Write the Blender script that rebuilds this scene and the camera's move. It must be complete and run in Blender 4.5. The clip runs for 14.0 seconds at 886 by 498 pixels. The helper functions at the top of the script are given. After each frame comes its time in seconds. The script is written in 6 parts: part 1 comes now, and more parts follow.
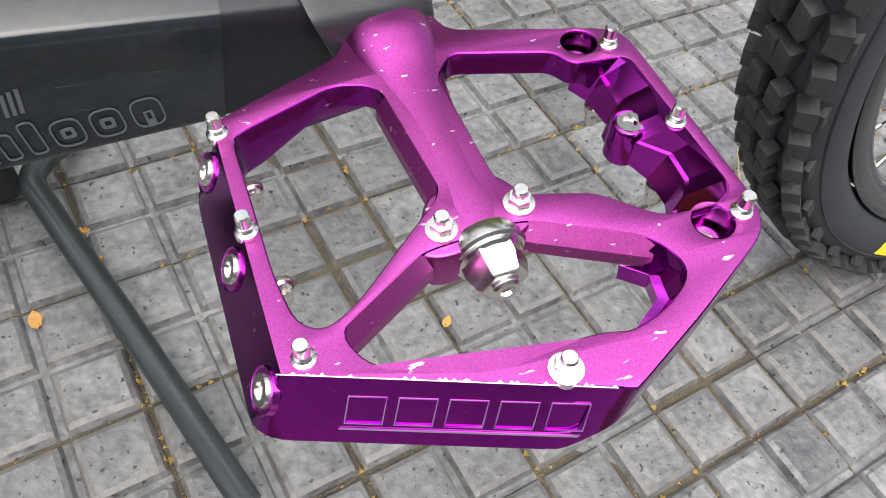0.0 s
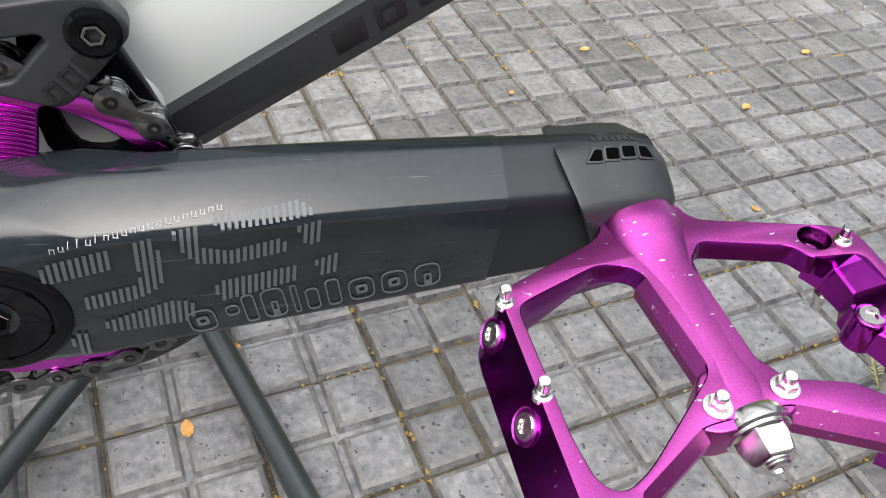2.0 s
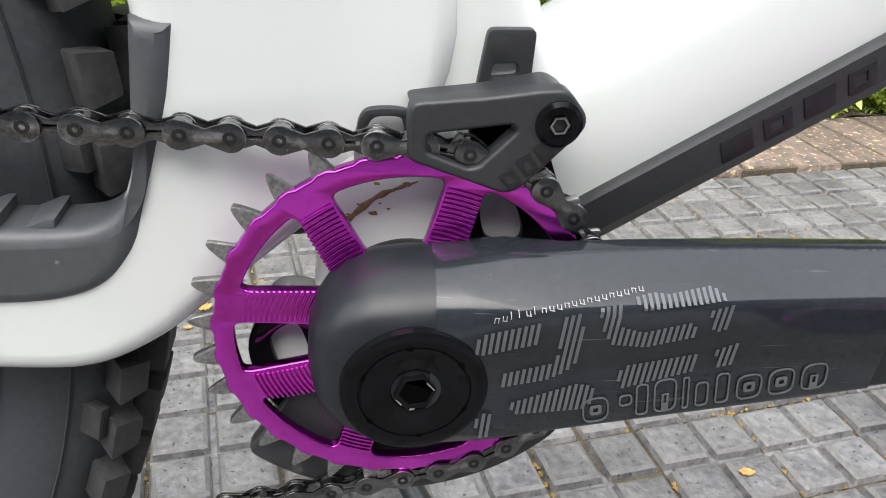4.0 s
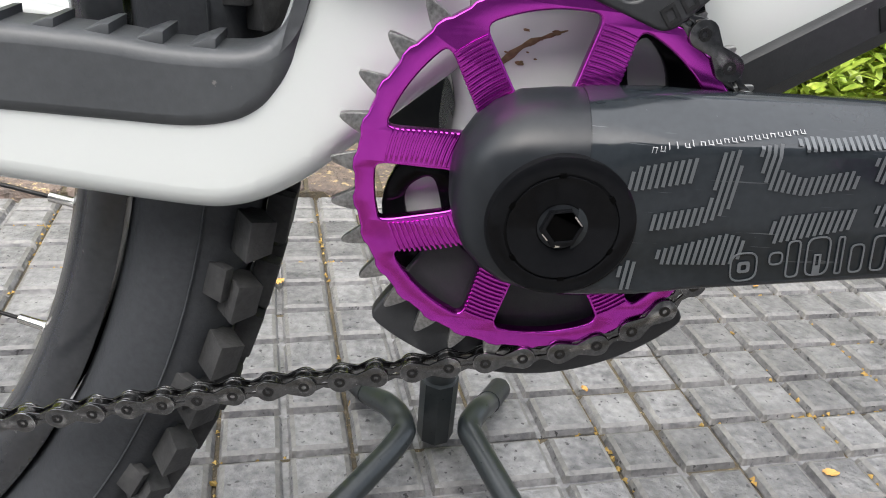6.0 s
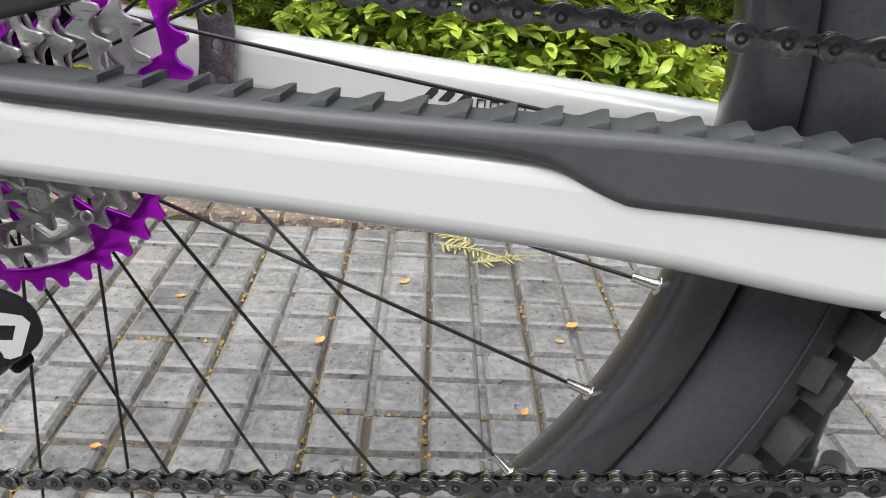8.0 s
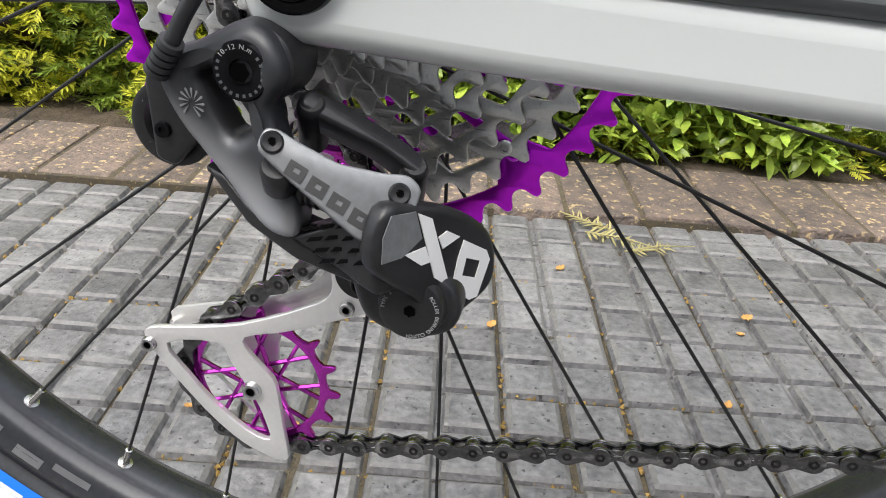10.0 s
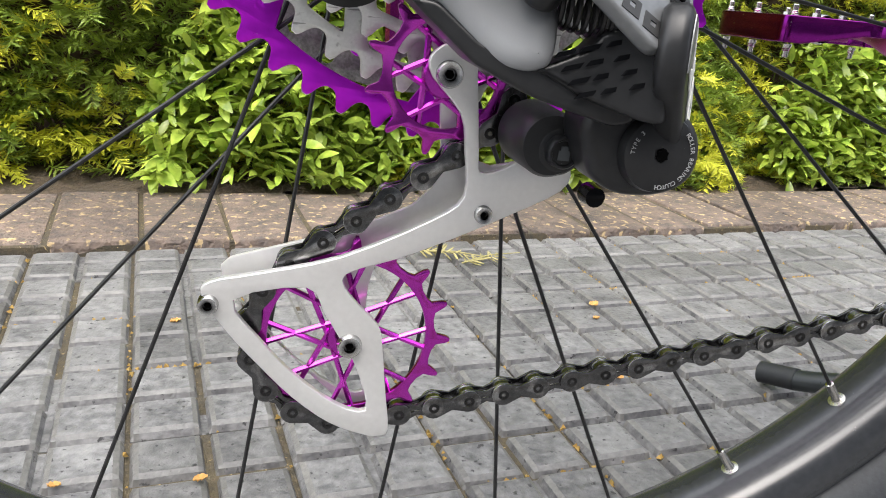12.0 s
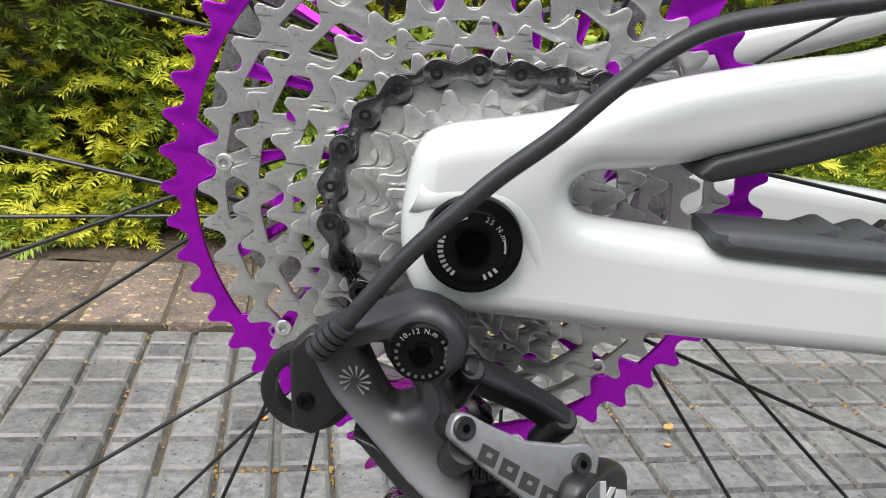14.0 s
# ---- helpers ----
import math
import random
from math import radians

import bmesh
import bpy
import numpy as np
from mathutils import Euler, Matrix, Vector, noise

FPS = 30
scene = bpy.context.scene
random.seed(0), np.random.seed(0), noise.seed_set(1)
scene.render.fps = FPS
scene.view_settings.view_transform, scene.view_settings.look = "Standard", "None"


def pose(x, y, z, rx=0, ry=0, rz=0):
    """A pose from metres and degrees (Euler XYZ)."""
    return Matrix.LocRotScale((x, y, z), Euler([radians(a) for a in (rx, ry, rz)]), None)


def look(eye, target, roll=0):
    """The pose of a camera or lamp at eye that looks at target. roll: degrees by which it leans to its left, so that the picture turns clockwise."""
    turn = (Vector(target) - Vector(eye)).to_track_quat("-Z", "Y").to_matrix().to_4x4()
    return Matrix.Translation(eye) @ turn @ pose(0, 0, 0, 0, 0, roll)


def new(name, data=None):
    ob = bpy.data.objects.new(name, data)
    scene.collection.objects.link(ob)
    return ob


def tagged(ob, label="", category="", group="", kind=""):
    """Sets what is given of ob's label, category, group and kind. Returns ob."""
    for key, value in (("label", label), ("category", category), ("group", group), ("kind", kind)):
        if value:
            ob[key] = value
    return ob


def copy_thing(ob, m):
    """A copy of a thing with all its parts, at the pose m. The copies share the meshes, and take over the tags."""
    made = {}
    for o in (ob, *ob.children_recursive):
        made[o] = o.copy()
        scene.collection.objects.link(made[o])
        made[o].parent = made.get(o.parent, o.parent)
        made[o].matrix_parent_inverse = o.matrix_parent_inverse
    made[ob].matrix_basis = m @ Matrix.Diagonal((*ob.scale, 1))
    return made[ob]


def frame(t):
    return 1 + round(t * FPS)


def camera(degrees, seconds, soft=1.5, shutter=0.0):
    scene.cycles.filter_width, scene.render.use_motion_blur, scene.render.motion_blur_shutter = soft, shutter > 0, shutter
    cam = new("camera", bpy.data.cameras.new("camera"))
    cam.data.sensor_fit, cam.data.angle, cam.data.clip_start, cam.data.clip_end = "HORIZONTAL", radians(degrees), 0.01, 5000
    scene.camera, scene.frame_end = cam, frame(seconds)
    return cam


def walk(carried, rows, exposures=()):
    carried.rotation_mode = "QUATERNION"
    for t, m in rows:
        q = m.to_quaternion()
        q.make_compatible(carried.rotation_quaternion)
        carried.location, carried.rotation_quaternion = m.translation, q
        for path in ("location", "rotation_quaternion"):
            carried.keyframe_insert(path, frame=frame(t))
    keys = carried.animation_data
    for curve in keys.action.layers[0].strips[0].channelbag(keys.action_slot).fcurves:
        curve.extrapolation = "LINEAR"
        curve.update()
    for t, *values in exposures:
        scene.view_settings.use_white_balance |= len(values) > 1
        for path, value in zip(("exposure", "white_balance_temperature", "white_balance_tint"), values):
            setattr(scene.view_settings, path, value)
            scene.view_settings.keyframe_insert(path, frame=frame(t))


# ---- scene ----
cam = camera(60.6, 14.0, 1.0)
PATH = [
    (0, (0.123, -0.239, 0.491), (0.765, 0.809, -1.087), 13.6),
    (0.5, (0.12, -0.232, 0.5), (0.752, 0.882, -1.036), 13.5),
    (1, (0.111, -0.228, 0.504), (0.727, 0.978, -0.968), 12.6),
    (1.5, (0.095, -0.231, 0.507), (0.671, 1.047, -0.92), 11.4),
    (2, (0.069, -0.23, 0.51), (0.582, 1.113, -0.88), 9.8),
    (2.5, (0.042, -0.23, 0.505), (0.486, 1.202, -0.818), 8.0),
    (3, (0.014, -0.232, 0.493), (0.385, 1.321, -0.712), 5.9),
    (3.2, (0.005, -0.234, 0.491), (0.351, 1.365, -0.66), 5.3),
    (5.3, (-0.03, -0.253, 0.452), (0.187, 1.523, -0.442), 5.5),
    (5.5, (-0.031, -0.255, 0.446), (0.173, 1.52, -0.453), 5.7),
    (6, (-0.044, -0.264, 0.429), (0.111, 1.51, -0.481), 5.6),
    (6.5, (-0.08, -0.267, 0.422), (0.004, 1.52, -0.473), 5.5),
    (7, (-0.126, -0.269, 0.435), (-0.14, 1.531, -0.435), 5.0),
    (7.5, (-0.172, -0.273, 0.444), (-0.292, 1.523, -0.428), 4.2),
    (8, (-0.208, -0.277, 0.445), (-0.449, 1.503, -0.434), 3.5),
    (8.5, (-0.244, -0.283, 0.444), (-0.589, 1.476, -0.442), 2.8),
    (9, (-0.284, -0.293, 0.438), (-0.708, 1.438, -0.469), 2.3),
    (9.2, (-0.3, -0.294, 0.429), (-0.74, 1.429, -0.485), 2.2),
    (11.3, (-0.469, -0.259, 0.34), (-0.262, 1.599, -0.372), 6.9),
    (11.5, (-0.482, -0.261, 0.327), (-0.208, 1.595, -0.366), 6.3),
    (12, (-0.503, -0.27, 0.316), (-0.087, 1.58, -0.319), 5.4),
    (12.5, (-0.508, -0.274, 0.349), (-0.1, 1.586, -0.263), 4.9),
    (13, (-0.494, -0.279, 0.385), (-0.176, 1.599, -0.225), 4.6),
    (13.5, (-0.477, -0.276, 0.411), (-0.277, 1.617, -0.204), 5.3),
    (14, (-0.463, -0.27, 0.438), (-0.379, 1.622, -0.203), 5.9),
]
walk(cam, [(t, look(eye, target, roll)) for t, eye, target, roll in PATH],
     ((0.0, 1.41), (2.5, 1.50), (5.5, 1.69), (6.5, 1.66), (8.5, 1.38), (9.0, 1.30), (11.5, 1.56), (12.5, 1.60), (14.0, 1.34)))

# ---- world and light: an overcast day ----
world = bpy.data.worlds.new("overcast_sky")
scene.world = world
world.use_nodes = True
wn = world.node_tree.nodes
sky = wn.new("ShaderNodeTexSky")
sky.sky_type = "NISHITA"
sky.sun_disc = False
sky.sun_elevation, sky.sun_rotation = radians(58), radians(200)
sky.air_density, sky.dust_density = 1.0, 4.0
wn["Background"].inputs["Strength"].default_value = 0.15
haze = wn.new("ShaderNodeHueSaturation")
haze.inputs["Saturation"].default_value = 0.45
world.node_tree.links.new(sky.outputs["Color"], haze.inputs["Color"])
world.node_tree.links.new(haze.outputs["Color"], wn["Background"].inputs["Color"])
sun_data = bpy.data.lights.new("sun", "SUN")
sun_data.energy, sun_data.angle, sun_data.color = 1.5, radians(110), (1.0, 0.99, 0.985)
sun = new("sun", sun_data)
sun.matrix_basis = look((-0.5, -1.0, 2.6), (0, 0, 0))


# ---- materials ----
def mat(name, a, b, rough=(0.45, 0.6), metal=0.0, scale=(8.0, 90.0), bump=0.15, relief=400.0, dist=0.0006,
        coat=0.0, flecks=None, fleck_scale=300.0, fleck_cut=0.68, fleck_soft=0.05, vary=0.0, spec=0.5, wear=None, wear_cut=0.53, island=0.0, scratch=None, contrast=1.0):
    """Two colours mixed by coarse and fine noise, with bump, optional flecks of a third colour and a random shade per object."""
    m = bpy.data.materials.new(name)
    m.use_nodes = True
    nt = m.node_tree
    n, ln = nt.nodes, nt.links
    bs = n["Principled BSDF"]
    geo = n.new("ShaderNodeNewGeometry")
    na, nb = n.new("ShaderNodeTexNoise"), n.new("ShaderNodeTexNoise")
    for node, sc, de in ((na, scale[0], 4), (nb, scale[1], 6)):
        node.inputs["Scale"].default_value, node.inputs["Detail"].default_value = sc, de
        ln.new(geo.outputs["Position"], node.inputs["Vector"])
    mix = n.new("ShaderNodeMath")
    mix.operation = "MULTIPLY_ADD"
    ln.new(na.outputs["Fac"], mix.inputs[0])
    mix.inputs[1].default_value = 1.1 * contrast
    half = n.new("ShaderNodeMath")
    half.operation = "MULTIPLY_ADD"
    ln.new(nb.outputs["Fac"], half.inputs[0])
    half.inputs[1].default_value, half.inputs[2].default_value = 1.3 * contrast, 0.5 - 1.2 * contrast
    ln.new(half.outputs[0], mix.inputs[2])
    col = n.new("ShaderNodeMix")
    col.data_type = "RGBA"
    col.inputs["A"].default_value, col.inputs["B"].default_value = (*a, 1), (*b, 1)
    ln.new(mix.outputs[0], col.inputs["Factor"])
    out = col.outputs["Result"]
    if flecks:
        nf = n.new("ShaderNodeTexNoise")
        nf.inputs["Scale"].default_value, nf.inputs["Detail"].default_value = fleck_scale, 3
        ln.new(geo.outputs["Position"], nf.inputs["Vector"])
        rampf = n.new("ShaderNodeMapRange")
        rampf.inputs["From Min"].default_value, rampf.inputs["From Max"].default_value = fleck_cut, fleck_cut + fleck_soft
        ln.new(nf.outputs["Fac"], rampf.inputs["Value"])
        cf = n.new("ShaderNodeMix")
        cf.data_type = "RGBA"
        cf.inputs["B"].default_value = (*flecks, 1)
        ln.new(rampf.outputs[0], cf.inputs["Factor"])
        ln.new(out, cf.inputs["A"])
        out = cf.outputs["Result"]
    if vary:
        info = n.new("ShaderNodeObjectInfo")
        rng = n.new("ShaderNodeMapRange")
        rng.inputs["To Min"].default_value, rng.inputs["To Max"].default_value = 1 - vary, 1 + vary
        ln.new(info.outputs["Random"], rng.inputs["Value"])
        hs = n.new("ShaderNodeHueSaturation")
        ln.new(rng.outputs[0], hs.inputs["Value"])
        ln.new(out, hs.inputs["Color"])
        out = hs.outputs["Color"]
    if island:
        rng = n.new("ShaderNodeMapRange")
        rng.inputs["To Min"].default_value, rng.inputs["To Max"].default_value = 1 - island, 1 + island
        ln.new(geo.outputs["Random Per Island"], rng.inputs["Value"])
        hs = n.new("ShaderNodeHueSaturation")
        ln.new(rng.outputs[0], hs.inputs["Value"])
        ln.new(out, hs.inputs["Color"])
        out = hs.outputs["Color"]
    if scratch:
        # fine straight scratches: (colour, stretch of the noise along x, y and z, cut)
        ms, ns, rs = n.new("ShaderNodeMapping"), n.new("ShaderNodeTexNoise"), n.new("ShaderNodeMapRange")
        ms.inputs["Scale"].default_value = scratch[1]
        ms.inputs["Rotation"].default_value = (0.2, 0.3, 0.15)
        ns.inputs["Scale"].default_value, ns.inputs["Detail"].default_value = 1.0, 3
        ln.new(geo.outputs["Position"], ms.inputs["Vector"])
        ln.new(ms.outputs[0], ns.inputs["Vector"])
        rs.inputs["From Min"].default_value, rs.inputs["From Max"].default_value = scratch[2], scratch[2] + 0.03
        ln.new(ns.outputs["Fac"], rs.inputs["Value"])
        cs = n.new("ShaderNodeMix")
        cs.data_type = "RGBA"
        cs.inputs["B"].default_value = (*scratch[0], 1)
        ln.new(rs.outputs[0], cs.inputs["Factor"])
        ln.new(out, cs.inputs["A"])
        out = cs.outputs["Result"]
    if wear:
        # bare material along worn convex edges, broken up by noise
        nw, ad, rw = n.new("ShaderNodeTexNoise"), n.new("ShaderNodeMath"), n.new("ShaderNodeMapRange")
        nw.inputs["Scale"].default_value, nw.inputs["Detail"].default_value = 160.0, 6
        ln.new(geo.outputs["Position"], nw.inputs["Vector"])
        ad.operation = "MULTIPLY_ADD"
        ad.inputs[1].default_value = 0.12
        ln.new(nw.outputs["Fac"], ad.inputs[0])
        ln.new(geo.outputs["Pointiness"], ad.inputs[2])
        rw.inputs["From Min"].default_value, rw.inputs["From Max"].default_value = wear_cut + 0.06, wear_cut + 0.10
        ln.new(ad.outputs[0], rw.inputs["Value"])
        cw = n.new("ShaderNodeMix")
        cw.data_type = "RGBA"
        cw.inputs["B"].default_value = (*wear, 1)
        ln.new(rw.outputs[0], cw.inputs["Factor"])
        ln.new(out, cw.inputs["A"])
        out = cw.outputs["Result"]
    ln.new(out, bs.inputs["Base Color"])
    bs.inputs["Specular IOR Level"].default_value = spec
    rr = n.new("ShaderNodeMapRange")
    rr.inputs["To Min"].default_value, rr.inputs["To Max"].default_value = rough
    ln.new(nb.outputs["Fac"], rr.inputs["Value"])
    ln.new(rr.outputs[0], bs.inputs["Roughness"])
    bs.inputs["Metallic"].default_value = metal
    bs.inputs["Coat Weight"].default_value = coat
    bs.inputs["Coat Roughness"].default_value = 0.08
    if bump:
        nr = n.new("ShaderNodeTexNoise")
        nr.inputs["Scale"].default_value, nr.inputs["Detail"].default_value = relief, 4
        ln.new(geo.outputs["Position"], nr.inputs["Vector"])
        bp = n.new("ShaderNodeBump")
        bp.inputs["Strength"].default_value, bp.inputs["Distance"].default_value = bump, dist
        ln.new(nr.outputs["Fac"], bp.inputs["Height"])
        ln.new(bp.outputs["Normal"], bs.inputs["Normal"])
    return m


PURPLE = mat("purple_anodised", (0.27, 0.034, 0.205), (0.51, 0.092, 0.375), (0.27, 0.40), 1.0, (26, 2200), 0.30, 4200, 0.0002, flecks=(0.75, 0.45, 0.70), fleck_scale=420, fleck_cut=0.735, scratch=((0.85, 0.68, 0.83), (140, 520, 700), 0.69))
PURPLE_CUT = mat("purple_machined", (0.47, 0.042, 0.45), (0.60, 0.066, 0.56), (0.14, 0.24), 1.0, (30, 400), 0.03, 900, 0.0001)
PURPLE_FACET = mat("purple_mirror_cut", (0.30, 0.020, 0.30), (0.42, 0.032, 0.41), (0.08, 0.17), 1.0, (30, 400), 0.03, 900, 0.0001)
# milled pedal sides: their dark reflections are put into a deeper purple
PURPLE_SIDE_SHADE = mat("purple_milled_shaded_sides", (0.17, 0.010, 0.18), (0.25, 0.018, 0.25), (0.10, 0.20), 1.0, (30, 400), 0.04, 900, 0.0001, scratch=((0.6, 0.45, 0.6), (110, 500, 380), 0.72))
PURPLE_COG = mat("purple_sprocket", (0.56, 0.018, 0.76), (0.66, 0.025, 0.86), (0.24, 0.36), 1.0, (40, 400), 0.05, 900, 0.0001, flecks=(0.8, 0.6, 0.85), fleck_scale=500, fleck_cut=0.74, wear=(0.75, 0.68, 0.78), wear_cut=0.57)
STEEL = mat("steel", (0.62, 0.60, 0.56), (0.75, 0.73, 0.69), (0.16, 0.30), 1.0, (60, 700), 0.05, 1500, 0.0001)
WORN_ALU = mat("worn_aluminium", (0.14, 0.14, 0.138), (0.48, 0.48, 0.47), (0.28, 0.5), 1.0, (190, 900), 0.3, 900, 0.0003)
COG_STEEL = mat("sprocket_steel", (0.49, 0.495, 0.48), (0.64, 0.645, 0.625), (0.26, 0.40), 0.88, (35, 900), 0.10, 900, 0.0002, flecks=(0.22, 0.215, 0.205), fleck_scale=420, fleck_cut=0.62, fleck_soft=0.20, wear=(0.86, 0.86, 0.84), wear_cut=0.55, scratch=((0.26, 0.26, 0.25), (70, 260, 700), 0.655))
CHAIN_DARK = mat("oiled_chain", (0.060, 0.061, 0.063), (0.19, 0.19, 0.19), (0.16, 0.32), 1.0, (120, 700), 0.12, 1600, 0.0002, wear=(0.66, 0.66, 0.65), wear_cut=0.545)
CHAIN_PIN = mat("polished_chain_pins", (0.17, 0.17, 0.17), (0.36, 0.36, 0.355), (0.14, 0.28), 1.0, (200, 1500), 0.1, 1600, 0.0002)
CHAIN_END = mat("dark_pin_ends", (0.03, 0.03, 0.031), (0.075, 0.075, 0.074), (0.22, 0.36), 1.0, (200, 1500), 0.1, 1600, 0.0002)
# near-black for sockets, notches and slots: the shade inside them as colour
HOLE_SHADE = mat("hole_shade_black", (0.001, 0.001, 0.001), (0.002, 0.002, 0.002), (0.8, 0.9), 0.0, spec=0.02)
CARBON = mat("satin_carbon", (0.0085, 0.0100, 0.0122), (0.015, 0.0175, 0.0205), (0.28, 0.42), 0.0, (20, 300), 0.08, 1200, 0.0002, flecks=(0.10, 0.11, 0.115), fleck_scale=700, fleck_cut=0.76, spec=0.28)
FILM = mat("clear_film", (0.0100, 0.0130, 0.0155), (0.0190, 0.0228, 0.0265), (0.07, 0.20), 0.0, (30, 400), 0.18, 110, 0.0005, coat=0.15, spec=0.3, flecks=(0.12, 0.13, 0.135), fleck_scale=900, fleck_cut=0.765, scratch=((0.06, 0.065, 0.07), (40, 300, 1400), 0.70))
BLACK_ANO = mat("black_anodised", (0.0030, 0.0032, 0.0038), (0.006, 0.0063, 0.0072), (0.05, 0.11), 0.0, (40, 500), 0.03, 1500, 0.0001, spec=0.09)
RUBBER = mat("black_rubber", (0.0155, 0.0170, 0.0185), (0.027, 0.029, 0.031), (0.36, 0.52), 0.0, (30, 400), 0.3, 900, 0.0003, flecks=(0.10, 0.10, 0.09), fleck_scale=500, fleck_cut=0.75, spec=0.4)
PLASTIC = mat("black_plastic", (0.0165, 0.0178, 0.0195), (0.029, 0.0305, 0.033), (0.36, 0.52), 0.0, (30, 400), 0.35, 1300, 0.0002, flecks=(0.12, 0.115, 0.11), fleck_scale=420, fleck_cut=0.75, spec=0.4)
GUARD = mat("grey_rubber_guard", (0.046, 0.050, 0.054), (0.066, 0.071, 0.076), (0.40, 0.56), 0.0, (18, 300), 0.25, 1100, 0.0002, flecks=(0.16, 0.155, 0.15), fleck_scale=260, fleck_cut=0.745, spec=0.45)
TYRE = mat("tyre_rubber", (0.0235, 0.0260, 0.0295), (0.0450, 0.0485, 0.0535), (0.50, 0.70), 0.0, (25, 400), 0.4, 800, 0.0004, flecks=(0.07, 0.065, 0.055), fleck_scale=300, fleck_cut=0.735, spec=0.32)
KNOB = mat("worn_knob_rubber", (0.0145, 0.0155, 0.0165), (0.050, 0.050, 0.050), (0.55, 0.8), 0.0, (60, 350), 0.5, 700, 0.0005, spec=0.35)
RIM_BLACK = mat("satin_rim", (0.020, 0.022, 0.025), (0.032, 0.034, 0.038), (0.20, 0.30), 0.0, (25, 300), 0.05, 900, 0.0002, coat=0.25, spec=0.5, flecks=(0.08, 0.08, 0.08), fleck_scale=500, fleck_cut=0.78)
SPOKE = mat("black_spoke", (0.02, 0.02, 0.021), (0.05, 0.05, 0.05), (0.3, 0.42), 0.6, (60, 300), 0.0)
WHITE = mat("white_paint", (0.555, 0.585, 0.572), (0.590, 0.618, 0.604), (0.20, 0.24), 0.0, (3, 9), 0.0, coat=0.6, flecks=(0.30, 0.25, 0.18), fleck_scale=170, fleck_cut=0.785)
GRIME = mat("brown_grime", (0.10, 0.06, 0.03), (0.28, 0.19, 0.10), (0.7, 0.9), 0.0, (120, 600), 0.4, 900, 0.0004)
DECAL_GREY = mat("grey_print", (0.065, 0.072, 0.077), (0.090, 0.098, 0.104), (0.4, 0.5), 0.0)
DECAL_WHITE = mat("white_print", (0.70, 0.70, 0.69), (0.78, 0.78, 0.77), (0.4, 0.5), 0.0, bump=0.0)
DECAL_PALE = mat("pale_grey_print", (0.26, 0.265, 0.27), (0.34, 0.345, 0.35), (0.4, 0.5), 0.0, bump=0.0)
DECAL_BLACK = mat("black_print", (0.02, 0.02, 0.02), (0.03, 0.03, 0.03), (0.4, 0.5), 0.0, bump=0.0)
EMBOSS = mat("raised_plastic", (0.006, 0.0065, 0.007), (0.012, 0.0125, 0.013), (0.28, 0.40), 0.0)
SILVER_CAGE = mat("bead_blasted_silver", (0.72, 0.715, 0.70), (0.80, 0.795, 0.78), (0.34, 0.44), 0.65, (30, 500), 0.1, 1800, 0.0002)
DERAIL_GREY = mat("fading_grey_casting", (0.030, 0.031, 0.033), (0.26, 0.27, 0.275), (0.34, 0.48), 0.3, (22, 300), 0.1, 1200, 0.0002, flecks=(0.4, 0.4, 0.4), fleck_scale=500, fleck_cut=0.77)
gn = DERAIL_GREY.node_tree
gt, gd, gm, gc = gn.nodes.new("ShaderNodeTexCoord"), gn.nodes.new("ShaderNodeVectorMath"), gn.nodes.new("ShaderNodeMapRange"), gn.nodes.new("ShaderNodeMix")
gd.operation = "DOT_PRODUCT"
gd.inputs[1].default_value = (-0.478, 0, -0.878)
gm.inputs["From Min"].default_value, gm.inputs["From Max"].default_value = -0.0665, -0.0495
gm.interpolation_type = "SMOOTHSTEP"
gc.data_type = "RGBA"
gc.inputs["A"].default_value, gc.inputs["B"].default_value = (0.030, 0.032, 0.035, 1), (0.33, 0.34, 0.35, 1)
gn.links.new(gt.outputs["Object"], gd.inputs[0])
gn.links.new(gd.outputs["Value"], gm.inputs["Value"])
gn.links.new(gm.outputs["Result"], gc.inputs["Factor"])
gn.links.new(gc.outputs["Result"], gn.nodes["Principled BSDF"].inputs["Base Color"])
DERAIL_PLATE = mat("silver_grey_link", (0.17, 0.177, 0.182), (0.25, 0.258, 0.264), (0.3, 0.4), 0.4, (30, 400), 0.05, 1500, 0.0001)
DERAIL_BLACK = mat("dark_casting", (0.0095, 0.0100, 0.0108), (0.0190, 0.0196, 0.0208), (0.26, 0.40), 0.0, (40, 400), 0.1, 1500, 0.0002, flecks=(0.15, 0.15, 0.15), fleck_scale=600, fleck_cut=0.76, spec=0.35)
BLUE = mat("blue_print", (0.01, 0.16, 0.75), (0.012, 0.19, 0.82), (0.4, 0.5), 0.0, bump=0.0)
YELLOW = mat("yellow_print", (0.85, 0.72, 0.01), (0.9, 0.78, 0.02), (0.4, 0.5), 0.0, bump=0.0)
STAND_BLACK = mat("painted_steel_tube", (0.016, 0.020, 0.021), (0.03, 0.035, 0.036), (0.24, 0.36), 0.0, (30, 300), 0.05, 900, 0.0002)
PAVER = mat("grey_paver", (0.090, 0.089, 0.092), (0.240, 0.237, 0.234), (0.30, 0.60), 0.0, (17, 120), 0.75, 230, 0.0020, flecks=(0.035, 0.034, 0.035), fleck_scale=170, fleck_cut=0.635, fleck_soft=0.06, vary=0.26, contrast=1.55)
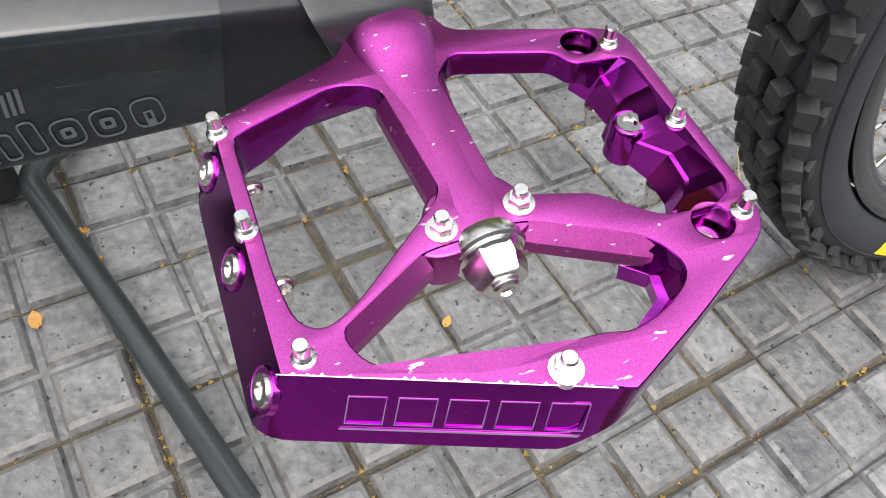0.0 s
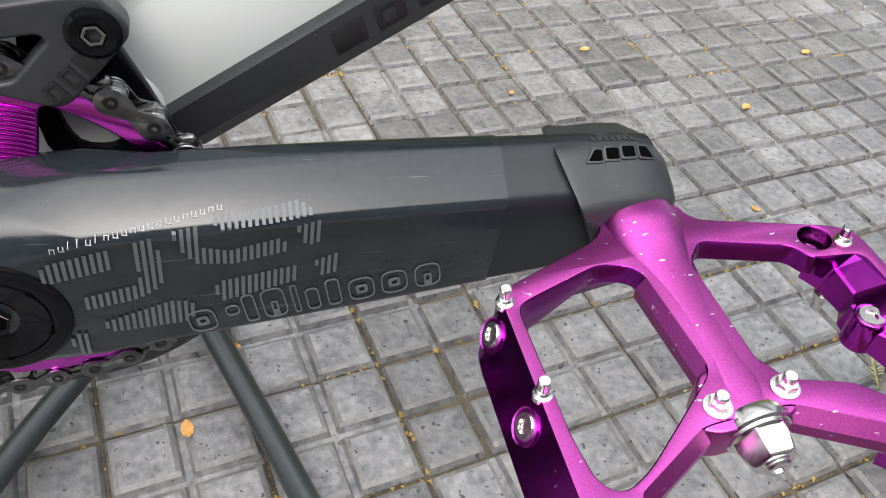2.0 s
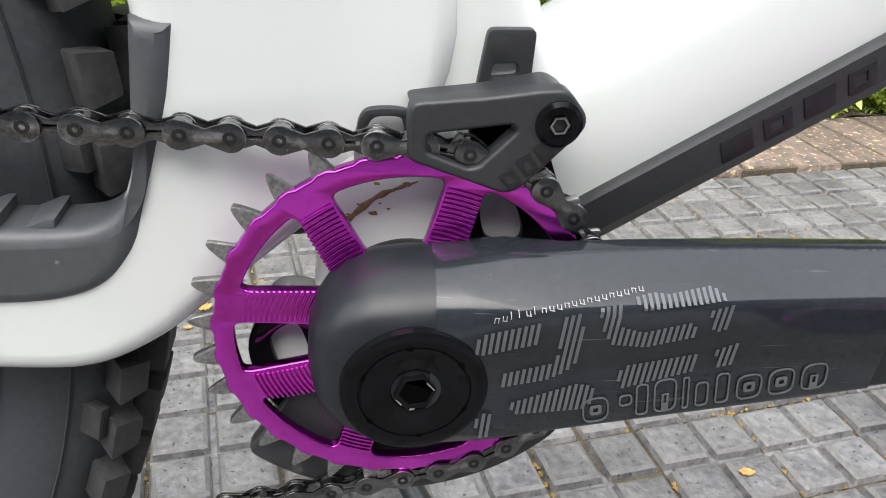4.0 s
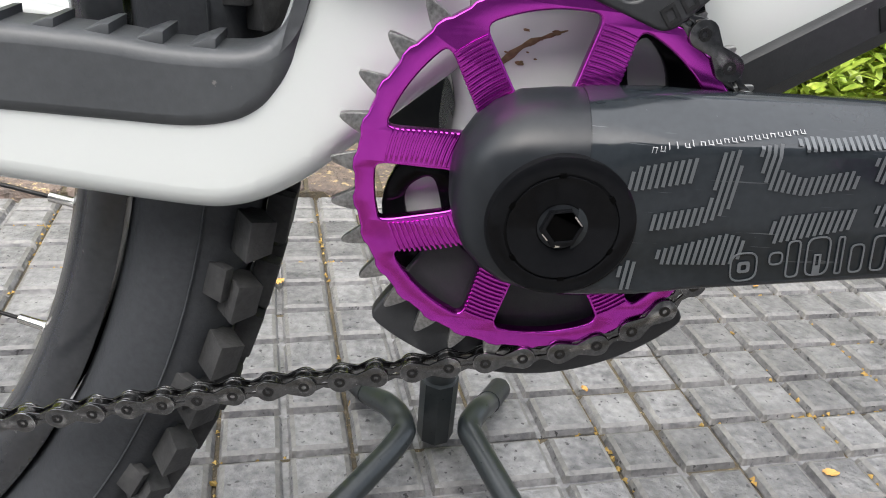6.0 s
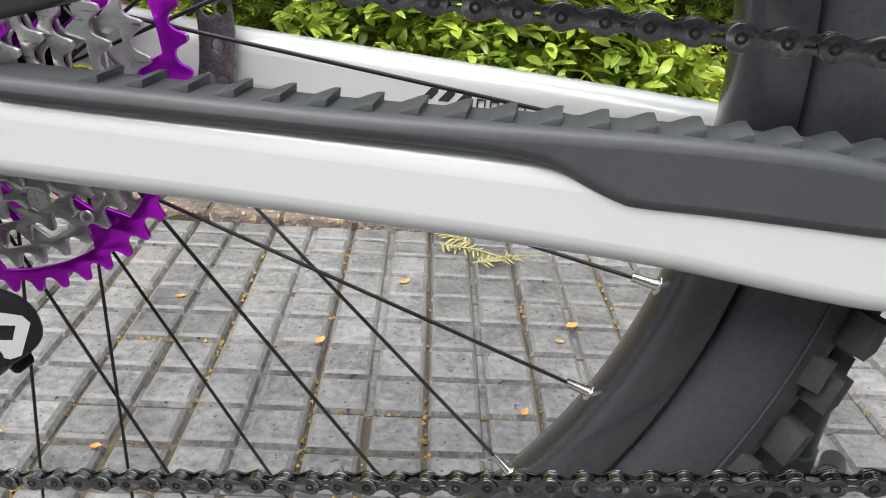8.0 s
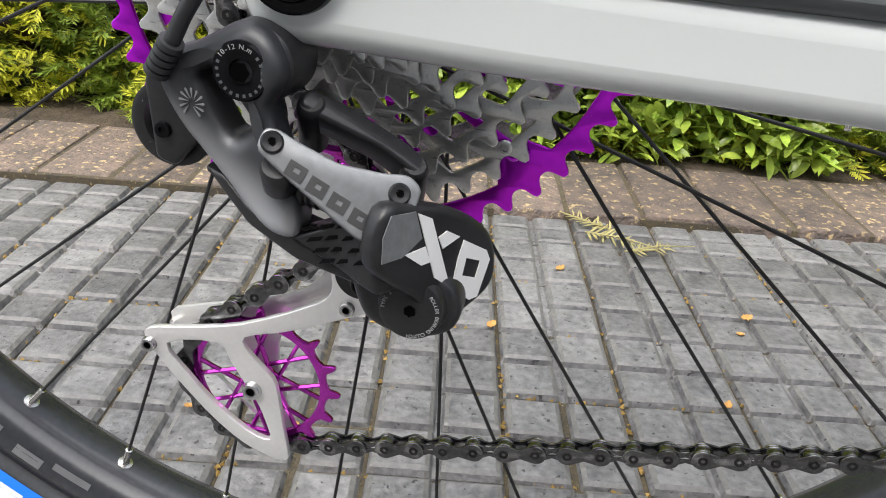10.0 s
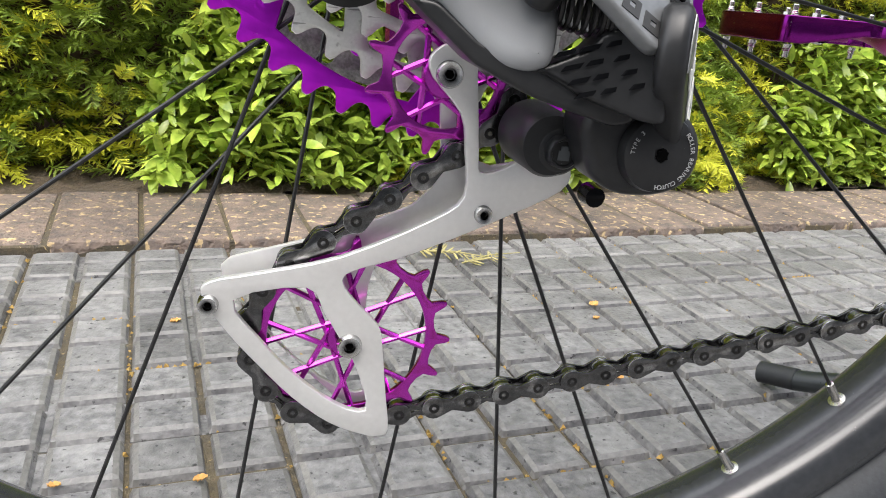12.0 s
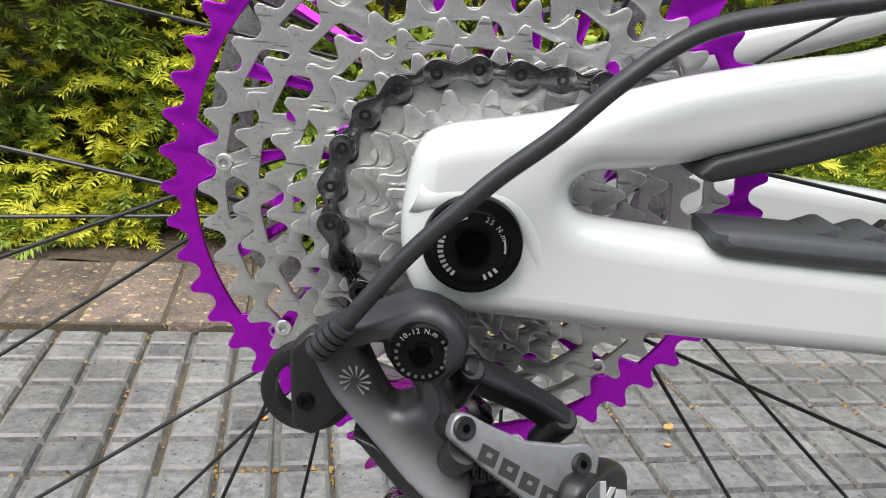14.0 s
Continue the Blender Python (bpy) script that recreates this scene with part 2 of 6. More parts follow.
PAVER_REST = mat("grey_paver_outside", (0.090, 0.089, 0.092), (0.240, 0.237, 0.234), (0.30, 0.60), 0.0, (17, 120), 0.75, 230, 0.0020, flecks=(0.035, 0.034, 0.035), fleck_scale=170, fleck_cut=0.635, fleck_soft=0.06, island=0.26, contrast=1.55)
# paver chamfers: the skylight they catch is put into this pit-free grey
PAVER_EDGE = mat("lit_paver_edge", (0.100, 0.098, 0.095), (0.225, 0.218, 0.205), (0.35, 0.6), 0.0, (21, 170), 0.8, 260, 0.0015, vary=0.15)
JOINT = mat("mossy_joint", (0.045, 0.042, 0.038), (0.135, 0.105, 0.055), (0.8, 0.95), 0.0, (9, 120), 0.8, 500, 0.003, flecks=(0.40, 0.31, 0.15), fleck_scale=260, fleck_cut=0.66)
BRICK = mat("weathered_brick", (0.060, 0.055, 0.053), (0.25, 0.185, 0.145), (0.62, 0.9), 0.0, (22, 75), 1.0, 130, 0.007, flecks=(0.48, 0.36, 0.19), fleck_scale=95, fleck_cut=0.585, fleck_soft=0.08, vary=0.22)
SOIL = mat("dark_soil", (0.03, 0.024, 0.018), (0.11, 0.08, 0.05), (0.85, 0.95), 0.0, (10, 100), 0.9, 120, 0.01)
LEAF_YEW = mat("yew_needles", (0.110, 0.200, 0.038), (0.38, 0.47, 0.066), (0.34, 0.5), 0.0, (6, 40), 0.0, island=0.40)
LEAF_TIP = mat("yellow_green_yew_tips", (0.42, 0.47, 0.04), (0.80, 0.76, 0.085), (0.36, 0.5), 0.0, (9, 60), 0.0, island=0.2)
LEAF_BROAD = mat("glossy_broad_leaves", (0.14, 0.265, 0.035), (0.52, 0.61, 0.10), (0.18, 0.32), 0.0, (14, 80), 0.0, island=0.45)
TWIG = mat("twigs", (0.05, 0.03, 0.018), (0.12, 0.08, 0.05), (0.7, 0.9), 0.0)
DRY_LEAF = mat("dry_leaf", (0.50, 0.24, 0.06), (0.62, 0.38, 0.12), (0.6, 0.8), 0.0, (60, 300), 0.2)
DRY_SPRIG = mat("dry_sprig", (0.26, 0.24, 0.10), (0.42, 0.36, 0.15), (0.6, 0.8), 0.0, (60, 300), 0.2)
FENCE = mat("fence_post_paint", (0.010, 0.014, 0.016), (0.02, 0.025, 0.028), (0.4, 0.5), 0.0)


for leaf_mat in (LEAF_YEW, LEAF_TIP, LEAF_BROAD):
    # thin leaves let some light through
    lt = leaf_mat.node_tree
    tb, mx = lt.nodes.new("ShaderNodeBsdfTranslucent"), lt.nodes.new("ShaderNodeMixShader")
    mx.inputs["Fac"].default_value = 0.30
    lt.links.new(lt.nodes["Principled BSDF"].inputs["Base Color"].links[0].from_socket, tb.inputs["Color"])
    lt.links.new(lt.nodes["Principled BSDF"].outputs[0], mx.inputs[1])
    lt.links.new(tb.outputs[0], mx.inputs[2])
    lt.links.new(mx.outputs[0], lt.nodes["Material Output"].inputs["Surface"])
GROUND = mat("grey_beyond", (0.15, 0.15, 0.152), (0.27, 0.268, 0.265), (0.6, 0.8), 0.0, (3, 40), 0.5, 200, 0.003)
RIM_PRINT = mat("grey_rim_print", (0.11, 0.113, 0.118), (0.145, 0.148, 0.153), (0.35, 0.45), 0.0)
WALL = mat("grey_unseen_wall", (0.13, 0.13, 0.132), (0.19, 0.19, 0.192), (0.8, 0.95), 0.0, (2, 30), 0.4, 90, 0.004)


# ---- building helpers ----
def smooth_mesh(me, angle=35.0):
    me.shade_smooth()
    me.set_sharp_from_angle(angle=radians(angle))
    return me


def to_mesh(bm, name="mesh"):
    me = bpy.data.meshes.new(name)
    bmesh.ops.recalc_face_normals(bm, faces=bm.faces)
    bm.to_mesh(me)
    bm.free()
    return smooth_mesh(me)


def part(name, shape, material, parent, label="", m=None):
    """Links a bmesh or a mesh as one object under a thing or a part."""
    me = to_mesh(shape, name) if isinstance(shape, bmesh.types.BMesh) else shape
    if not me.materials:
        me.materials.append(material)
    ob = new(name, me)
    ob.parent = parent
    if m is not None:
        ob.matrix_basis = m
    if label:
        ob["label"] = label
    return ob


def weighted(ob):
    """Lets flat faces keep their shading beside rounded edges."""
    w = ob.modifiers.new("weighted", "WEIGHTED_NORMAL")
    w.keep_sharp = True
    return ob


def thing(name, label, category, group="", kind="", at=(0, 0, 0)):
    ob = new(name)
    ob.empty_display_size = 0.05
    ob.location = at
    return tagged(ob, label, category, group, kind)


def sideways(y):
    """From a drawing plane (x, height, out of the page) to the bicycle's side plane at y, facing -y."""
    return pose(0, y, 0, 90, 0, 0)


def plate(outlines, half, bevel=0.0, res=1, m=None, name="plate"):
    """A flat piece with holes: closed outlines in a plane, extruded by half both ways, edges rounded by bevel."""
    cu = bpy.data.curves.new(name, "CURVE")
    cu.dimensions, cu.fill_mode = "2D", "BOTH"
    cu.extrude, cu.bevel_depth, cu.bevel_resolution, cu.offset = max(half - bevel, 0.0), bevel, res, -bevel
    for pts in outlines:
        sp = cu.splines.new("POLY")
        sp.points.add(len(pts) - 1)
        for p, q in zip(sp.points, pts):
            p.co = (q[0], q[1], 0, 1)
        sp.use_cyclic_u = True
    ob = bpy.data.objects.new(name, cu)
    me = bpy.data.meshes.new_from_object(ob)
    bpy.data.objects.remove(ob)
    bpy.data.curves.remove(cu)
    b = bmesh.new()
    b.from_mesh(me)
    bmesh.ops.remove_doubles(b, verts=b.verts, dist=0.00001)
    b.to_mesh(me)
    b.free()
    if m is not None:
        me.transform(m)
    return smooth_mesh(me)


def fillet(pts, r, n=3):
    """A closed outline with each corner rounded off."""
    out = []
    k = len(pts)
    for i in range(k):
        a, p, c = Vector(pts[i - 1]), Vector(pts[i]), Vector(pts[(i + 1) % k])
        da, dc = a - p, c - p
        s, e = p + da.normalized() * min(r, da.length * 0.45), p + dc.normalized() * min(r, dc.length * 0.45)
        for j in range(n + 1):
            t = j / n
            q = s * (1 - t) ** 2 + p * 2 * t * (1 - t) + e * t ** 2
            out.append((q.x, q.y))
    return out


def flow(pts, n=6, closed=False):
    """A smooth line through points of any dimension."""
    p = [np.array(q, float) for q in pts]
    k = len(p)
    out = []
    for i in range(k if closed else k - 1):
        a, b = p[i], p[(i + 1) % k]
        a0 = p[i - 1] if closed or i else a
        b1 = p[(i + 2) % k] if closed or i + 2 < k else b
        for j in range(n):
            t = j / n
            out.append(0.5 * (2 * a + (b - a0) * t + (2 * a0 - 5 * a + 4 * b - b1) * t ** 2 + (3 * a - a0 - 3 * b + b1) * t ** 3))
    if not closed:
        out.append(p[-1])
    return out


def loft(rings, caps=True):
    """Skin over rings of equal length."""
    bm = bmesh.new()
    vs = [[bm.verts.new(Vector(c)) for c in r] for r in rings]
    k = len(vs[0])
    for r, s in zip(vs, vs[1:]):
        for i in range(k):
            bm.faces.new((r[i], r[(i + 1) % k], s[(i + 1) % k], s[i]))
    if caps:
        bm.faces.new(vs[0])
        bm.faces.new(list(reversed(vs[-1])))
    return bm


def tube(line, radius, sides=10, caps=True):
    """A round tube along a line; radius a number or one for each point."""
    line = [Vector(p) for p in line]
    rings, up = [], Vector((0.31, 0.17, 0.93))
    for i, p in enumerate(line):
        d = (line[min(i + 1, len(line) - 1)] - line[max(i - 1, 0)]).normalized()
        s = d.cross(up).normalized()
        u = s.cross(d)
        up = u
        r = radius[i] if isinstance(radius, (list, tuple)) else radius
        rings.append([p + r * (math.cos(2 * math.pi * k / sides) * s + math.sin(2 * math.pi * k / sides) * u) for k in range(sides)])
    return loft(rings, caps)


def box_ring(x, zlo, zhi, yo, yi, r, n=4):
    """A rounded rectangle across the x direction."""
    r = min(r, (zhi - zlo) / 2.02, abs(yi - yo) / 2.02)
    out = []
    for cy, cz, a0 in ((yi - r, zhi - r, 0), (yo + r, zhi - r, 90), (yo + r, zlo + r, 180), (yi - r, zlo + r, 270)):
        for k in range(n + 1):
            a = radians(a0 + 90 * k / n)
            out.append((x, cy + r * math.cos(a), cz + r * math.sin(a)))
    return out


def arm_ring(x, zlo, zedge, zhi, yo, yi, cut, r, lean=0.0, ref=0.385):
    """A section across x with its upper outer corner cut off from zedge to zhi; lean slants the section along x."""
    pts = fillet([(yi, zlo), (yi, zhi - 0.0012), (yo + cut, zhi), (yo, zedge), (yo, zlo)], r, 3)
    return [(x + lean * (ref - z), y, z) for y, z in pts]


def spin(profile, steps=48):
    """Turns a profile of (radius, along) about the along axis, which becomes -y; closed when the ends have radius 0."""
    bm = bmesh.new()
    rows = []
    for r, h in profile:
        if r < 1e-6:
            rows.append([bm.verts.new((0, -h, 0))])
        else:
            rows.append([bm.verts.new((r * math.cos(2 * math.pi * k / steps), -h, r * math.sin(2 * math.pi * k / steps))) for k in range(steps)])
    for a, b in zip(rows, rows[1:]):
        for k in range(steps):
            j = (k + 1) % steps
            if len(a) == 1 and len(b) == 1:
                continue
            if len(a) == 1:
                bm.faces.new((a[0], b[j], b[k]))
            elif len(b) == 1:
                bm.faces.new((a[k], a[j], b[0]))
            else:
                bm.faces.new((a[k], a[j], b[j], b[k]))
    return bm


def block(sx, sy, sz, bevel=0.0, m=None, seg=1):
    bm = bmesh.new()
    bmesh.ops.create_cube(bm, size=1.0, matrix=Matrix.Diagonal((sx, sy, sz, 1)))
    if bevel:
        bmesh.ops.bevel(bm, geom=bm.edges[:], offset=bevel, segments=seg, affect="EDGES", profile=0.5)
    if m is not None:
        bmesh.ops.transform(bm, matrix=m, verts=bm.verts)
    return bm


def arc(c, r, a0, a1, n):
    return [(c[0] + r * math.cos(radians(a0 + (a1 - a0) * k / n)), c[1] + r * math.sin(radians(a0 + (a1 - a0) * k / n))) for k in range(n + 1)]


def shear_y(me, shift, step=0.008):
    """Moves each point of a mesh in y by shift(x), after cutting it into strips across x."""
    b = bmesh.new()
    b.from_mesh(me)
    xs = [v.co.x for v in b.verts]
    for x in np.arange(min(xs) + step, max(xs), step):
        bmesh.ops.bisect_plane(b, geom=b.verts[:] + b.edges[:] + b.faces[:], dist=0.00001, plane_co=(float(x), 0, 0), plane_no=(1, 0, 0))
    b.to_mesh(me)
    b.free()
    smooth_mesh(me)
    for v in me.vertices:
        v.co.y += shift(v.co.x)
    me.update()
    return me


def table(pairs):
    xs, ys = [p[0] for p in pairs], [p[1] for p in pairs]
    return lambda x: float(np.interp(x, xs, ys))


def words(text, size, depth, m, name="lettering"):
    cu = bpy.data.curves.new(name, "FONT")
    cu.body, cu.size, cu.extrude, cu.align_x, cu.align_y = text, size, depth, "CENTER", "CENTER"
    ob = bpy.data.objects.new(name, cu)
    me = bpy.data.meshes.new_from_object(ob)
    bpy.data.objects.remove(ob)
    me.transform(m)
    return me


def ring_words(text, centre, y, r, mid, step, size, parent, material):
    """Letters round a circle in the side plane, reading clockwise, middle at the angle mid."""
    for i, ch in enumerate(text):
        if ch == " ":
            continue
        a = mid - (i - (len(text) - 1) / 2) * step
        m = pose(centre[0] + r * math.cos(radians(a)), y, centre[1] + r * math.sin(radians(a)), 90, 0, 0) @ pose(0, 0, 0, 0, 0, a - 90)
        part("letter", words(ch, size, 0.00008, m), material, parent)


def joined(shapes):
    """One bmesh out of several."""
    bm = bmesh.new()
    for s in shapes:
        me = bpy.data.meshes.new("piece")
        s.to_mesh(me)
        s.free()
        bm.from_mesh(me)
        bpy.data.meshes.remove(me)
    return bm


# ---- the setting: ground, brick edging, hedge ----
GRID = pose(0, 0, 0, 0, 0, 9.5)

bm = bmesh.new()
bmesh.ops.create_grid(bm, x_segments=60, y_segments=60, size=30.0)
for v in bm.verts:
    v.co.z = -0.020
tagged(part("ground", bm, GROUND, None), "plain grey ground beyond the paving", "ground", kind="structure")
bm = bmesh.new()
bmesh.ops.create_grid(bm, x_segments=20, y_segments=12, size=0.5, matrix=GRID @ pose(0.15, -0.02, -0.0085) @ Matrix.Diagonal((3.9, 1.62, 1, 1)))
tagged(part("joint_bed", bm, JOINT, None), "mossy brown bed filling the joints of the paving", "ground", kind="structure")

# unseen wall added behind the camera to cut light and darken reflections
tagged(part("wall_south", block(14.0, 0.2, 4.2, 0.01, pose(0, -4.0, 2.08, 0, 0, 9.5)), WALL, None), "unseen plain grey wall added to dim light from behind the camera", "wall", kind="structure")

edging = tagged(new("brick_edging"), "row of weathered red-brown bricks edging the paving", "edging", kind="structure")
rng = random.Random(7)
part("mortar_bed", block(4.2, 0.214, 0.06, 0.002, GRID @ pose(0.1, 0.838, -0.0240)), JOINT, edging)
brick_mesh = to_mesh(block(0.098, 0.213, 0.06, 0.004, seg=2), "brick")
for k in range(40):
    m = GRID @ pose(-1.95 + 0.1035 * k, 0.838 + rng.uniform(-0.003, 0.003), -0.021 + rng.uniform(-0.002, 0.003),
                    rng.uniform(-0.8, 0.8), rng.uniform(-0.8, 0.8), rng.uniform(-0.8, 0.8))
    part("brick", brick_mesh, BRICK, edging, m=m)

bm = bmesh.new()
bmesh.ops.create_grid(bm, x_segments=90, y_segments=30, size=0.5, matrix=GRID @ pose(0, 1.648, 0.004) @ Matrix.Diagonal((4.4, 1.4, 1, 1)))
for v in bm.verts:
    v.co.z += 0.02 * (noise.noise(v.co * 9.0) + 0.5 * noise.noise(v.co * 31.0))
tagged(part("soil_bed", bm, SOIL, None), "dark soil bed under the hedge", "soil", kind="structure")


def scatter(template, faces, places, name, material_ids=None):
    """One mesh out of many copies of a small template, each with its own pose (n, 4, 4)."""
    t = np.array(template)
    k = len(t)
    pts = np.einsum("nij,kj->nki", places[:, :3, :3], t) + places[:, None, :3, 3]
    f = [tuple(i + n * k for i in face) for n in range(len(places)) for face in faces]
    me = bpy.data.meshes.new(name)
    me.from_pydata(pts.reshape(-1, 3).tolist(), [], f)
    if material_ids is not None:
        me.polygons.foreach_set("material_index", np.repeat(np.array(material_ids), len(faces)))
    me.update()
    return me


def turned(at, yaw, pitch, roll, size):
    m = pose(*at, roll, pitch, yaw)
    return np.array(m @ Matrix.Diagonal((size, size, size, 1)))


# needle sprays
spray, spray_faces = [], []
for k in range(9):
    x = 0.002 + 0.0040 * k
    w = 0.0165 * (1 - 0.5 * abs(k - 3) / 6)
    for s in (-1, 1):
        i = len(spray)
        lift = 0.0070 * ((k * 7 + 3 * s) % 5 - 2) / 2
        spray += [(x, 0, 0), (x + 0.0032, s * w * 0.50, lift * 0.2 - 0.0006), (x + 0.0110, s * w, lift), (x + 0.0078, s * w * 0.42, lift * 0.6 + 0.0008)]
        spray_faces.append((i, i + 1, i + 2, i + 3))
i = len(spray)
spray += [(0, -0.0008, -0.0006), (0.042, 0, 0), (0, 0.0008, -0.0006)]
spray_faces.append((i, i + 1, i + 2))

rng = random.Random(3)
places, ids = [], []
GI = GRID
for n in range(30000):
    u, z = rng.uniform(-1.9, 2.1), 0.015 + 1.25 * rng.random() ** 1.35
    bulge = 0.11 * noise.noise(Vector((u * 3.1, z * 3.3, 0.4))) + 0.06 * noise.noise(Vector((u * 9.0, z * 8.0, 2.4)))
    depth = abs(rng.gauss(0, 0.10))
    p = GI @ Vector((u, 1.06 + bulge + depth - 0.07 * max(0.0, 1 - z / 0.25), z))
    tip = depth < 0.075 and noise.noise(Vector((u * 6.5, z * 7.5, 5.0))) + rng.uniform(-0.3, 0.3) > (-0.10 if u < -0.42 else 0.0)
    places.append(turned(p, rng.gauss(-85, 50), rng.gauss(6, 24), rng.uniform(-40, 40), rng.uniform(0.60, 1.15) if tip else rng.uniform(0.7, 1.3)))
    ids.append(1 if tip else 0)
me = scatter(spray, spray_faces, np.array(places), "yew_hedge", ids)
me.materials.append(LEAF_YEW)
me.materials.append(LEAF_TIP)
hedge = new("yew_hedge", me)
tagged(hedge, "dense yew hedge with yellow-green new tips", "hedge", kind="stuff")
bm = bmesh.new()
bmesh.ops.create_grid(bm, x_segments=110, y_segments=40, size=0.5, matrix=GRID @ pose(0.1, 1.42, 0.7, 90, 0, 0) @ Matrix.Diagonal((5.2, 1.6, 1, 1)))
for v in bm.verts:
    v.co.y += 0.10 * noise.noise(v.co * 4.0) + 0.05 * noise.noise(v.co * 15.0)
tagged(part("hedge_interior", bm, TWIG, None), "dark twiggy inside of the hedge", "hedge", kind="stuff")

# broad glossy leaves
leaf, leaf_faces = [], []
for k in range(7):
    t = k / 6
    x, w, dip = 0.040 * t, 0.0078 * math.sin(math.pi * min(1.0, t * 0.94 + 0.05)) ** 0.8, -0.006 * t * t
    leaf += [(x, -w, dip + 0.0022 * w / 0.0078), (x, 0, dip), (x, w, dip + 0.0022 * w / 0.0078)]
    if k:
        a = 3 * (k - 1)
        leaf_faces += [(a, a + 1, a + 4, a + 3), (a + 1, a + 2, a + 5, a + 4)]
BUSH = table([(-1.1, -0.4), (-0.60, -0.3), (-0.48, 0.35), (-0.36, 0.75), (0.00, 0.75), (0.18, 0.35), (0.28, -0.2), (0.60, -0.1), (0.75, 0.6), (2.1, 0.8)])
places = []
for n in range(14000):
    u = rng.uniform(-1.1, 2.1)
    patch = 0.22 * noise.noise(Vector((u * 2.3, 3.0, 1.0))) + BUSH(u)
    top = 0.06 + 0.42 * max(0.0, patch)
    z = 0.02 + top * rng.random()
    if patch < 0.12:
        continue
    q = GI @ Vector((u, 1.00 + 0.05 * noise.noise(Vector((u * 7, z * 9, 3))) + abs(rng.gauss(0, 0.06)) - 0.06 * (1 - z / 0.4), z))
    places.append(turned(q, rng.gauss(-85, 70), rng.gauss(-5, 30), rng.uniform(-45, 45), rng.uniform(0.55, 1.2)))
me = scatter(leaf, leaf_faces, np.array(places), "broadleaf_shrub")
me.materials.append(LEAF_BROAD)
me.shade_smooth()
tagged(new("broadleaf_shrub", me), "low glossy green broadleaf shrub before the hedge", "shrub", kind="stuff")

post = part("fence_post", block(0.028, 0.028, 1.3, 0.003, pose(-0.105, 1.14, 0.63, 0, 0, 9.5)), FENCE, None)
tagged(post, "dark painted metal fence post standing in the hedge", "fence post")

# ---- the bicycle ----
bike = thing("bicycle", "white mountain bike with purple anodised parts held on a stand", "bicycle")
BB = (0.003, 0.363)
# the drawing is level; on the stand the bicycle leans a little forwards about its rear axle
LEAN_ON = pose(-0.453, 0, 0.376) @ pose(0, 0, 0, 0, 2.5, 0) @ pose(0.455, 0, -0.375)
bike.matrix_basis = LEAN_ON
UNLEAN = LEAN_ON.inverted()
AX = (-0.4525, 0.375)

# swingarm: each side one moulded piece with dropout, chainstay and seatstay round a long opening
reach = table([(-0.50, -0.0700), (-0.455, -0.0685), (-0.381, -0.0640), (-0.138, -0.0440), (-0.09, -0.0395), (-0.055, -0.034), (-0.02, -0.028), (0.1, -0.026)])
outer = flow([(-0.4684, 0.3745), (-0.4640, 0.3590), (-0.4550, 0.3528), (-0.4300, 0.3518), (-0.3850, 0.3510), (-0.3100, 0.3507), (-0.2360, 0.3495),
              (-0.1990, 0.3485), (-0.1650, 0.3468), (-0.1390, 0.3442), (-0.1200, 0.3422), (-0.1040, 0.3409), (-0.0945, 0.3411), (-0.0850, 0.3435), (-0.0765, 0.3477),
              (-0.0680, 0.3535), (-0.0605, 0.3600), (-0.0526, 0.3671), (-0.0360, 0.3820), (-0.0180, 0.3980), (0.0050, 0.4200), (0.0100, 0.4600), (-0.0150, 0.5000), (-0.0660, 0.5300), (-0.1500, 0.5420),
              (-0.2600, 0.4750), (-0.3400, 0.4412), (-0.3650, 0.4338), (-0.3876, 0.4275), (-0.4024, 0.4227), (-0.4168, 0.4170), (-0.4312, 0.4110), (-0.4458, 0.4070), (-0.4590, 0.4036), (-0.4658, 0.3990), (-0.4680, 0.3900)], 4, True)
inner = flow([(-0.4240, 0.3910), (-0.4205, 0.3848), (-0.4100, 0.3830), (-0.3700, 0.3818), (-0.3000, 0.3812), (-0.2000, 0.3808), (-0.1200, 0.3808),
              (-0.0960, 0.3880), (-0.0840, 0.3920), (-0.0775, 0.4050), (-0.0745, 0.4300), (-0.0760, 0.4600), (-0.0950, 0.5050), (-0.1500, 0.5200),
              (-0.2600, 0.4560), (-0.3389, 0.4215), (-0.3700, 0.4100), (-0.3966, 0.4010), (-0.4100, 0.3980), (-0.4200, 0.3960)], 4, True)
swing = shear_y(plate([outer, inner], 0.0100, 0.0086, 6, pose(0, 0, 0, 90, 0, 0)), reach)
weighted(part("swingarm_side", swing, WHITE, bike, "glossy white carbon swingarm with dropout"))
far = swing.copy()
far.transform(Matrix.Diagonal((1, -1, 1, 1)))
far.flip_normals()
weighted(part("swingarm_side", far, WHITE, bike, "glossy white carbon swingarm with dropout"))
# black rubber strip along the underside of the seatstay
strip_line = [(-0.3930, 0.4000), (-0.3890, 0.4050), (-0.3600, 0.4160), (-0.2600, 0.4590), (-0.2600, 0.4510), (-0.3600, 0.4075), (-0.3880, 0.3985)]
part("seatstay_guard", shear_y(plate([fillet(strip_line, 0.002)], 0.0108, 0.002, 2, pose(0, 0, 0, 90, 0, 0)), reach), PLASTIC, bike, "black rubber strip under the seatstay")
# raised moulded line round the dropout
ridge = flow([(-0.4655, 0.3850), (-0.4626, 0.3845), (-0.4562, 0.3861), (-0.4466, 0.3869), (-0.4402, 0.3852), (-0.4346, 0.3794), (-0.4290, 0.3690), (-0.4250, 0.3625)], 6)
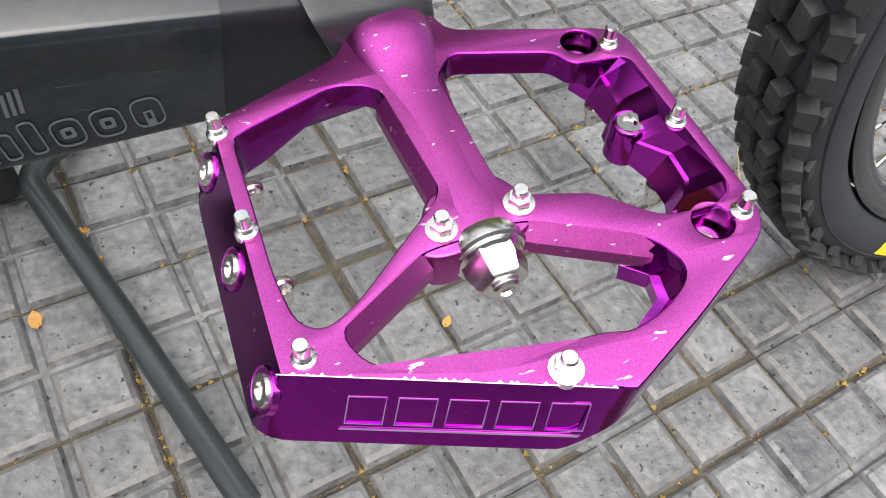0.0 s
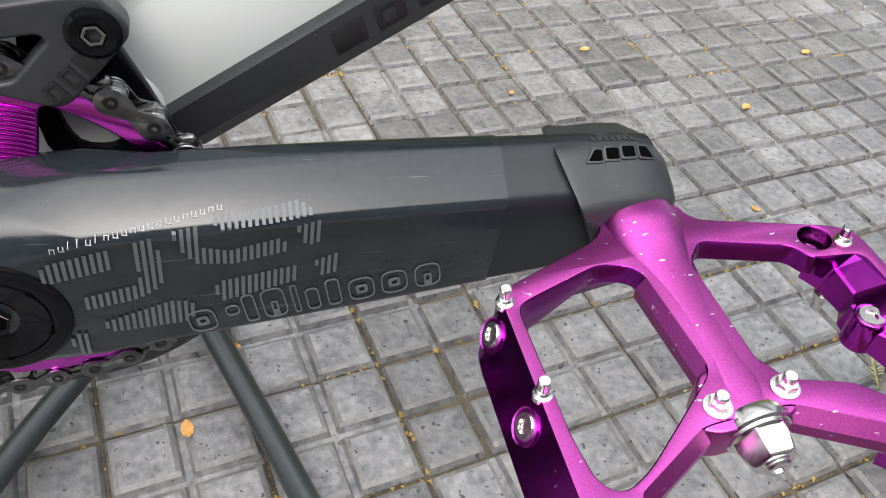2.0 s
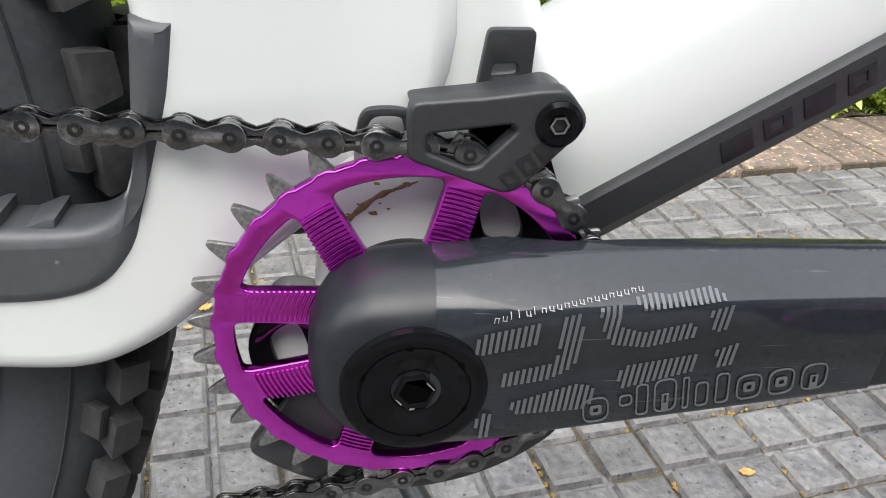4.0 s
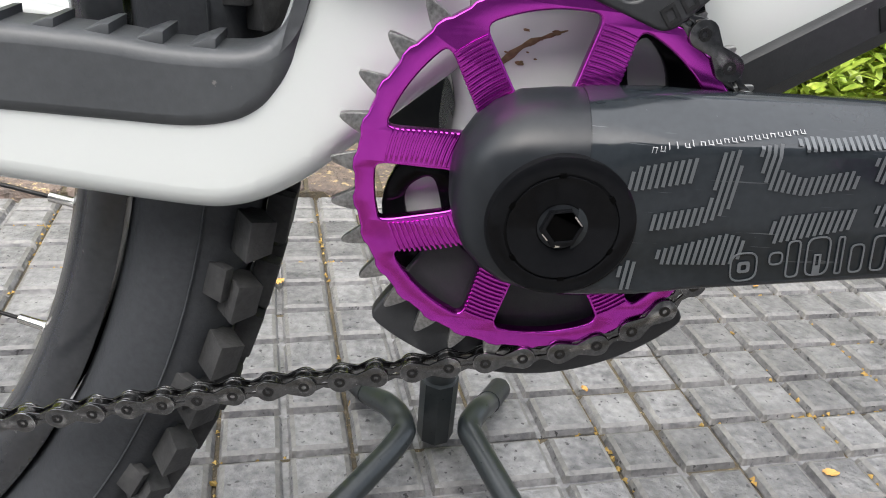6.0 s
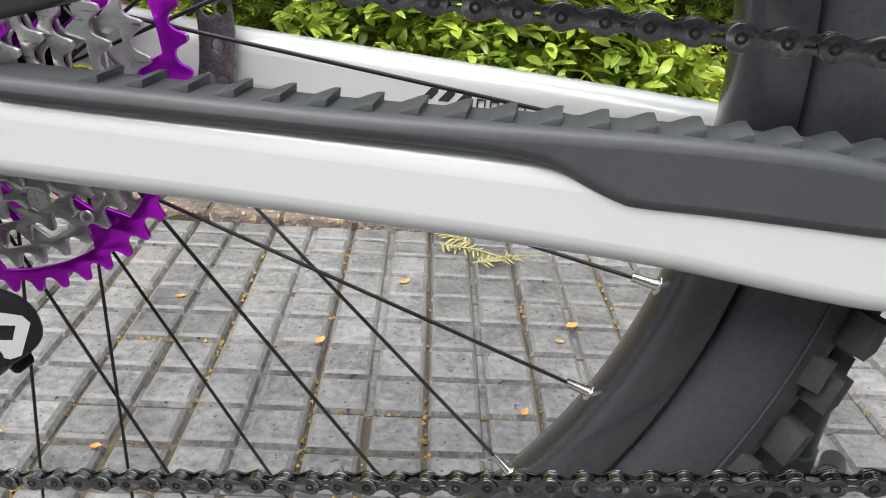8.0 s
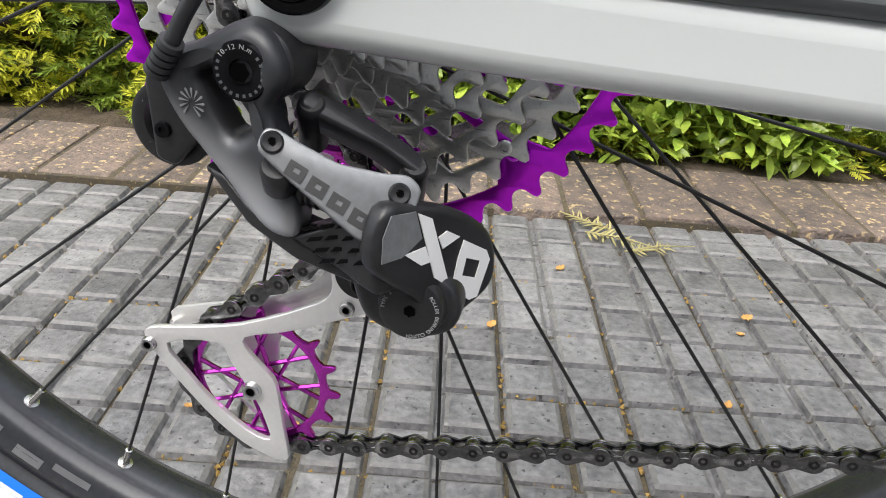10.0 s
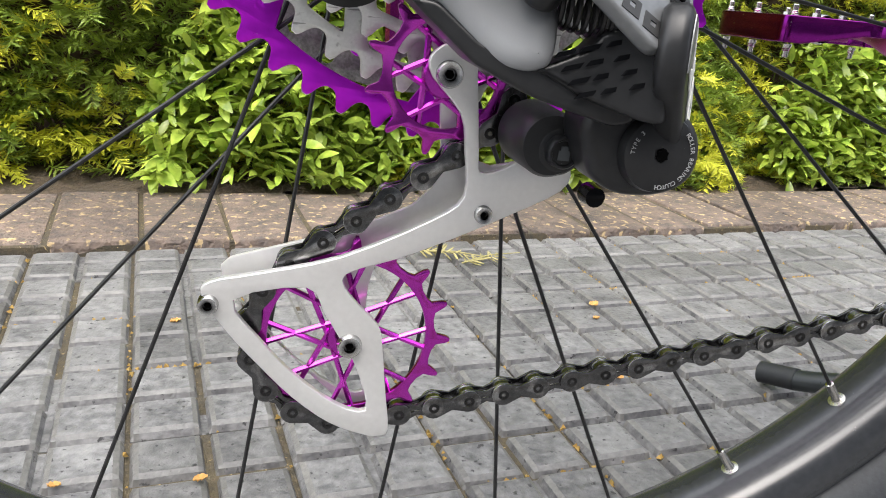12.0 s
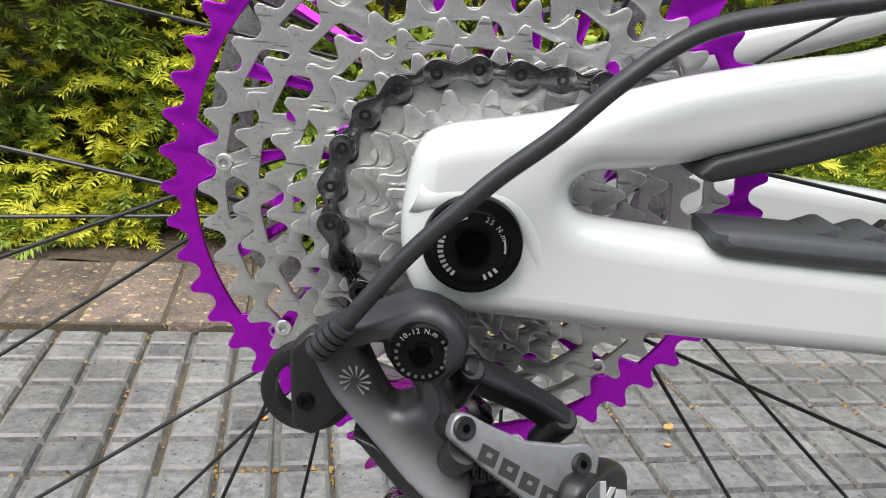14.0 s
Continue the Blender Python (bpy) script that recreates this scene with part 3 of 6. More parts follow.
part("moulded_line", tube([(x, reach(x) - 0.0052, z) for x, z in ridge], [0.0052 - 0.0012 * max(0.0, k / len(ridge) - 0.75) / 0.25 for k in range(len(ridge))], 20), WHITE, bike)

# rubber guard on the chainstay, with a row of fins
lower = flow([(-0.3845, 0.3862), (-0.3840, 0.3822), (-0.3798, 0.3790), (-0.3713, 0.3783), (-0.3400, 0.3784), (-0.3060, 0.3790), (-0.2720, 0.3795), (-0.2380, 0.3800), (-0.2240, 0.3797), (-0.2120, 0.3788),
              (-0.2035, 0.3762), (-0.1950, 0.3722), (-0.1866, 0.3692), (-0.1800, 0.3682), (-0.1550, 0.3685), (-0.1260, 0.3682), (-0.1055, 0.3680), (-0.0930, 0.3700), (-0.0840, 0.3745),
              (-0.0783, 0.3815), (-0.0747, 0.3890), (-0.0728, 0.3985), (-0.0683, 0.4155), (-0.0645, 0.4300), (-0.0620, 0.4500)], 4)
upper = flow([(-0.0735, 0.4500), (-0.0748, 0.4250), (-0.0758, 0.4078), (-0.0783, 0.4000), (-0.0834, 0.3944), (-0.0912, 0.3920), (-0.1100, 0.3915), (-0.1300, 0.3930), (-0.1700, 0.3928),
              (-0.2228, 0.3905), (-0.2723, 0.3885), (-0.3227, 0.3878), (-0.3760, 0.3872)], 4)
guard = plate([lower + upper], 0.0108, 0.0044, 2, pose(0, 0, 0, 90, 0, 0))
guard = shear_y(guard, lambda x: reach(x) - 0.0010)
guard_part = weighted(part("chainstay_guard", guard, GUARD, bike, "grey rubber chainstay guard with a row of fins"))
fin_top = table([(-0.37, 0.3872), (-0.2723, 0.3885), (-0.2228, 0.3905), (-0.17, 0.3928), (-0.13, 0.3930), (-0.10, 0.3918)])
fin = plate([[(-0.0058, -0.0015), (0.0050, -0.0015), (0.0052, 0.0026), (0.0030, 0.0024)]], 0.0078, 0.0006, 1, pose(0, 0, 0, 90, 0, 0), "fin")
for k in range(19):
    x = -0.3515 + 0.0139 * k
    part("fin", fin, GUARD, guard_part, m=pose(x, reach(x), fin_top(x) - 0.0002, 0, -1.5, 0))
part("rivet_hole", spin([(0.0016, -0.001), (0.0016, 0.0002), (0.0026, 0.0004), (0.0030, 0.0)], 16), PLASTIC, guard_part, m=pose(-0.139, reach(-0.139) - 0.0110, 0.3862))

# rear axle end
axle = part("rear_axle_end", spin([(0, 0.001), (0.0038, 0.001), (0.0042, 0.0032), (0.0075, 0.0040), (0.0095, 0.0036), (0.0100, 0.0028), (0.0122, 0.0028), (0.0132, 0.0022), (0.0136, 0.0006), (0.0136, -0.004), (0, -0.004)], 48),
            BLACK_ANO, bike, "black axle end cap with printed torque", m=pose(AX[0] + 0.0036, -0.0790, AX[1] - 0.0002))
part("hex_hole", plate([[(0.0046 * math.cos(radians(60 * k)), 0.0046 * math.sin(radians(60 * k))) for k in range(6)]], 0.0002, 0, 0, sideways(-0.0046)), HOLE_SHADE, axle)
ring_words("25 N.m", (0, 0), -0.0042, 0.0085, 50, 9, 0.0021, axle, DECAL_PALE)
for a in (120, 10):
    part("arrow", plate([[(0.0082 * math.cos(radians(a + d)), 0.0082 * math.sin(radians(a + d))) for d in (-12, -4, 4, 12)] +
                         [(0.0087 * math.cos(radians(a + d)), 0.0087 * math.sin(radians(a + d))) for d in (14, 4, -4, -12)]], 0.0001, 0, 0, sideways(-0.0042)), DECAL_PALE, axle)
for a0, a1 in ((165, 240), (300, 322)):
    for k in range(9 if a0 == 165 else 3):
        a = a0 + (a1 - a0) * k / (8 if a0 == 165 else 2)
        part("print_bar", plate([arc((0, 0), 0.0078, a - 2.8, a + 2.2, 3) + list(reversed(arc((0, 0), 0.0093, a - 2.8, a + 2.2, 3)))], 0.0001, 0, 0, sideways(-0.0041)), DECAL_PALE, axle)

# main frame: shell round the bottom bracket, down tube with its cover
shell_out = flow([(-0.0250, 0.3500), (-0.0260, 0.3780), (-0.0360, 0.3960), (-0.0380, 0.4300), (-0.0420, 0.5100), (0.0150, 0.5100), (0.0300, 0.4700), (0.0440, 0.4470),
                  (0.0700, 0.4450), (0.0950, 0.4400), (0.0850, 0.4080), (0.0600, 0.3850), (0.0350, 0.3560), (0.0150, 0.3385), (-0.0100, 0.3385)], 4, True)
weighted(part("bottom_bracket_shell", plate([shell_out], 0.0328, 0.014, 5, pose(0, 0, 0, 90, 0, 0)), WHITE, bike, "glossy white carbon shell with brown dirt stains"))
boss = flow([(-0.0250, 0.3500), (-0.0260, 0.3780), (-0.0310, 0.3960), (-0.0290, 0.4130), (-0.0120, 0.4235), (0.0180, 0.4230), (0.0380, 0.4150), (0.0500, 0.4020), (0.0490, 0.3820), (0.0350, 0.3560), (0.0150, 0.3385), (-0.0100, 0.3385)], 4, True)
weighted(part("shell_boss", plate([boss], 0.0388, 0.0120, 5, pose(0, 0, 0, 90, 0, 0)), WHITE, bike, "glossy white carbon shell with brown dirt stains"))
rings = []
for d in (-0.02, 0.03, 0.10, 0.20, 0.32, 0.45):
    c = Vector((0.045, 0, 0.4105)) + d * Vector((math.cos(radians(35.5)), 0, math.sin(radians(35.5))))
    nrm = Vector((-math.sin(radians(35.5)), 0, math.cos(radians(35.5))))
    w, h = 0.0335, 0.0310 + 0.006 * max(0, d)
    ring = []
    for k in range(28):
        a = 2 * math.pi * k / 28
        ca, sa = math.cos(a), math.sin(a)
        ring.append(c + Vector((0, -1, 0)) * w * math.copysign(abs(ca) ** 0.55, ca) + nrm * h * math.copysign(abs(sa) ** 0.55, sa))
    rings.append(ring)
part("down_tube", loft(rings), WHITE, bike, "glossy white carbon down tube")
cover = []
along = Vector((math.cos(radians(35.5)), 0, math.sin(radians(35.5))))
nrm = Vector((-math.sin(radians(35.5)), 0, math.cos(radians(35.5))))
for d in (-0.006, -0.004, 0.03, 0.10, 0.20, 0.32, 0.45):
    c = Vector((0.045, 0, 0.4105)) + d * along
    h = 0.0310 + 0.006 * max(0, d)
    up = -h + 0.0180
    s = 0.98 if d < -0.005 else 1.0
    cover.append([c + Vector((0, y * s, 0)) + nrm * v for y, v in ((-0.0345, up), (-0.0372, up - 0.0012), (-0.0372, -h + 0.006), (-0.0330, -h + 0.0005), (0.0330, -h + 0.0005), (0.0372, -h + 0.006), (0.0372, up - 0.0012), (0.0345, up))])
cover_part = part("down_tube_cover", loft(cover), PLASTIC, bike, "black rubber cover with raised lettering under the down tube")
for k in range(9):
    c = Vector((0.045, 0, 0.4105)) + (0.052 + 0.0135 * k) * along
    h = 0.0310
    bw = (0.0052, 0.0046, 0.0050, 0.0044, 0.0048, 0.0050, 0.0046, 0.0046, 0.0044)[k]
    m = Matrix.Translation(c + nrm * (-h + 0.0100)) @ pose(0, -0.0373, 0, 90, 0, 0) @ pose(0, 0, 0, 0, 0, 35.5)
    rim = [(-bw, -0.0034), (bw, -0.0034), (bw + 0.0014, 0.0034), (-bw + 0.0014, 0.0034)]
    hole = [(-bw * 0.45, -0.0016), (bw * 0.45, -0.0016), (bw * 0.45 + 0.0007, 0.0016), (-bw * 0.45 + 0.0007, 0.0016)]
    part("raised_mark", plate([rim, hole] if k % 2 else [rim], 0.0005, 0.0001, 1, m), EMBOSS, cover_part)
part("bottom_bracket_cup", spin([(0.0205, 0), (0.0245, 0), (0.0250, 0.001), (0.0250, 0.009), (0.0238, 0.0105), (0.012, 0.0105)], 48), BLACK_ANO, bike, m=pose(BB[0], -0.0385, BB[1]))
streak = tube(flow([(-0.0230, 0, 0.3866), (-0.0167, 0, 0.3933), (-0.0093, 0, 0.4007), (-0.0030, 0, 0.4042), (0.0032, 0, 0.4068)], 5), [0.0002, 0.0004, 0.0007, 0.0005, 0.0009, 0.0012, 0.0008, 0.0011, 0.0014, 0.0009, 0.0007, 0.0010, 0.0012, 0.0008, 0.0005, 0.0006, 0.0008, 0.0005, 0.0004, 0.0003, 0.0002], 8)
bmesh.ops.transform(streak, matrix=pose(0, -0.0388, 0) @ Matrix.Diagonal((1, 0.15, 1, 1)), verts=streak.verts)
part("dirt_stain", streak, GRIME, bike, "brown dirt on white paint")
blot_rng = random.Random(17)
for k in range(12):
    u = blot_rng.random()
    x, z = -0.017 + 0.020 * u + blot_rng.gauss(0, 0.0018), 0.3945 + 0.0120 * u + blot_rng.gauss(0, 0.0014)
    r = 0.0003 + 0.0007 * blot_rng.random() ** 3
    ring = [(x + (1.6 + blot_rng.uniform(-0.5, 0.5)) * r * math.cos(2 * math.pi * n / 9), z + blot_rng.uniform(0.5, 1.0) * r * math.sin(2 * math.pi * n / 9)) for n in range(9)]
    part("dirt_stain", plate([ring], 0.00015, 0, 0, sideways(-0.0389)), GRIME, bike, "brown dirt on white paint")
# mounting bracket of the guide and lower guard plate
lug = flow([(-0.0460, 0.3480), (-0.0400, 0.3640), (-0.0300, 0.3670), (-0.0200, 0.3600), (-0.0160, 0.3400), (-0.0240, 0.3230), (-0.0380, 0.3260)], 5, True)
slot = flow([(-0.0390, 0.3510), (-0.0350, 0.3575), (-0.0300, 0.3570), (-0.0260, 0.3420), (-0.0290, 0.3330), (-0.0340, 0.3360)], 5, True)
part("guide_bracket", plate([lug, slot], 0.0020, 0.0007, 1, sideways(-0.0425)), BLACK_ANO, bike, "black bracket with a long slot")
part("guide_bracket", plate([flow([(0.020, 0.385), (0.016, 0.41), (0.018, 0.428), (0.036, 0.430), (0.040, 0.42), (0.050, 0.395), (0.045, 0.375)], 4, True),
                             flow([(0.026, 0.390), (0.022, 0.402), (0.026, 0.408), (0.034, 0.400), (0.036, 0.390)], 4, True)], 0.0022, 0.0007, 1, sideways(-0.0400)), BLACK_ANO, bike)
part("guide_tab", plate([fillet([(0.0170, 0.4300), (0.0186, 0.4520), (0.0322, 0.4530), (0.0330, 0.4300)], 0.002), fillet([(0.0208, 0.4383), (0.0212, 0.4424), (0.0283, 0.4432), (0.0288, 0.4396)], 0.001)], 0.0018, 0.0005, 1, sideways(-0.0340)), PLASTIC, bike, "black plastic tab with a slot")
part("guide_tab", plate([flow([(-0.0160, 0.4240), (-0.0148, 0.4282), (-0.0115, 0.4299), (-0.0040, 0.4302), (-0.0010, 0.4280), (-0.0010, 0.4200), (-0.0150, 0.4190)], 4, True), flow([(-0.0132, 0.4235), (-0.0122, 0.4264), (-0.0100, 0.4277), (-0.0050, 0.4279), (-0.0036, 0.4265), (-0.0036, 0.4225), (-0.0125, 0.4215)], 4, True)], 0.0016, 0.0005, 1, sideways(-0.0420)), PLASTIC, bike)
part("frame_lug", plate([flow([(-0.0440, 0.3430), (-0.0400, 0.3590), (-0.0300, 0.3620), (-0.0200, 0.3560), (-0.0200, 0.3380), (-0.0290, 0.3270), (-0.0380, 0.3310)], 4, True)], 0.0100, 0.002, 2, sideways(-0.0300)), WHITE, bike, "glossy white carbon mounting lug")
bash = fillet(arc(BB, 0.0745, 228, 322, 12) + list(reversed(arc(BB, 0.034, 214, 335, 10))), 0.004)
part("bash_guard", plate([bash], 0.0030, 0.0012, 2, sideways(-0.0445)), PLASTIC, bike, "smoky black plastic bash guard")

# chain guide
body = [(-0.0044, 0.4318), (-0.0036, 0.4356), (0.0160, 0.4384), (0.0300, 0.4412), (0.0368, 0.4420), (0.0432, 0.4352), (0.0434, 0.4312), (0.0280, 0.4126), (0.0240, 0.4112), (-0.0034, 0.4196)]
window = [(0.0012, 0.4272), (0.0236, 0.4314), (0.0250, 0.4296), (0.0160, 0.4190), (0.0130, 0.4182), (0.0014, 0.4222)]
guide = weighted(part("chain_guide", plate([fillet(body, 0.0024), fillet(window, 0.0010)], 0.0036, 0.0012, 2, sideways(-0.0535) @ pose(0.0006, 0.0012, 0)), PLASTIC, bike, "black plastic chain guide with an open window"))
bolt = part("guide_bolt", spin([(0, -0.001), (0.0026, -0.001), (0.0030, 0.0022), (0.0052, 0.0026), (0.0064, 0.0018), (0.0066, -0.006)], 36), BLACK_ANO, guide, m=pose(0.0362, -0.0560, 0.4338))
part("hex_socket", plate([[(0.0028 * math.cos(radians(60 * k + 8)), 0.0028 * math.sin(radians(60 * k + 8))) for k in range(6)], [(0.0020 * math.cos(radians(60 * k + 8)), 0.0020 * math.sin(radians(60 * k + 8))) for k in range(6)]], 0.0006, 0.0001, 1, sideways(-0.0021)), CHAIN_PIN, bolt)
weighted(part("guide_block", plate([fillet([(-0.0030, 0.4318), (0.0165, 0.4352), (0.0345, 0.4400), (0.0400, 0.4375), (0.0400, 0.4300), (0.0200, 0.4310), (-0.0030, 0.4300)], 0.002)], 0.0085, 0.001, 1, sideways(-0.0450) @ pose(0.0006, 0.0022, 0)), PLASTIC, guide))
for k in range(3):
    m = sideways(-0.0572) @ pose(0.0256 + 0.0040 * k, 0.4174 + 0.0043 * k, 0, 0, 0, 40)
    rim = [(-0.0021, -0.0027), (0.0021, -0.0027), (0.0021, 0.0027), (-0.0021, 0.0027)]
    hole = [(-0.0011, -0.0016), (0.0011, -0.0016), (0.0011, 0.0016), (-0.0011, 0.0016)]
    part("raised_mark", plate([rim, hole] if k < 2 else [rim], 0.0003, 0.0001, 1, m), EMBOSS, guide)

# ---- chainring ----
RING_Y = -0.0520
# each spoke: its angle at the rim and at the middle
SPOKES = ((24.5, 33), (77, 75), (126, 130), (171.5, 163), (204.5, 214), (254, 250), (306, 310), (351.5, 343))
R_IN, R_OUT = 0.0285, 0.0520
holes = []
for (a1, a0), (b1, b0) in zip(SPOKES, SPOKES[1:] + SPOKES[:1]):
    if b1 < a1:
        b1, b0 = b1 + 360, b0 + 360
    o0, o1 = math.degrees(math.asin(0.0062 / R_IN)), math.degrees(math.asin(0.0056 / R_OUT))
    rim_side = arc(BB, R_OUT, a1 + o1, b1 - o1, 5)
    hub_side = arc(BB, R_IN, b0 - o0, a0 + o0, 3) if b0 - a0 - 2 * o0 > 4 else arc(BB, R_IN + 0.001, (a0 + b0) / 2, (a0 + b0) / 2, 1)[:1]
    holes.append(fillet(rim_side + hub_side, 0.0040, 4))
rim_line = []
for k in range(30):
    a = 100.7 + 12 * k
    rim_line += arc(BB, 0.0580, a - 2.6, a + 2.6, 2)
    rim_line += arc(BB, 0.0588, a + 4.5, a + 7.5, 1)
ring = part("chainring", plate([rim_line] + holes, 0.0020, 0.0007, 2, sideways(RING_Y)), PURPLE_CUT, bike, "purple anodised chainring with ribbed spokes")
for a1, a0 in SPOKES:
    for k in range(14):
        r = 0.0298 + 0.00148 * k
        f = (r - R_IN) / (R_OUT - R_IN)
        d = math.degrees((0.0057 - 0.0006 * f) / r)
        a = a0 + (a1 - a0) * f
        part("rib", plate([arc(BB, r, a - d, a + d, 4) + list(reversed(arc(BB, r + 0.00075, a - d, a + d, 4)))], 0.00055, 0.0002, 1, sideways(RING_Y - 0.0022)), PURPLE_CUT, ring)
tooth_wide = plate([[(-0.0034, 0.0), (-0.0026, 0.0030), (-0.0012, 0.0066), (-0.0004, 0.0078), (0.0006, 0.0078), (0.0014, 0.0064), (0.0026, 0.0030), (0.0036, 0.0)]], 0.0015, 0.0004, 1, None, "tooth")
tooth_slim = tooth_wide.copy()
tooth_slim.transform(Matrix.Diagonal((0.95, 1, 0.62, 1)))
for k in range(30):
    a = 100.7 + 6 + 12 * k
    m = sideways(RING_Y) @ pose(BB[0] + 0.0575 * math.cos(radians(a)), BB[1] + 0.0575 * math.sin(radians(a)), 0, 0, 0, a - 90)
    part("tooth", tooth_wide if k % 2 else tooth_slim, WORN_ALU, ring, m=m)

# ---- crank arm ----
edge_z = table([(-0.03, 0.3820), (0.0, 0.3852), (0.0189, 0.3878), (0.0576, 0.3916), (0.0882, 0.3940), (0.1386, 0.3966), (0.19, 0.3995)])
head = [(-0.0272, .3640, .3680, -.0655, -.054), (-0.0268, .3590, .3735, -.0690, -.052), (-0.0252, .3540, .3790, -.0730, -.050), (-0.0220, .3488, .3845, -.0765, -.049),
        (-0.0170, .3445, .3892, -.0785, -.048), (-0.0100, .3408, .3932, -.0795, -.048), (0.0000, .3390, .3950, -.0800, -.048), (0.0120, .3395, .3965, -.0800, -.049),
        (0.0280, .3436, .3982, -.0800, -.052)]
secs = head + [(x, 0.3440 + 0.172 * (x - 0.0260), edge_z(x) + 0.0092, -.0802, -.0545 - 0.03 * x) for x in (0.0450, 0.07, 0.10, 0.13, 0.16, 0.18)] + [(0.1900, .3745, .4075, -.0802, -.0600)]


def crank_ring(x, a, b, o, i, grow=0.0):
    e = min(edge_z(x), a + 0.84 * (b - a))
    return arm_ring(x, a - grow, e, b + grow, o - grow, i + grow * 0.5, 0.0150 * min(1.0, (b - e) / 0.0092), 0.0075 if x < 0.02 else 0.0024)


def crank_face(x, z):
    """How far out the crank's side lies: upright below its edge line, cut back above it."""
    return -0.0802 + max(0.0, z - edge_z(x)) * 1.76


crank = part("crank_arm", loft([crank_ring(*q) for q in secs]), CARBON, bike, "satin black carbon crank arm")
film_secs = [(0.0062, .3392, .3958, -.0800, -.0485), (0.0120, .3395, .3965, -.0800, -.049)] + [q for q in secs if 0.025 < q[0] < 0.14] + [(0.1410, 0.3638, edge_z(0.1410) + 0.0092, -.0802, -.0587)]
part("clear_film", loft([crank_ring(*q, 0.0004) for q in film_secs], caps=True), FILM, crank, "scratched glossy protective film")
cap = part("crank_cap", spin([(0, -0.011), (0.0054, -0.011), (0.0058, -0.0012), (0.0068, 0.0), (0.0095, 0.0006), (0.0148, 0.0014), (0.0150, 0.0006), (0.0154, 0.0006), (0.0156, 0.0012), (0.0190, 0.0014), (0.0202, 0.0008), (0.0206, -0.001), (0.0206, -0.004)], 64),
           BLACK_ANO, crank, "glossy black crank bolt and preload ring", m=pose(BB[0] - 0.0006, -0.0803, BB[1] - 0.0006) @ Matrix.Diagonal((1.01, 1, 1.01, 1)))
hexline = [(0.0059 * math.cos(radians(60 * k + 12)), 0.0059 * math.sin(radians(60 * k + 12))) for k in range(6)]
part("hex_socket", plate([[(p[0] * 1.0, p[1]) for p in hexline], [(p[0] * 0.80 + 0.0003, p[1] * 0.80 + 0.0006) for p in hexline]], 0.0012, 0.0002, 1, sideways(-0.0004)), BLACK_ANO, cap)
# glints on three socket edges, laid on as thin steel slivers
for k, (g, w) in enumerate(((1.0, 0.55), (0.9, 0.30), (1.0, 0.75))):
    p, q = hexline[(3, 4, 0)[k]], hexline[(4, 5, 1)[k]]
    b = [(p[0] + (q[0] - p[0]) * u, p[1] + (q[1] - p[1]) * u) for u in (0.12, 0.12 + w * 0.8)]
    part("chipped_edge", plate([[b[0], b[1], (b[1][0] * 0.91, b[1][1] * 0.91), (b[0][0] * 0.94 * g, b[0][1] * 0.94 * g)]], 0.0001, 0, 0, sideways(-0.0018)), STEEL, cap, "steel slivers standing in for glints round the hex socket")
# flat black hexagon laid on as the shade inside the socket
part("hex_hole", plate([[(p[0] * 0.79 + 0.0003, p[1] * 0.79 + 0.0006) for p in hexline]], 0.0002, 0, 0, sideways(-0.0010)), HOLE_SHADE, cap)
for k in range(6):
    a = 60 * k + 40
    part("notch", block(0.0016, 0.0006, 0.0020, 0.0002, pose(0.0152 * math.cos(radians(a)), -0.0011, 0.0152 * math.sin(radians(a)), 0, -a, 0)), HOLE_SHADE, cap)


# printed marks on the crank: hatched shapes, a row of outlined marks, a row of small white marks
def strip(x0, x1, z0, z1, lift=0.0008, n=4):
    """A thin upright strip of print that follows the crank's side."""
    b = bmesh.new()
    drop = lambda z: min(z, edge_z(x0) + (z - edge_z(x0)) * 0.415)
    z0, z1 = drop(z0), drop(z1)
    rows = [[b.verts.new((x, crank_face(x, z0 + (z1 - z0) * k / n) - lift, z0 + (z1 - z0) * k / n)) for x in (x0, x1)] for k in range(n + 1)]
    for p, q in zip(rows, rows[1:]):
        b.faces.new((p[0], p[1], q[1], q[0]))
    return b


def hatched(shape, gap=0.00175):
    """Fills a closed outline with upright strips."""
    lo, hi = min(p[0] for p in shape), max(p[0] for p in shape)
    for k in range(int((hi - lo) / gap)):
        x = lo + gap * (k + 0.5)
        cross = sorted(p[1] + (q[1] - p[1]) * (x - p[0]) / (q[0] - p[0]) for p, q in zip(shape, shape[1:] + shape[:1]) if (p[0] <= x) != (q[0] <= x))
        for z0, z1 in zip(cross[::2], cross[1::2]):
            if z1 - z0 > 0.0006:
                part("hatch", strip(x - 0.00050, x + 0.00050, z0, z1), DECAL_GREY, crank)


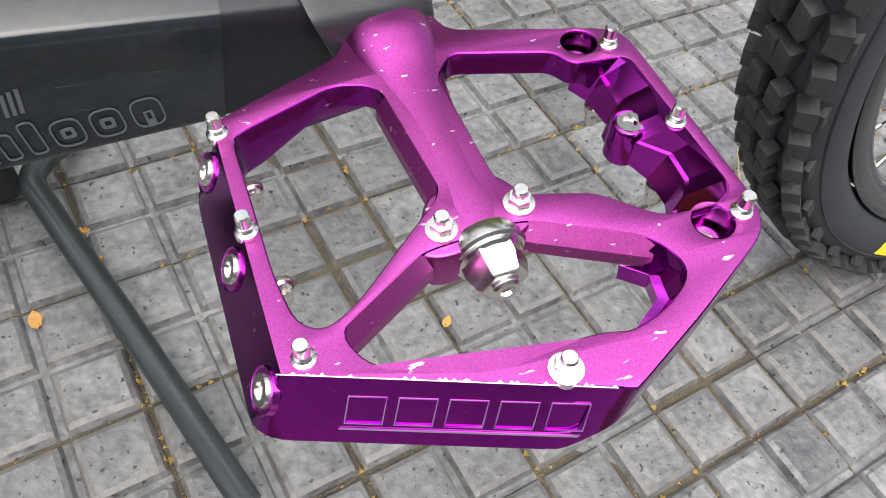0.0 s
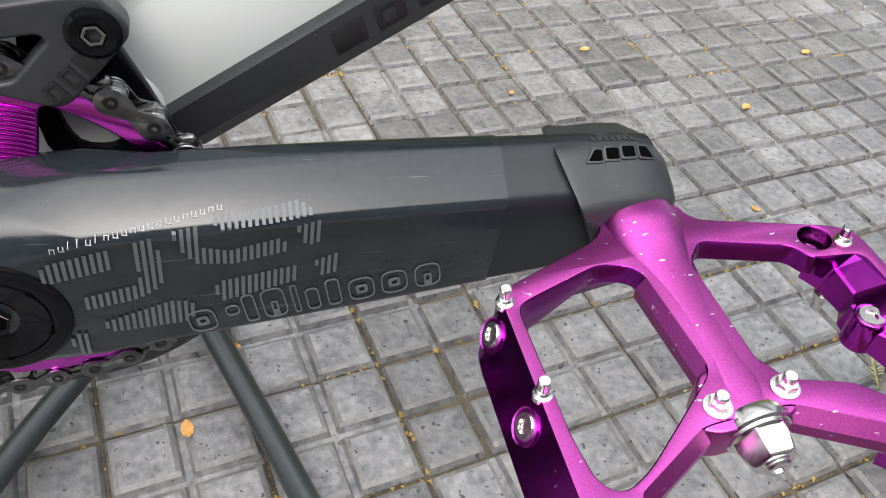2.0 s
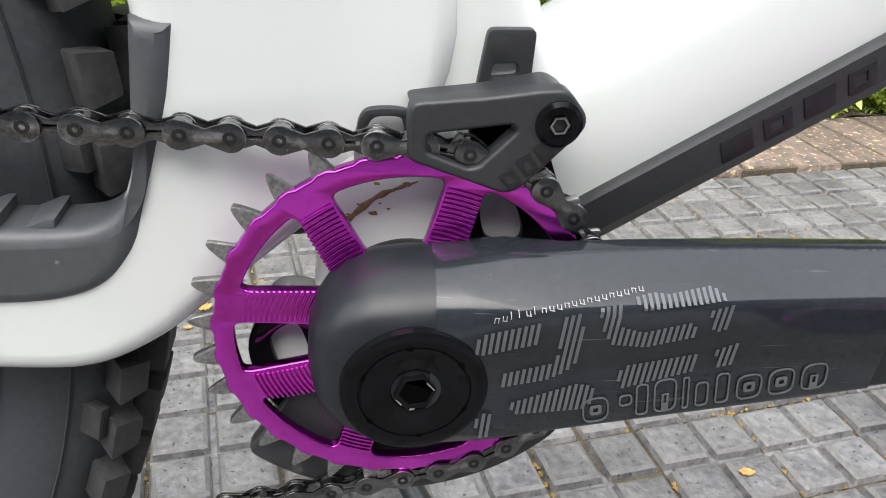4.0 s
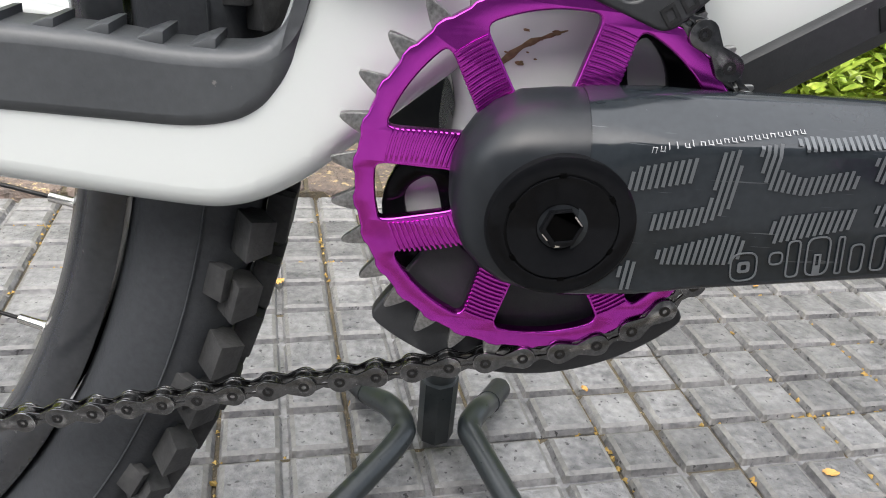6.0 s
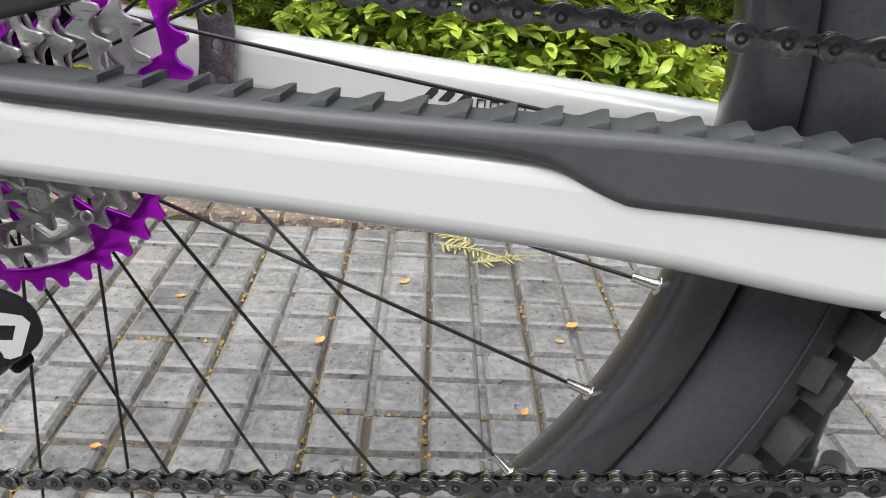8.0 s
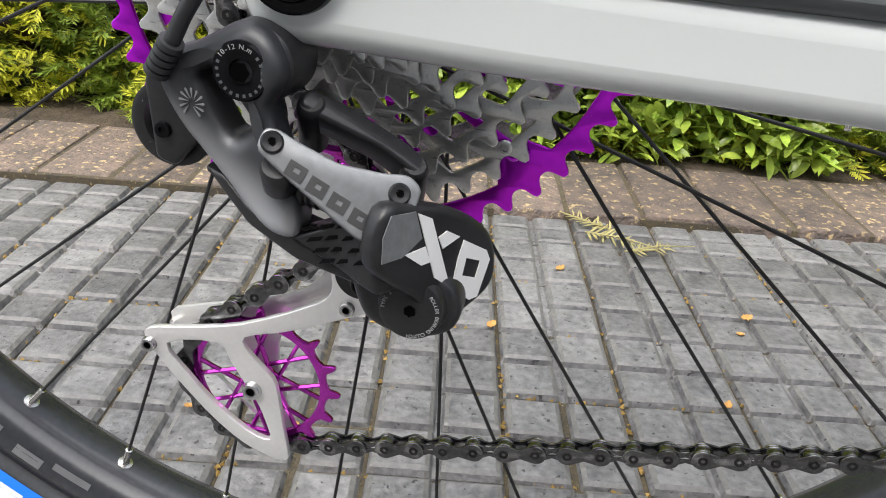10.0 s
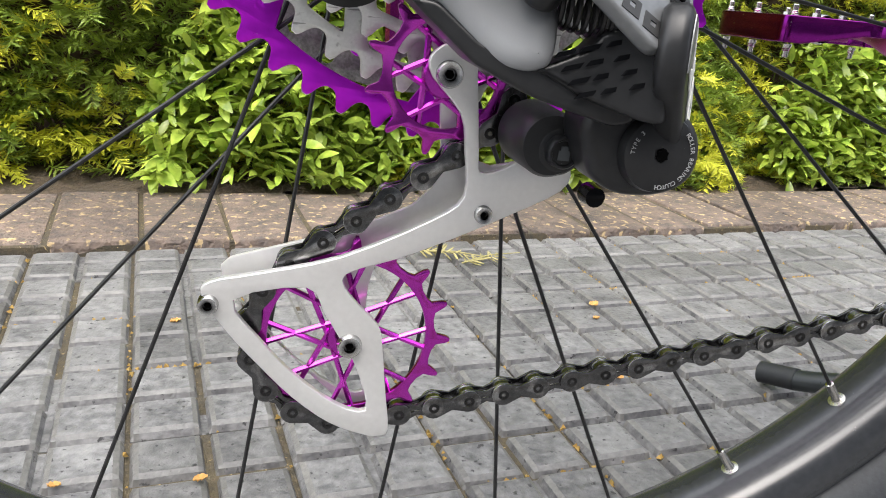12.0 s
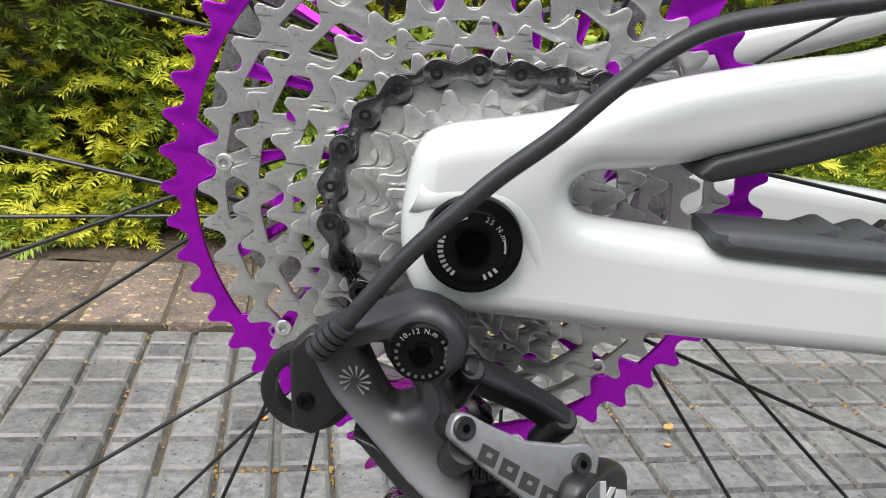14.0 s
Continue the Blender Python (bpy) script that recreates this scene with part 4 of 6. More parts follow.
for outline in ([(.0172, .3794), (.0190, .3821), (.0341, .3864), (.0356, .3821), (.0350, .3795), (.0182, .3749)],
                [(.0392, .3857), (.0398, .3883), (.0447, .3899), (.0471, .3832), (.0474, .3746), (.0438, .3699), (.0389, .3671), (.0267, .3643), (.0261, .3691), (.0398, .3730), (.0413, .3766)],
                [(.0299, .3586), (.0481, .3658), (.0532, .3653), (.0550, .3599), (.0515, .3564), (.0313, .3544)],
                [(.0204, .3518), (.0244, .3563), (.0266, .3460), (.0226, .3452)],
                [(.0497, .3917), (.0564, .3937), (.0569, .3858), (.0639, .3840), (.0779, .3879), (.0801, .3830), (.0655, .3790), (.0555, .3797), (.0515, .3853)],
                [(.0600, .3960), (.0727, .4010), (.0826, .4010), (.0878, .3960), (.0782, .3938), (.0616, .3910)],
                [(.0814, .3916), (.0881, .3940), (.0898, .3865), (.0845, .3843)], [(.0867, .3783), (.0930, .3811), (.0939, .3736), (.0893, .3723)],
                [(.0596, .3686), (.0610, .3724), (.0817, .3770), (.0838, .3727), (.0814, .3706), (.0618, .3642)]):
    hatched(outline)
FACE = sideways(-0.0811)
# outlined shapes: (along, half width, height, kind)
for x, w, h, sort in ((0.0570, 0.0039, 0.0092, 2), (0.0648, 0.0020, 0.0042, 0), (0.0706, 0.0019, 0.0118, 0), (0.0774, 0.0034, 0.0124, 1), (0.0835, 0.0010, 0.0120, 0), (0.0883, 0.0020, 0.0092, 0),
                      (0.0944, 0.0021, 0.0114, 0), (0.1025, 0.0039, 0.0094, 2), (0.1122, 0.0040, 0.0096, 2), (0.1222, 0.0040, 0.0098, 1)):
    z = 0.3512 + 0.198 * (x - 0.0541) + (0.0045 if h < 0.005 else 0.0)
    m = FACE @ pose(x, z, 0, 0, 0, 12.5)
    o = fillet([(-w, 0), (-w, h), (w, h), (w, 0)], min(w, h / 2) * 0.8, 4)
    t = 0.00045
    i = [(px * (1 - t / w), h / 2 + (pz - h / 2) * (1 - 2 * t / h)) for px, pz in o]
    part("outlined_mark", plate([o, i], 0.00012, 0, 0, m), DECAL_GREY, crank)
    if sort:
        o = fillet([(-w * 0.45, h * 0.30), (-w * 0.45, h * 0.68), (w * 0.45, h * 0.68), (w * 0.45, h * 0.30)], w * 0.25, 3) if sort == 2 else [(-w * 0.30, 0.0005), (-w * 0.30, h * 0.55), (w * 0.30, h * 0.55), (w * 0.30, 0.0005)]
        part("outlined_mark", plate([o, [(px * 0.45, h * 0.48 + (pz - h * 0.48) * 0.5) for px, pz in o]], 0.00012, 0, 0, m), DECAL_GREY, crank)
for k in range(20):
    x = 0.0218 + 0.00212 * k
    z = 0.3862 + 0.306 * (x - 0.0209)
    tall = k in (2, 3, 5)
    h = 0.0028 if tall else 0.0018
    for dx in ((-0.00055,) if tall else (-0.00060, 0.00042)):
        part("white_mark", strip(x + dx, x + dx + 0.00022, z, z + h, 0.0014, 3), DECAL_PALE, crank)
    if not tall:
        part("white_mark", strip(x - 0.00060, x + 0.00080, z + (0.0 if k % 3 else h - 0.00028), z + (0.00028 if k % 3 else h), 0.0014, 1), DECAL_PALE, crank)

# rubber boot over the crank's end
boot_secs = [(0.1690, .3735, .3955, .4035, -.0815, -.0560, 0.55), (0.1688, .3705, .3964, .4060, -.0853, -.0540, 0.55), (0.1702, .3702, .3966, .4066, -.0857, -.0538, 0.52), (0.1735, .3710, .3968, .4068, -.0848, -.0545, 0.40), (0.1785, .3714, .3976, .4078, -.0842, -.0545, 0.22),
             (0.1845, .3724, .3983, .4080, -.0840, -.0548, 0.08), (0.1900, .3750, .3975, .4055, -.0832, -.0555, 0), (0.1948, .3790, .3955, .4028, -.0815, -.0570, 0), (0.1982, .3838, .3930, .3970, -.0790, -.0590, 0), (0.2000, .3870, .3900, .3915, -.0760, -.0610, 0)]
boot = part("crank_boot", loft([arm_ring(x, a, e, b, o, i, 0.0165 * min(1.0, (b - e) / 0.0105), 0.0028, k) for x, a, e, b, o, i, k in boot_secs]), RUBBER, crank, "black rubber crank boot with slots")
from mathutils.bvhtree import BVHTree

boot_tree = BVHTree.FromPolygons([v.co.copy() for v in boot.data.vertices], [tuple(p.vertices) for p in boot.data.polygons])
SLANT = Vector((0, -0.545, 0.839))


def on_boot(x, z, up=0.0):
    """A frame on the boot's sloping shoulder: x along the crank, y up the slope, z out of the rubber."""
    p = Vector((x, -0.070 + 0.839 * up, z + 0.545 * up))
    at, out, index, far_off = boot_tree.ray_cast(p + SLANT * 0.03, -SLANT)
    out = out if out.dot(SLANT) > 0 else -out
    ax = Vector((1, 0, 0)) - out * out.x
    ax.normalize()
    m = Matrix((ax, out.cross(ax), out)).transposed().to_4x4()
    return Matrix.Translation(at) @ m


# boot slots: thin plates whose black stands in for shade in the slots
for x, z, w, cut in ((0.1690, 0.4038, 0.0048, 1), (0.1748, 0.4046, 0.0042, 0), (0.1801, 0.4054, 0.0041, 0), (0.1862, 0.4052, 0.0052, -1)):
    m = on_boot(x, z)
    for grow, mt, thick in ((0.0007, RUBBER, 0.0005), (0.0001, HOLE_SHADE, 0.00054)):
        a, b = w / 2 + grow, 0.0018 + grow
        line = [(-a, -b), (a, -b), (a - (0.0022 if cut < 0 else 0.0), b), (-a + (0.0026 if cut > 0 else 0.0), b)]
        part("slot", plate([fillet(line, 0.0007, 2)], thick, 0.0002, 1, m), mt, boot)
for k in range(8):
    part("raised_mark", plate([fillet([(-0.0008, -0.0010), (0.0008, -0.0010), (0.0008, 0.0010), (-0.0008, 0.0010)], 0.0003, 2)], 0.0005, 0.0002, 1, on_boot(0.1702 + 0.0021 * k, 0.4050, 0.0050)), RUBBER, boot)

# ---- pedal ----
PEDAL = pose(0.1851, -0.0895, 0.3975) @ pose(0, 0, 0, 0, -10, 0) @ pose(0, 0, 0, 0, 0, 180)
# drawing plane: x back, y outwards from the crank, z up; sizes are given as (ahead, outwards)


def build_pedal(name, label):
    """A platform pedal in its own drawing plane; its parts hang under the bicycle."""
    mm = 0.001
    T = -0.0045
    P = lambda pts: [(-a * mm, b * mm) for a, b in pts]
    out = fillet(P([(-48, 11.0), (-56, 14.5), (-62, 24), (-62, 84), (-55, 91), (-14, 108), (-6, 110), (8, 109), (31, 97.5), (54, 84.5), (57.5, 77), (56.5, 17), (52, 12.3), (12, -0.5), (10, -9), (-14, -9), (-18, 0)]), 0.005, 4)
    w1 = fillet(P([(-49.0, 20), (-46.5, 18), (-22, 10), (-12.5, 13.5), (-10.8, 21), (-8.6, 50.5), (-34.3, 71.6), (-42.2, 75.7), (-47.1, 72), (-48.7, 60)]), 0.0040, 4)
    w2 = fillet(P([(3.5, 15.5), (9.4, 8.6), (35.0, 16.8), (37.5, 22.5), (52.6, 24.5), (54.0, 71), (50, 74.0), (40, 73.5), (35.0, 72.5), (23.9, 62.0), (8, 57), (4.5, 51)]), 0.0030, 4)
    w3 = fillet(P([(-18.4, 64.9), (5.4, 64.0), (30.0, 77.4), (33.5, 85.5), (31.0, 90), (23.6, 94.3), (15, 96.3), (10.3, 94.6), (3.2, 94), (-12.8, 95), (-21, 92.6), (-36.3, 85.8), (-39.8, 77.0)]), 0.0040, 4)
    hole1, hole3 = arc((-0.0430, 0.0155), 0.0046, 0, 360, 20)[:-1], arc((-0.0450, 0.0782), 0.0046, 0, 360, 20)[:-1]
    body = plate([out, w1, w2, w3, hole1, hole3], 0.0070, 0.0007, 2, pose(0, 0, T - 0.0070))
    for v in body.vertices:
        z = T - v.co.z
        v.co.x = min(v.co.x, 0.0526 + 0.62 * z)
        d = v.co.x * 0.375 + v.co.y * 0.927
        v.co.y -= max(0.0, d - (0.0958 + 0.55 * z)) / 0.927
        u_, w_ = -v.co.x, v.co.y
        rail = max(min(1.0, (abs(u_ - 0.002) - 0.040) / 0.005), min(1.0, (w_ * 0.927 + abs(v.co.x) * 0.25 - 0.080) / 0.006), 0.0)
        if z > 0.004:
            v.co.z = T - (0.0076 + 0.0064 * rail) * z / 0.014
    body.update()
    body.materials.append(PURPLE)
    body.materials.append(PURPLE_SIDE_SHADE)
    # steep walls take the deeper purple that stands in for their shade
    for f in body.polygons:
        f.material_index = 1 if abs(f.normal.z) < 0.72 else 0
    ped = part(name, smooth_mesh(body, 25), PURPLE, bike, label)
    # milled scallops along the leading bar: a stepped inner wall that swings round the bosses
    bmf = bmesh.new()
    rows = []
    for v, top, led, low in ((21, 49.2, 40.9, 41.5), (26.5, 51.2, 46.3, 43.5), (36, 52.4, 46.0, 44.5), (39.5, 52.4, 43.0, 41.5), (45.5, 49.8, 42.0, 40.5), (50.5, 49.8, 44.0, 43.5), (56.5, 51.6, 49.4, 45.6), (65, 53.9, 49.0, 45.8), (69, 54.0, 46.0, 44.0), (72, 52.5, 41.5, 42.0), (75.5, 46.0, 40.0, 41.0)):
        rows.append([bmf.verts.new((-a * mm, b * mm, T - h * mm)) for a, b, h in ((55, v, 0.12), (top, v, 0.12), (led + 1.1, v - 2.5, 5.6), (led, v - 2.5, 5.9), (min(low, led - 0.2), v - 2.5, 13.6), (55, v, 13.6))])
    for r, s in zip(rows, rows[1:]):
        for i in range(6):
            bmf.faces.new((r[i], r[(i + 1) % 6], s[(i + 1) % 6], s[i]))
    bmf.faces.new(rows[0])
    bmf.faces.new(list(reversed(rows[-1])))
    facets = to_mesh(bmf, "milled_edge")
    facets.set_sharp_from_angle(angle=radians(8))
    part("milled_edge", facets, PURPLE_FACET, ped)
    for hx, hy in ((-0.0430, 0.0155), (-0.0450, 0.0782)):
        part("bolt_well", spin([(0.0046, 0.0), (0.0046, -0.0085), (0, -0.0085)], 20), PURPLE_CUT, ped, m=pose(hx, hy, T - 0.0002, -90, 0, 0))
    # sloping side faces, brighter cut
    facet_w3 = bmesh.new()
    rows = []
    for a, b in ((30.0, 79.5), (35, 84), (34, 90), (26, 95), (15, 98)):
        rows.append([facet_w3.verts.new((-x * mm, y * mm, T - h * mm)) for x, y, h in ((a, b, 0.2), (a - 4, b - 1.0, 8.0), (a - 6, b - 2.2, 8.4), (a - 5.6, b - 1.8, 13.5), (a, b, 13.5))])
    for r, s in zip(rows, rows[1:]):
        for i in range(5):
            facet_w3.faces.new((r[i], r[(i + 1) % 5], s[(i + 1) % 5], s[i]))
    facet_w3.faces.new(rows[0])
    facet_w3.faces.new(list(reversed(rows[-1])))
    part("milled_edge", facet_w3, PURPLE_FACET, ped)
    # spindle housing along the middle
    rings = []
    for v, r, flat, low in ((-11, 10.5, 0.92, 6.2), (-10, 12.2, 0.92, 6.2), (-3, 12.4, 0.92, 6.2), (1, 12.0, 0.90, 6.2), (7, 10.8, 0.82, 6.1), (14, 9.3, 0.74, 5.6), (23, 8.1, 0.68, 5.0), (34, 7.4, 0.66, 4.6), (48, 7.4, 0.66, 4.6), (56, 8.2, 0.64, 4.8), (64, 7.6, 0.64, 4.8)):
        rings.append([(0.003 + r * mm * math.copysign(abs(math.cos(2 * math.pi * k / 24)) ** 0.8, math.cos(2 * math.pi * k / 24)), v * mm, T - low * mm + flat * r * mm * math.copysign(abs(math.sin(2 * math.pi * k / 24)) ** 0.75, math.sin(2 * math.pi * k / 24))) for k in range(24)])
    part("spindle_housing", loft(rings), PURPLE, ped)
    # sloping sides of the arms
    for (pa, pb), (qa, qb), (na, nb), wide in (((5.4, 63.9), (31.0, 77.9), (-0.49, 0.87), 3.2), ((-18.0, 64.8), (-39.5, 77.0), (0.50, 0.86), 3.0), ((-11.2, 18.0), (-8.4, 51.0), (-1.0, 0.07), 2.6)):
        slope_bm = bmesh.new()
        ends = []
        for a, b in ((pa, pb), (qa, qb)):
            ends.append([slope_bm.verts.new((-(a + na * o) * mm, (b + nb * o) * mm, T - h * mm)) for o, h in ((-0.6, 0.06), (0.0, 0.06), (wide, 3.6), (wide, 7.4), (-0.6, 7.4))])
        for i in range(5):
            slope_bm.faces.new((ends[0][i], ends[0][(i + 1) % 5], ends[1][(i + 1) % 5], ends[1][i]))
        slope_bm.faces.new(ends[0])
        slope_bm.faces.new(list(reversed(ends[1])))
        part("arm_slope", slope_bm, PURPLE, ped)
    part("hub_block", plate([fillet(P([(-20, 64), (-12, 50), (5, 49), (11, 60), (6, 66.5), (-15, 67.5)]), 0.003)], 0.0058, 0.0010, 2, pose(0, 0, T - 0.0062)), PURPLE, ped)
    nut = joined([spin([(0.0040, 0.0016), (0.0083, 0.0018), (0.0090, 0.0012), (0.0090, -0.0004), (0.0080, -0.003)], 36), spin([(0.0030, 0.0030), (0.0068, 0.0030), (0.0076, 0.0024), (0.0076, 0.0010)], 30), spin([(0.0036, 0.0094), (0.0050, 0.0095), (0.0060, 0.0088), (0.0073, 0.0052), (0.0073, 0.0020)], 6),
                  spin([(0, 0.0104), (0.0014, 0.0104), (0.0018, 0.0112), (0.0030, 0.0112), (0.0036, 0.0106), (0.0033, 0.0101), (0.0037, 0.0096), (0.0037, 0.006)], 20)])
    part("nut", nut, STEEL, ped, "polished steel axle nut", m=pose(0.0030, 0.0655, T - 0.0058) @ pose(0, 0, 0, 0, 0, 180))
    pin = spin([(0, 0.0058), (0.0014, 0.0058), (0.0017, 0.0054), (0.0017, 0.0026), (0.0020, 0.0023), (0.0018, 0.0018), (0.0021, 0.0014), (0.0019, 0.0009), (0.0026, 0.0004), (0.0027, -0.0014)], 14)
    bmesh.ops.transform(pin, matrix=pose(0, 0, 0, -90, 0, 0), verts=pin.verts)
    pin_mesh = to_mesh(pin, "pin")
    nutty = joined([spin([(0, 0.0056), (0.0015, 0.0056), (0.0018, 0.0052), (0.0018, 0.0028), (0.0018, 0.0)], 12), spin([(0.0016, 0.0030), (0.0026, 0.0030), (0.0028, 0.0010), (0.0028, 0.0)], 6), spin([(0.0020, 0.0010), (0.0036, 0.0008), (0.0037, -0.001)], 16)])
    bmesh.ops.transform(nutty, matrix=pose(0, 0, 0, -90, 0, 0), verts=nutty.verts)
    nut_mesh = to_mesh(nutty, "pin_nut")
    for u, v in ((49.9, 18.8), (52.4, 49.1), (52.2, 78.0), (-52.0, 16.8), (-51.6, 46.9), (-47.7, 80.3)):
        part("pin", pin_mesh, STEEL, ped, m=pose(-u * mm, v * mm, T))
        part("pin", pin_mesh, STEEL, ped, m=pose(-u * mm * 0.92, v * mm + 0.006, T - 0.0164, 180, 0, 0))
    for u, v in ((-12.3, 60.8), (6.3, 59.8), (-1.3, 99.6)):
        part("hex_pin", nut_mesh, STEEL, ped, m=pose(-u * mm, v * mm, T))
    screw = spin([(0, 0.0006), (0.0016, 0.0006), (0.0019, 0.0014), (0.0033, 0.0014), (0.0037, 0.0006), (0.0038, -0.002)], 18)
    screw_mesh = to_mesh(screw, "screw")
    pocket = to_mesh(spin([(0, 0.0002), (0.0046, 0.0002), (0.0050, 0.0005), (0.0052, -0.001)], 20), "pocket")
    for v in (22, 51, 81):
        part("screw", screw_mesh, STEEL, ped, m=pose(0.0565, v * mm, T - 0.0066) @ pose(0, 0, 0, 0, -31.8, 0) @ pose(0, 0, 0, 0, 0, 90))
        part("pocket", pocket, PURPLE_CUT, ped, m=pose(0.0568, v * mm, T - 0.0066) @ pose(0, 0, 0, 0, -31.8, 0) @ pose(0, 0, 0, 0, 0, 90))
    for u, v, h in ((43.0, 15.5, 7.2), (44.2, 43.0, 4.6), (45.0, 78.2, 8.0)):
        part("screw", screw_mesh, STEEL, ped, m=pose(-u * mm, v * mm, T - h * mm, -90, 0, 0))
    part("boss", spin([(0.0036, 0.0012), (0.0042, 0.0014), (0.0046, 0.0008), (0.0047, -0.0095), (0, -0.0095)], 24), PURPLE_FACET, ped, m=pose(-0.0442, 0.0430, T - 0.0050, -90, 0, 0))
    # bare worn line along the outer top edge
    wr_rng = random.Random(5)
    wb = bmesh.new()
    prev = None
    for k in range(120):
        t = k / 119
        x, y = 0.0535 - 0.0600 * t, 0.0817 + 0.0246 * t
        w = max(0.00002, 0.00001 + 0.00028 * noise.noise(Vector((t * 60, 1, 2))) + (0.0006 if wr_rng.random() < 0.12 else 0.0))
        pair = [wb.verts.new((x, y + 0.0002, T + 0.00008)), wb.verts.new((x - w * 0.35, y - w, T + 0.00012))]
        if prev:
            wb.faces.new((prev[0], pair[0], pair[1], prev[1]))
        prev = pair
    part("worn_edge", wb, SILVER_CAGE, ped)
    # outlined marks on the sloping outer end face
    slope = pose(0.0210, 0.0986, T - 0.0066) @ pose(0, 0, 0, 0, 0, 180 - 22.0) @ pose(0, 0, 0, 90 - 30.7, 0, 0)
    for k in range(5):
        o = [(-0.0043, -0.0036), (0.0033, -0.0036), (0.0043, 0.0030), (-0.0033, 0.0030)]
        sh = [(p + 0.0098 * (k - 2), q) for p, q in o]
        part("outlined_mark", plate([sh, [(0.0098 * (k - 2) + p * 0.93, q * 0.91) for p, q in o]], 0.00015, 0, 0, slope @ pose(0, 0, 0.0002)), PURPLE_COG, ped)
    part("outlined_mark", plate([[(-0.025, -0.0050), (0.022, -0.0050), (0.0225, -0.0045), (-0.0245, -0.0047)]], 0.00015, 0, 0, slope @ pose(0, 0, 0.0002)), PURPLE_COG, ped)
    return ped


right_pedal = build_pedal("pedal", "purple anodised platform pedal with steel pins and scratched edges")
for o in [right_pedal]:
    o.matrix_basis = PEDAL
left_pedal = copy_thing(right_pedal, UNLEAN @ pose(-0.188, 0.092, 0.3265))
left_crank = part("crank_arm", loft([box_ring(x, a, b, 0.056, 0.080, 0.006, 4) for x, a, b in ((-0.200, .320, .328), (-0.195, .312, .337), (-0.18, .307, .341), (-0.17, .308, .343), (-0.09, .325, .365), (-0.02, .335, .385), (0.01, .340, .390), (0.028, .350, .380), (0.032, .36, .37))]), CARBON, bike, "satin black carbon crank arm")

# ---- wheels ----


def build_wheel(cx, cz, y0, steer, spokes, first, which, tread, base=None):
    """Tyre with knobs, rim, spokes and hub of one wheel about (cx, cz); parts of the bicycle."""
    M = (base or Matrix()) @ pose(cx, y0, cz, 0, 0, steer)
    prof = [(0.3232, 0.0100), (0.3238, 0.0158), (0.3262, 0.0198), (0.3296, 0.0244), (0.3380, 0.0285), (0.3480, 0.0298), (0.3570, 0.0275), (0.3630, 0.0220), (0.3665, 0.0120), (0.3680, 0.0),
            (0.3665, -0.0120), (0.3630, -0.0220), (0.3570, -0.0275), (0.3480, -0.0298), (0.3380, -0.0285), (0.3296, -0.0244), (0.3262, -0.0198), (0.3238, -0.0158), (0.3232, -0.0100)]
    tyre = part(which + "_tyre", spin(prof, 160), TYRE, bike, "black knobbly mountain bike tyre, dusty and worn", m=M)
    cen = plate([[(-0.0095, -0.0045), (0.0085, -0.0060), (0.0100, 0.0050), (-0.0080, 0.0060)]], 0.0048, 0.0010, 1, None, "knob")
    side = plate([[(-0.0088, -0.0080), (0.0068, -0.0085), (0.0088, 0.0070), (-0.0078, 0.0078)]], 0.0056, 0.0008, 1, None, "knob")
    for v in side.vertices:
        if v.co.z > 0:
            v.co.x *= 0.80
            v.co.y = v.co.y * 0.74 + 0.0004
    low = plate([[(-0.0075, -0.0040), (0.0060, -0.0048), (0.0068, 0.0040), (-0.0068, 0.0042)]], 0.0022, 0.0008, 1, None, "knob")
    n = 88
    for k in range(n):
        a = 360.0 * k / n
        if which == "front" and not 150 < a < 290:
            continue
        turn = pose(0, 0, 0, 0, -a, 0)
        for s in (-1, 1):
            part("knob", cen, KNOB, tyre, m=turn @ pose(0.3735, s * (0.0085 if k % 2 else 0.0055), 0, 0, 90, 0) @ pose(0, 0, 0, 0, 0, 90 * 0 + s * 4))
            part("knob", side, KNOB, tyre, m=turn @ pose(0.3672, s * (0.0236 if k % 2 else 0.0243), 0, 0, 90, 0) @ pose(0, 0, 0, s * 34, 0, 0))
            if tread and k % 2:
                part("knob", low, KNOB, tyre, m=turn @ pose(0.3590, s * 0.0283, 0.006, 0, 90, 0) @ pose(0, 0, 0, s * 60, 0, 0))
    part("sidewall_line", spin([(0.3502, 0.0297), (0.3508, 0.0304), (0.3514, 0.0296)], 160), TYRE, tyre)
    rim = part(which + "_rim", spin([(0.3222, -0.0168), (0.3226, -0.0192), (0.3205, -0.0202), (0.3120, -0.0192), (0.3060, -0.0155), (0.3022, -0.0090), (0.3012, -0.0030), (0.3012, 0.0030), (0.3022, 0.0090), (0.3060, 0.0155), (0.3120, 0.0192), (0.3205, 0.0202), (0.3226, 0.0192), (0.3222, 0.0168), (0.3190, 0.0160), (0.3190, -0.0160)], 160),
               RIM_BLACK, bike, "satin black carbon rim with grey graphics", m=M)
    wire = to_mesh(tube([(0, 0, 0), (0, 0, 1)], 0.00085, 8), "spoke")
    nip = spin([(0.0011, 0.011), (0.0019, 0.0108), (0.0020, 0.002), (0.0024, 0.0010), (0.0024, -0.001)], 12)
    bmesh.ops.transform(nip, matrix=pose(0, 0, 0, -90, 0, 0), verts=nip.verts)
    nip_mesh = to_mesh(nip, "nipple")
    washer = spin([(0.0022, 0.0006), (0.0040, 0.0004), (0.0045, -0.0008)], 14)
    bmesh.ops.transform(washer, matrix=pose(0, 0, 0, -90, 0, 0), verts=washer.verts)
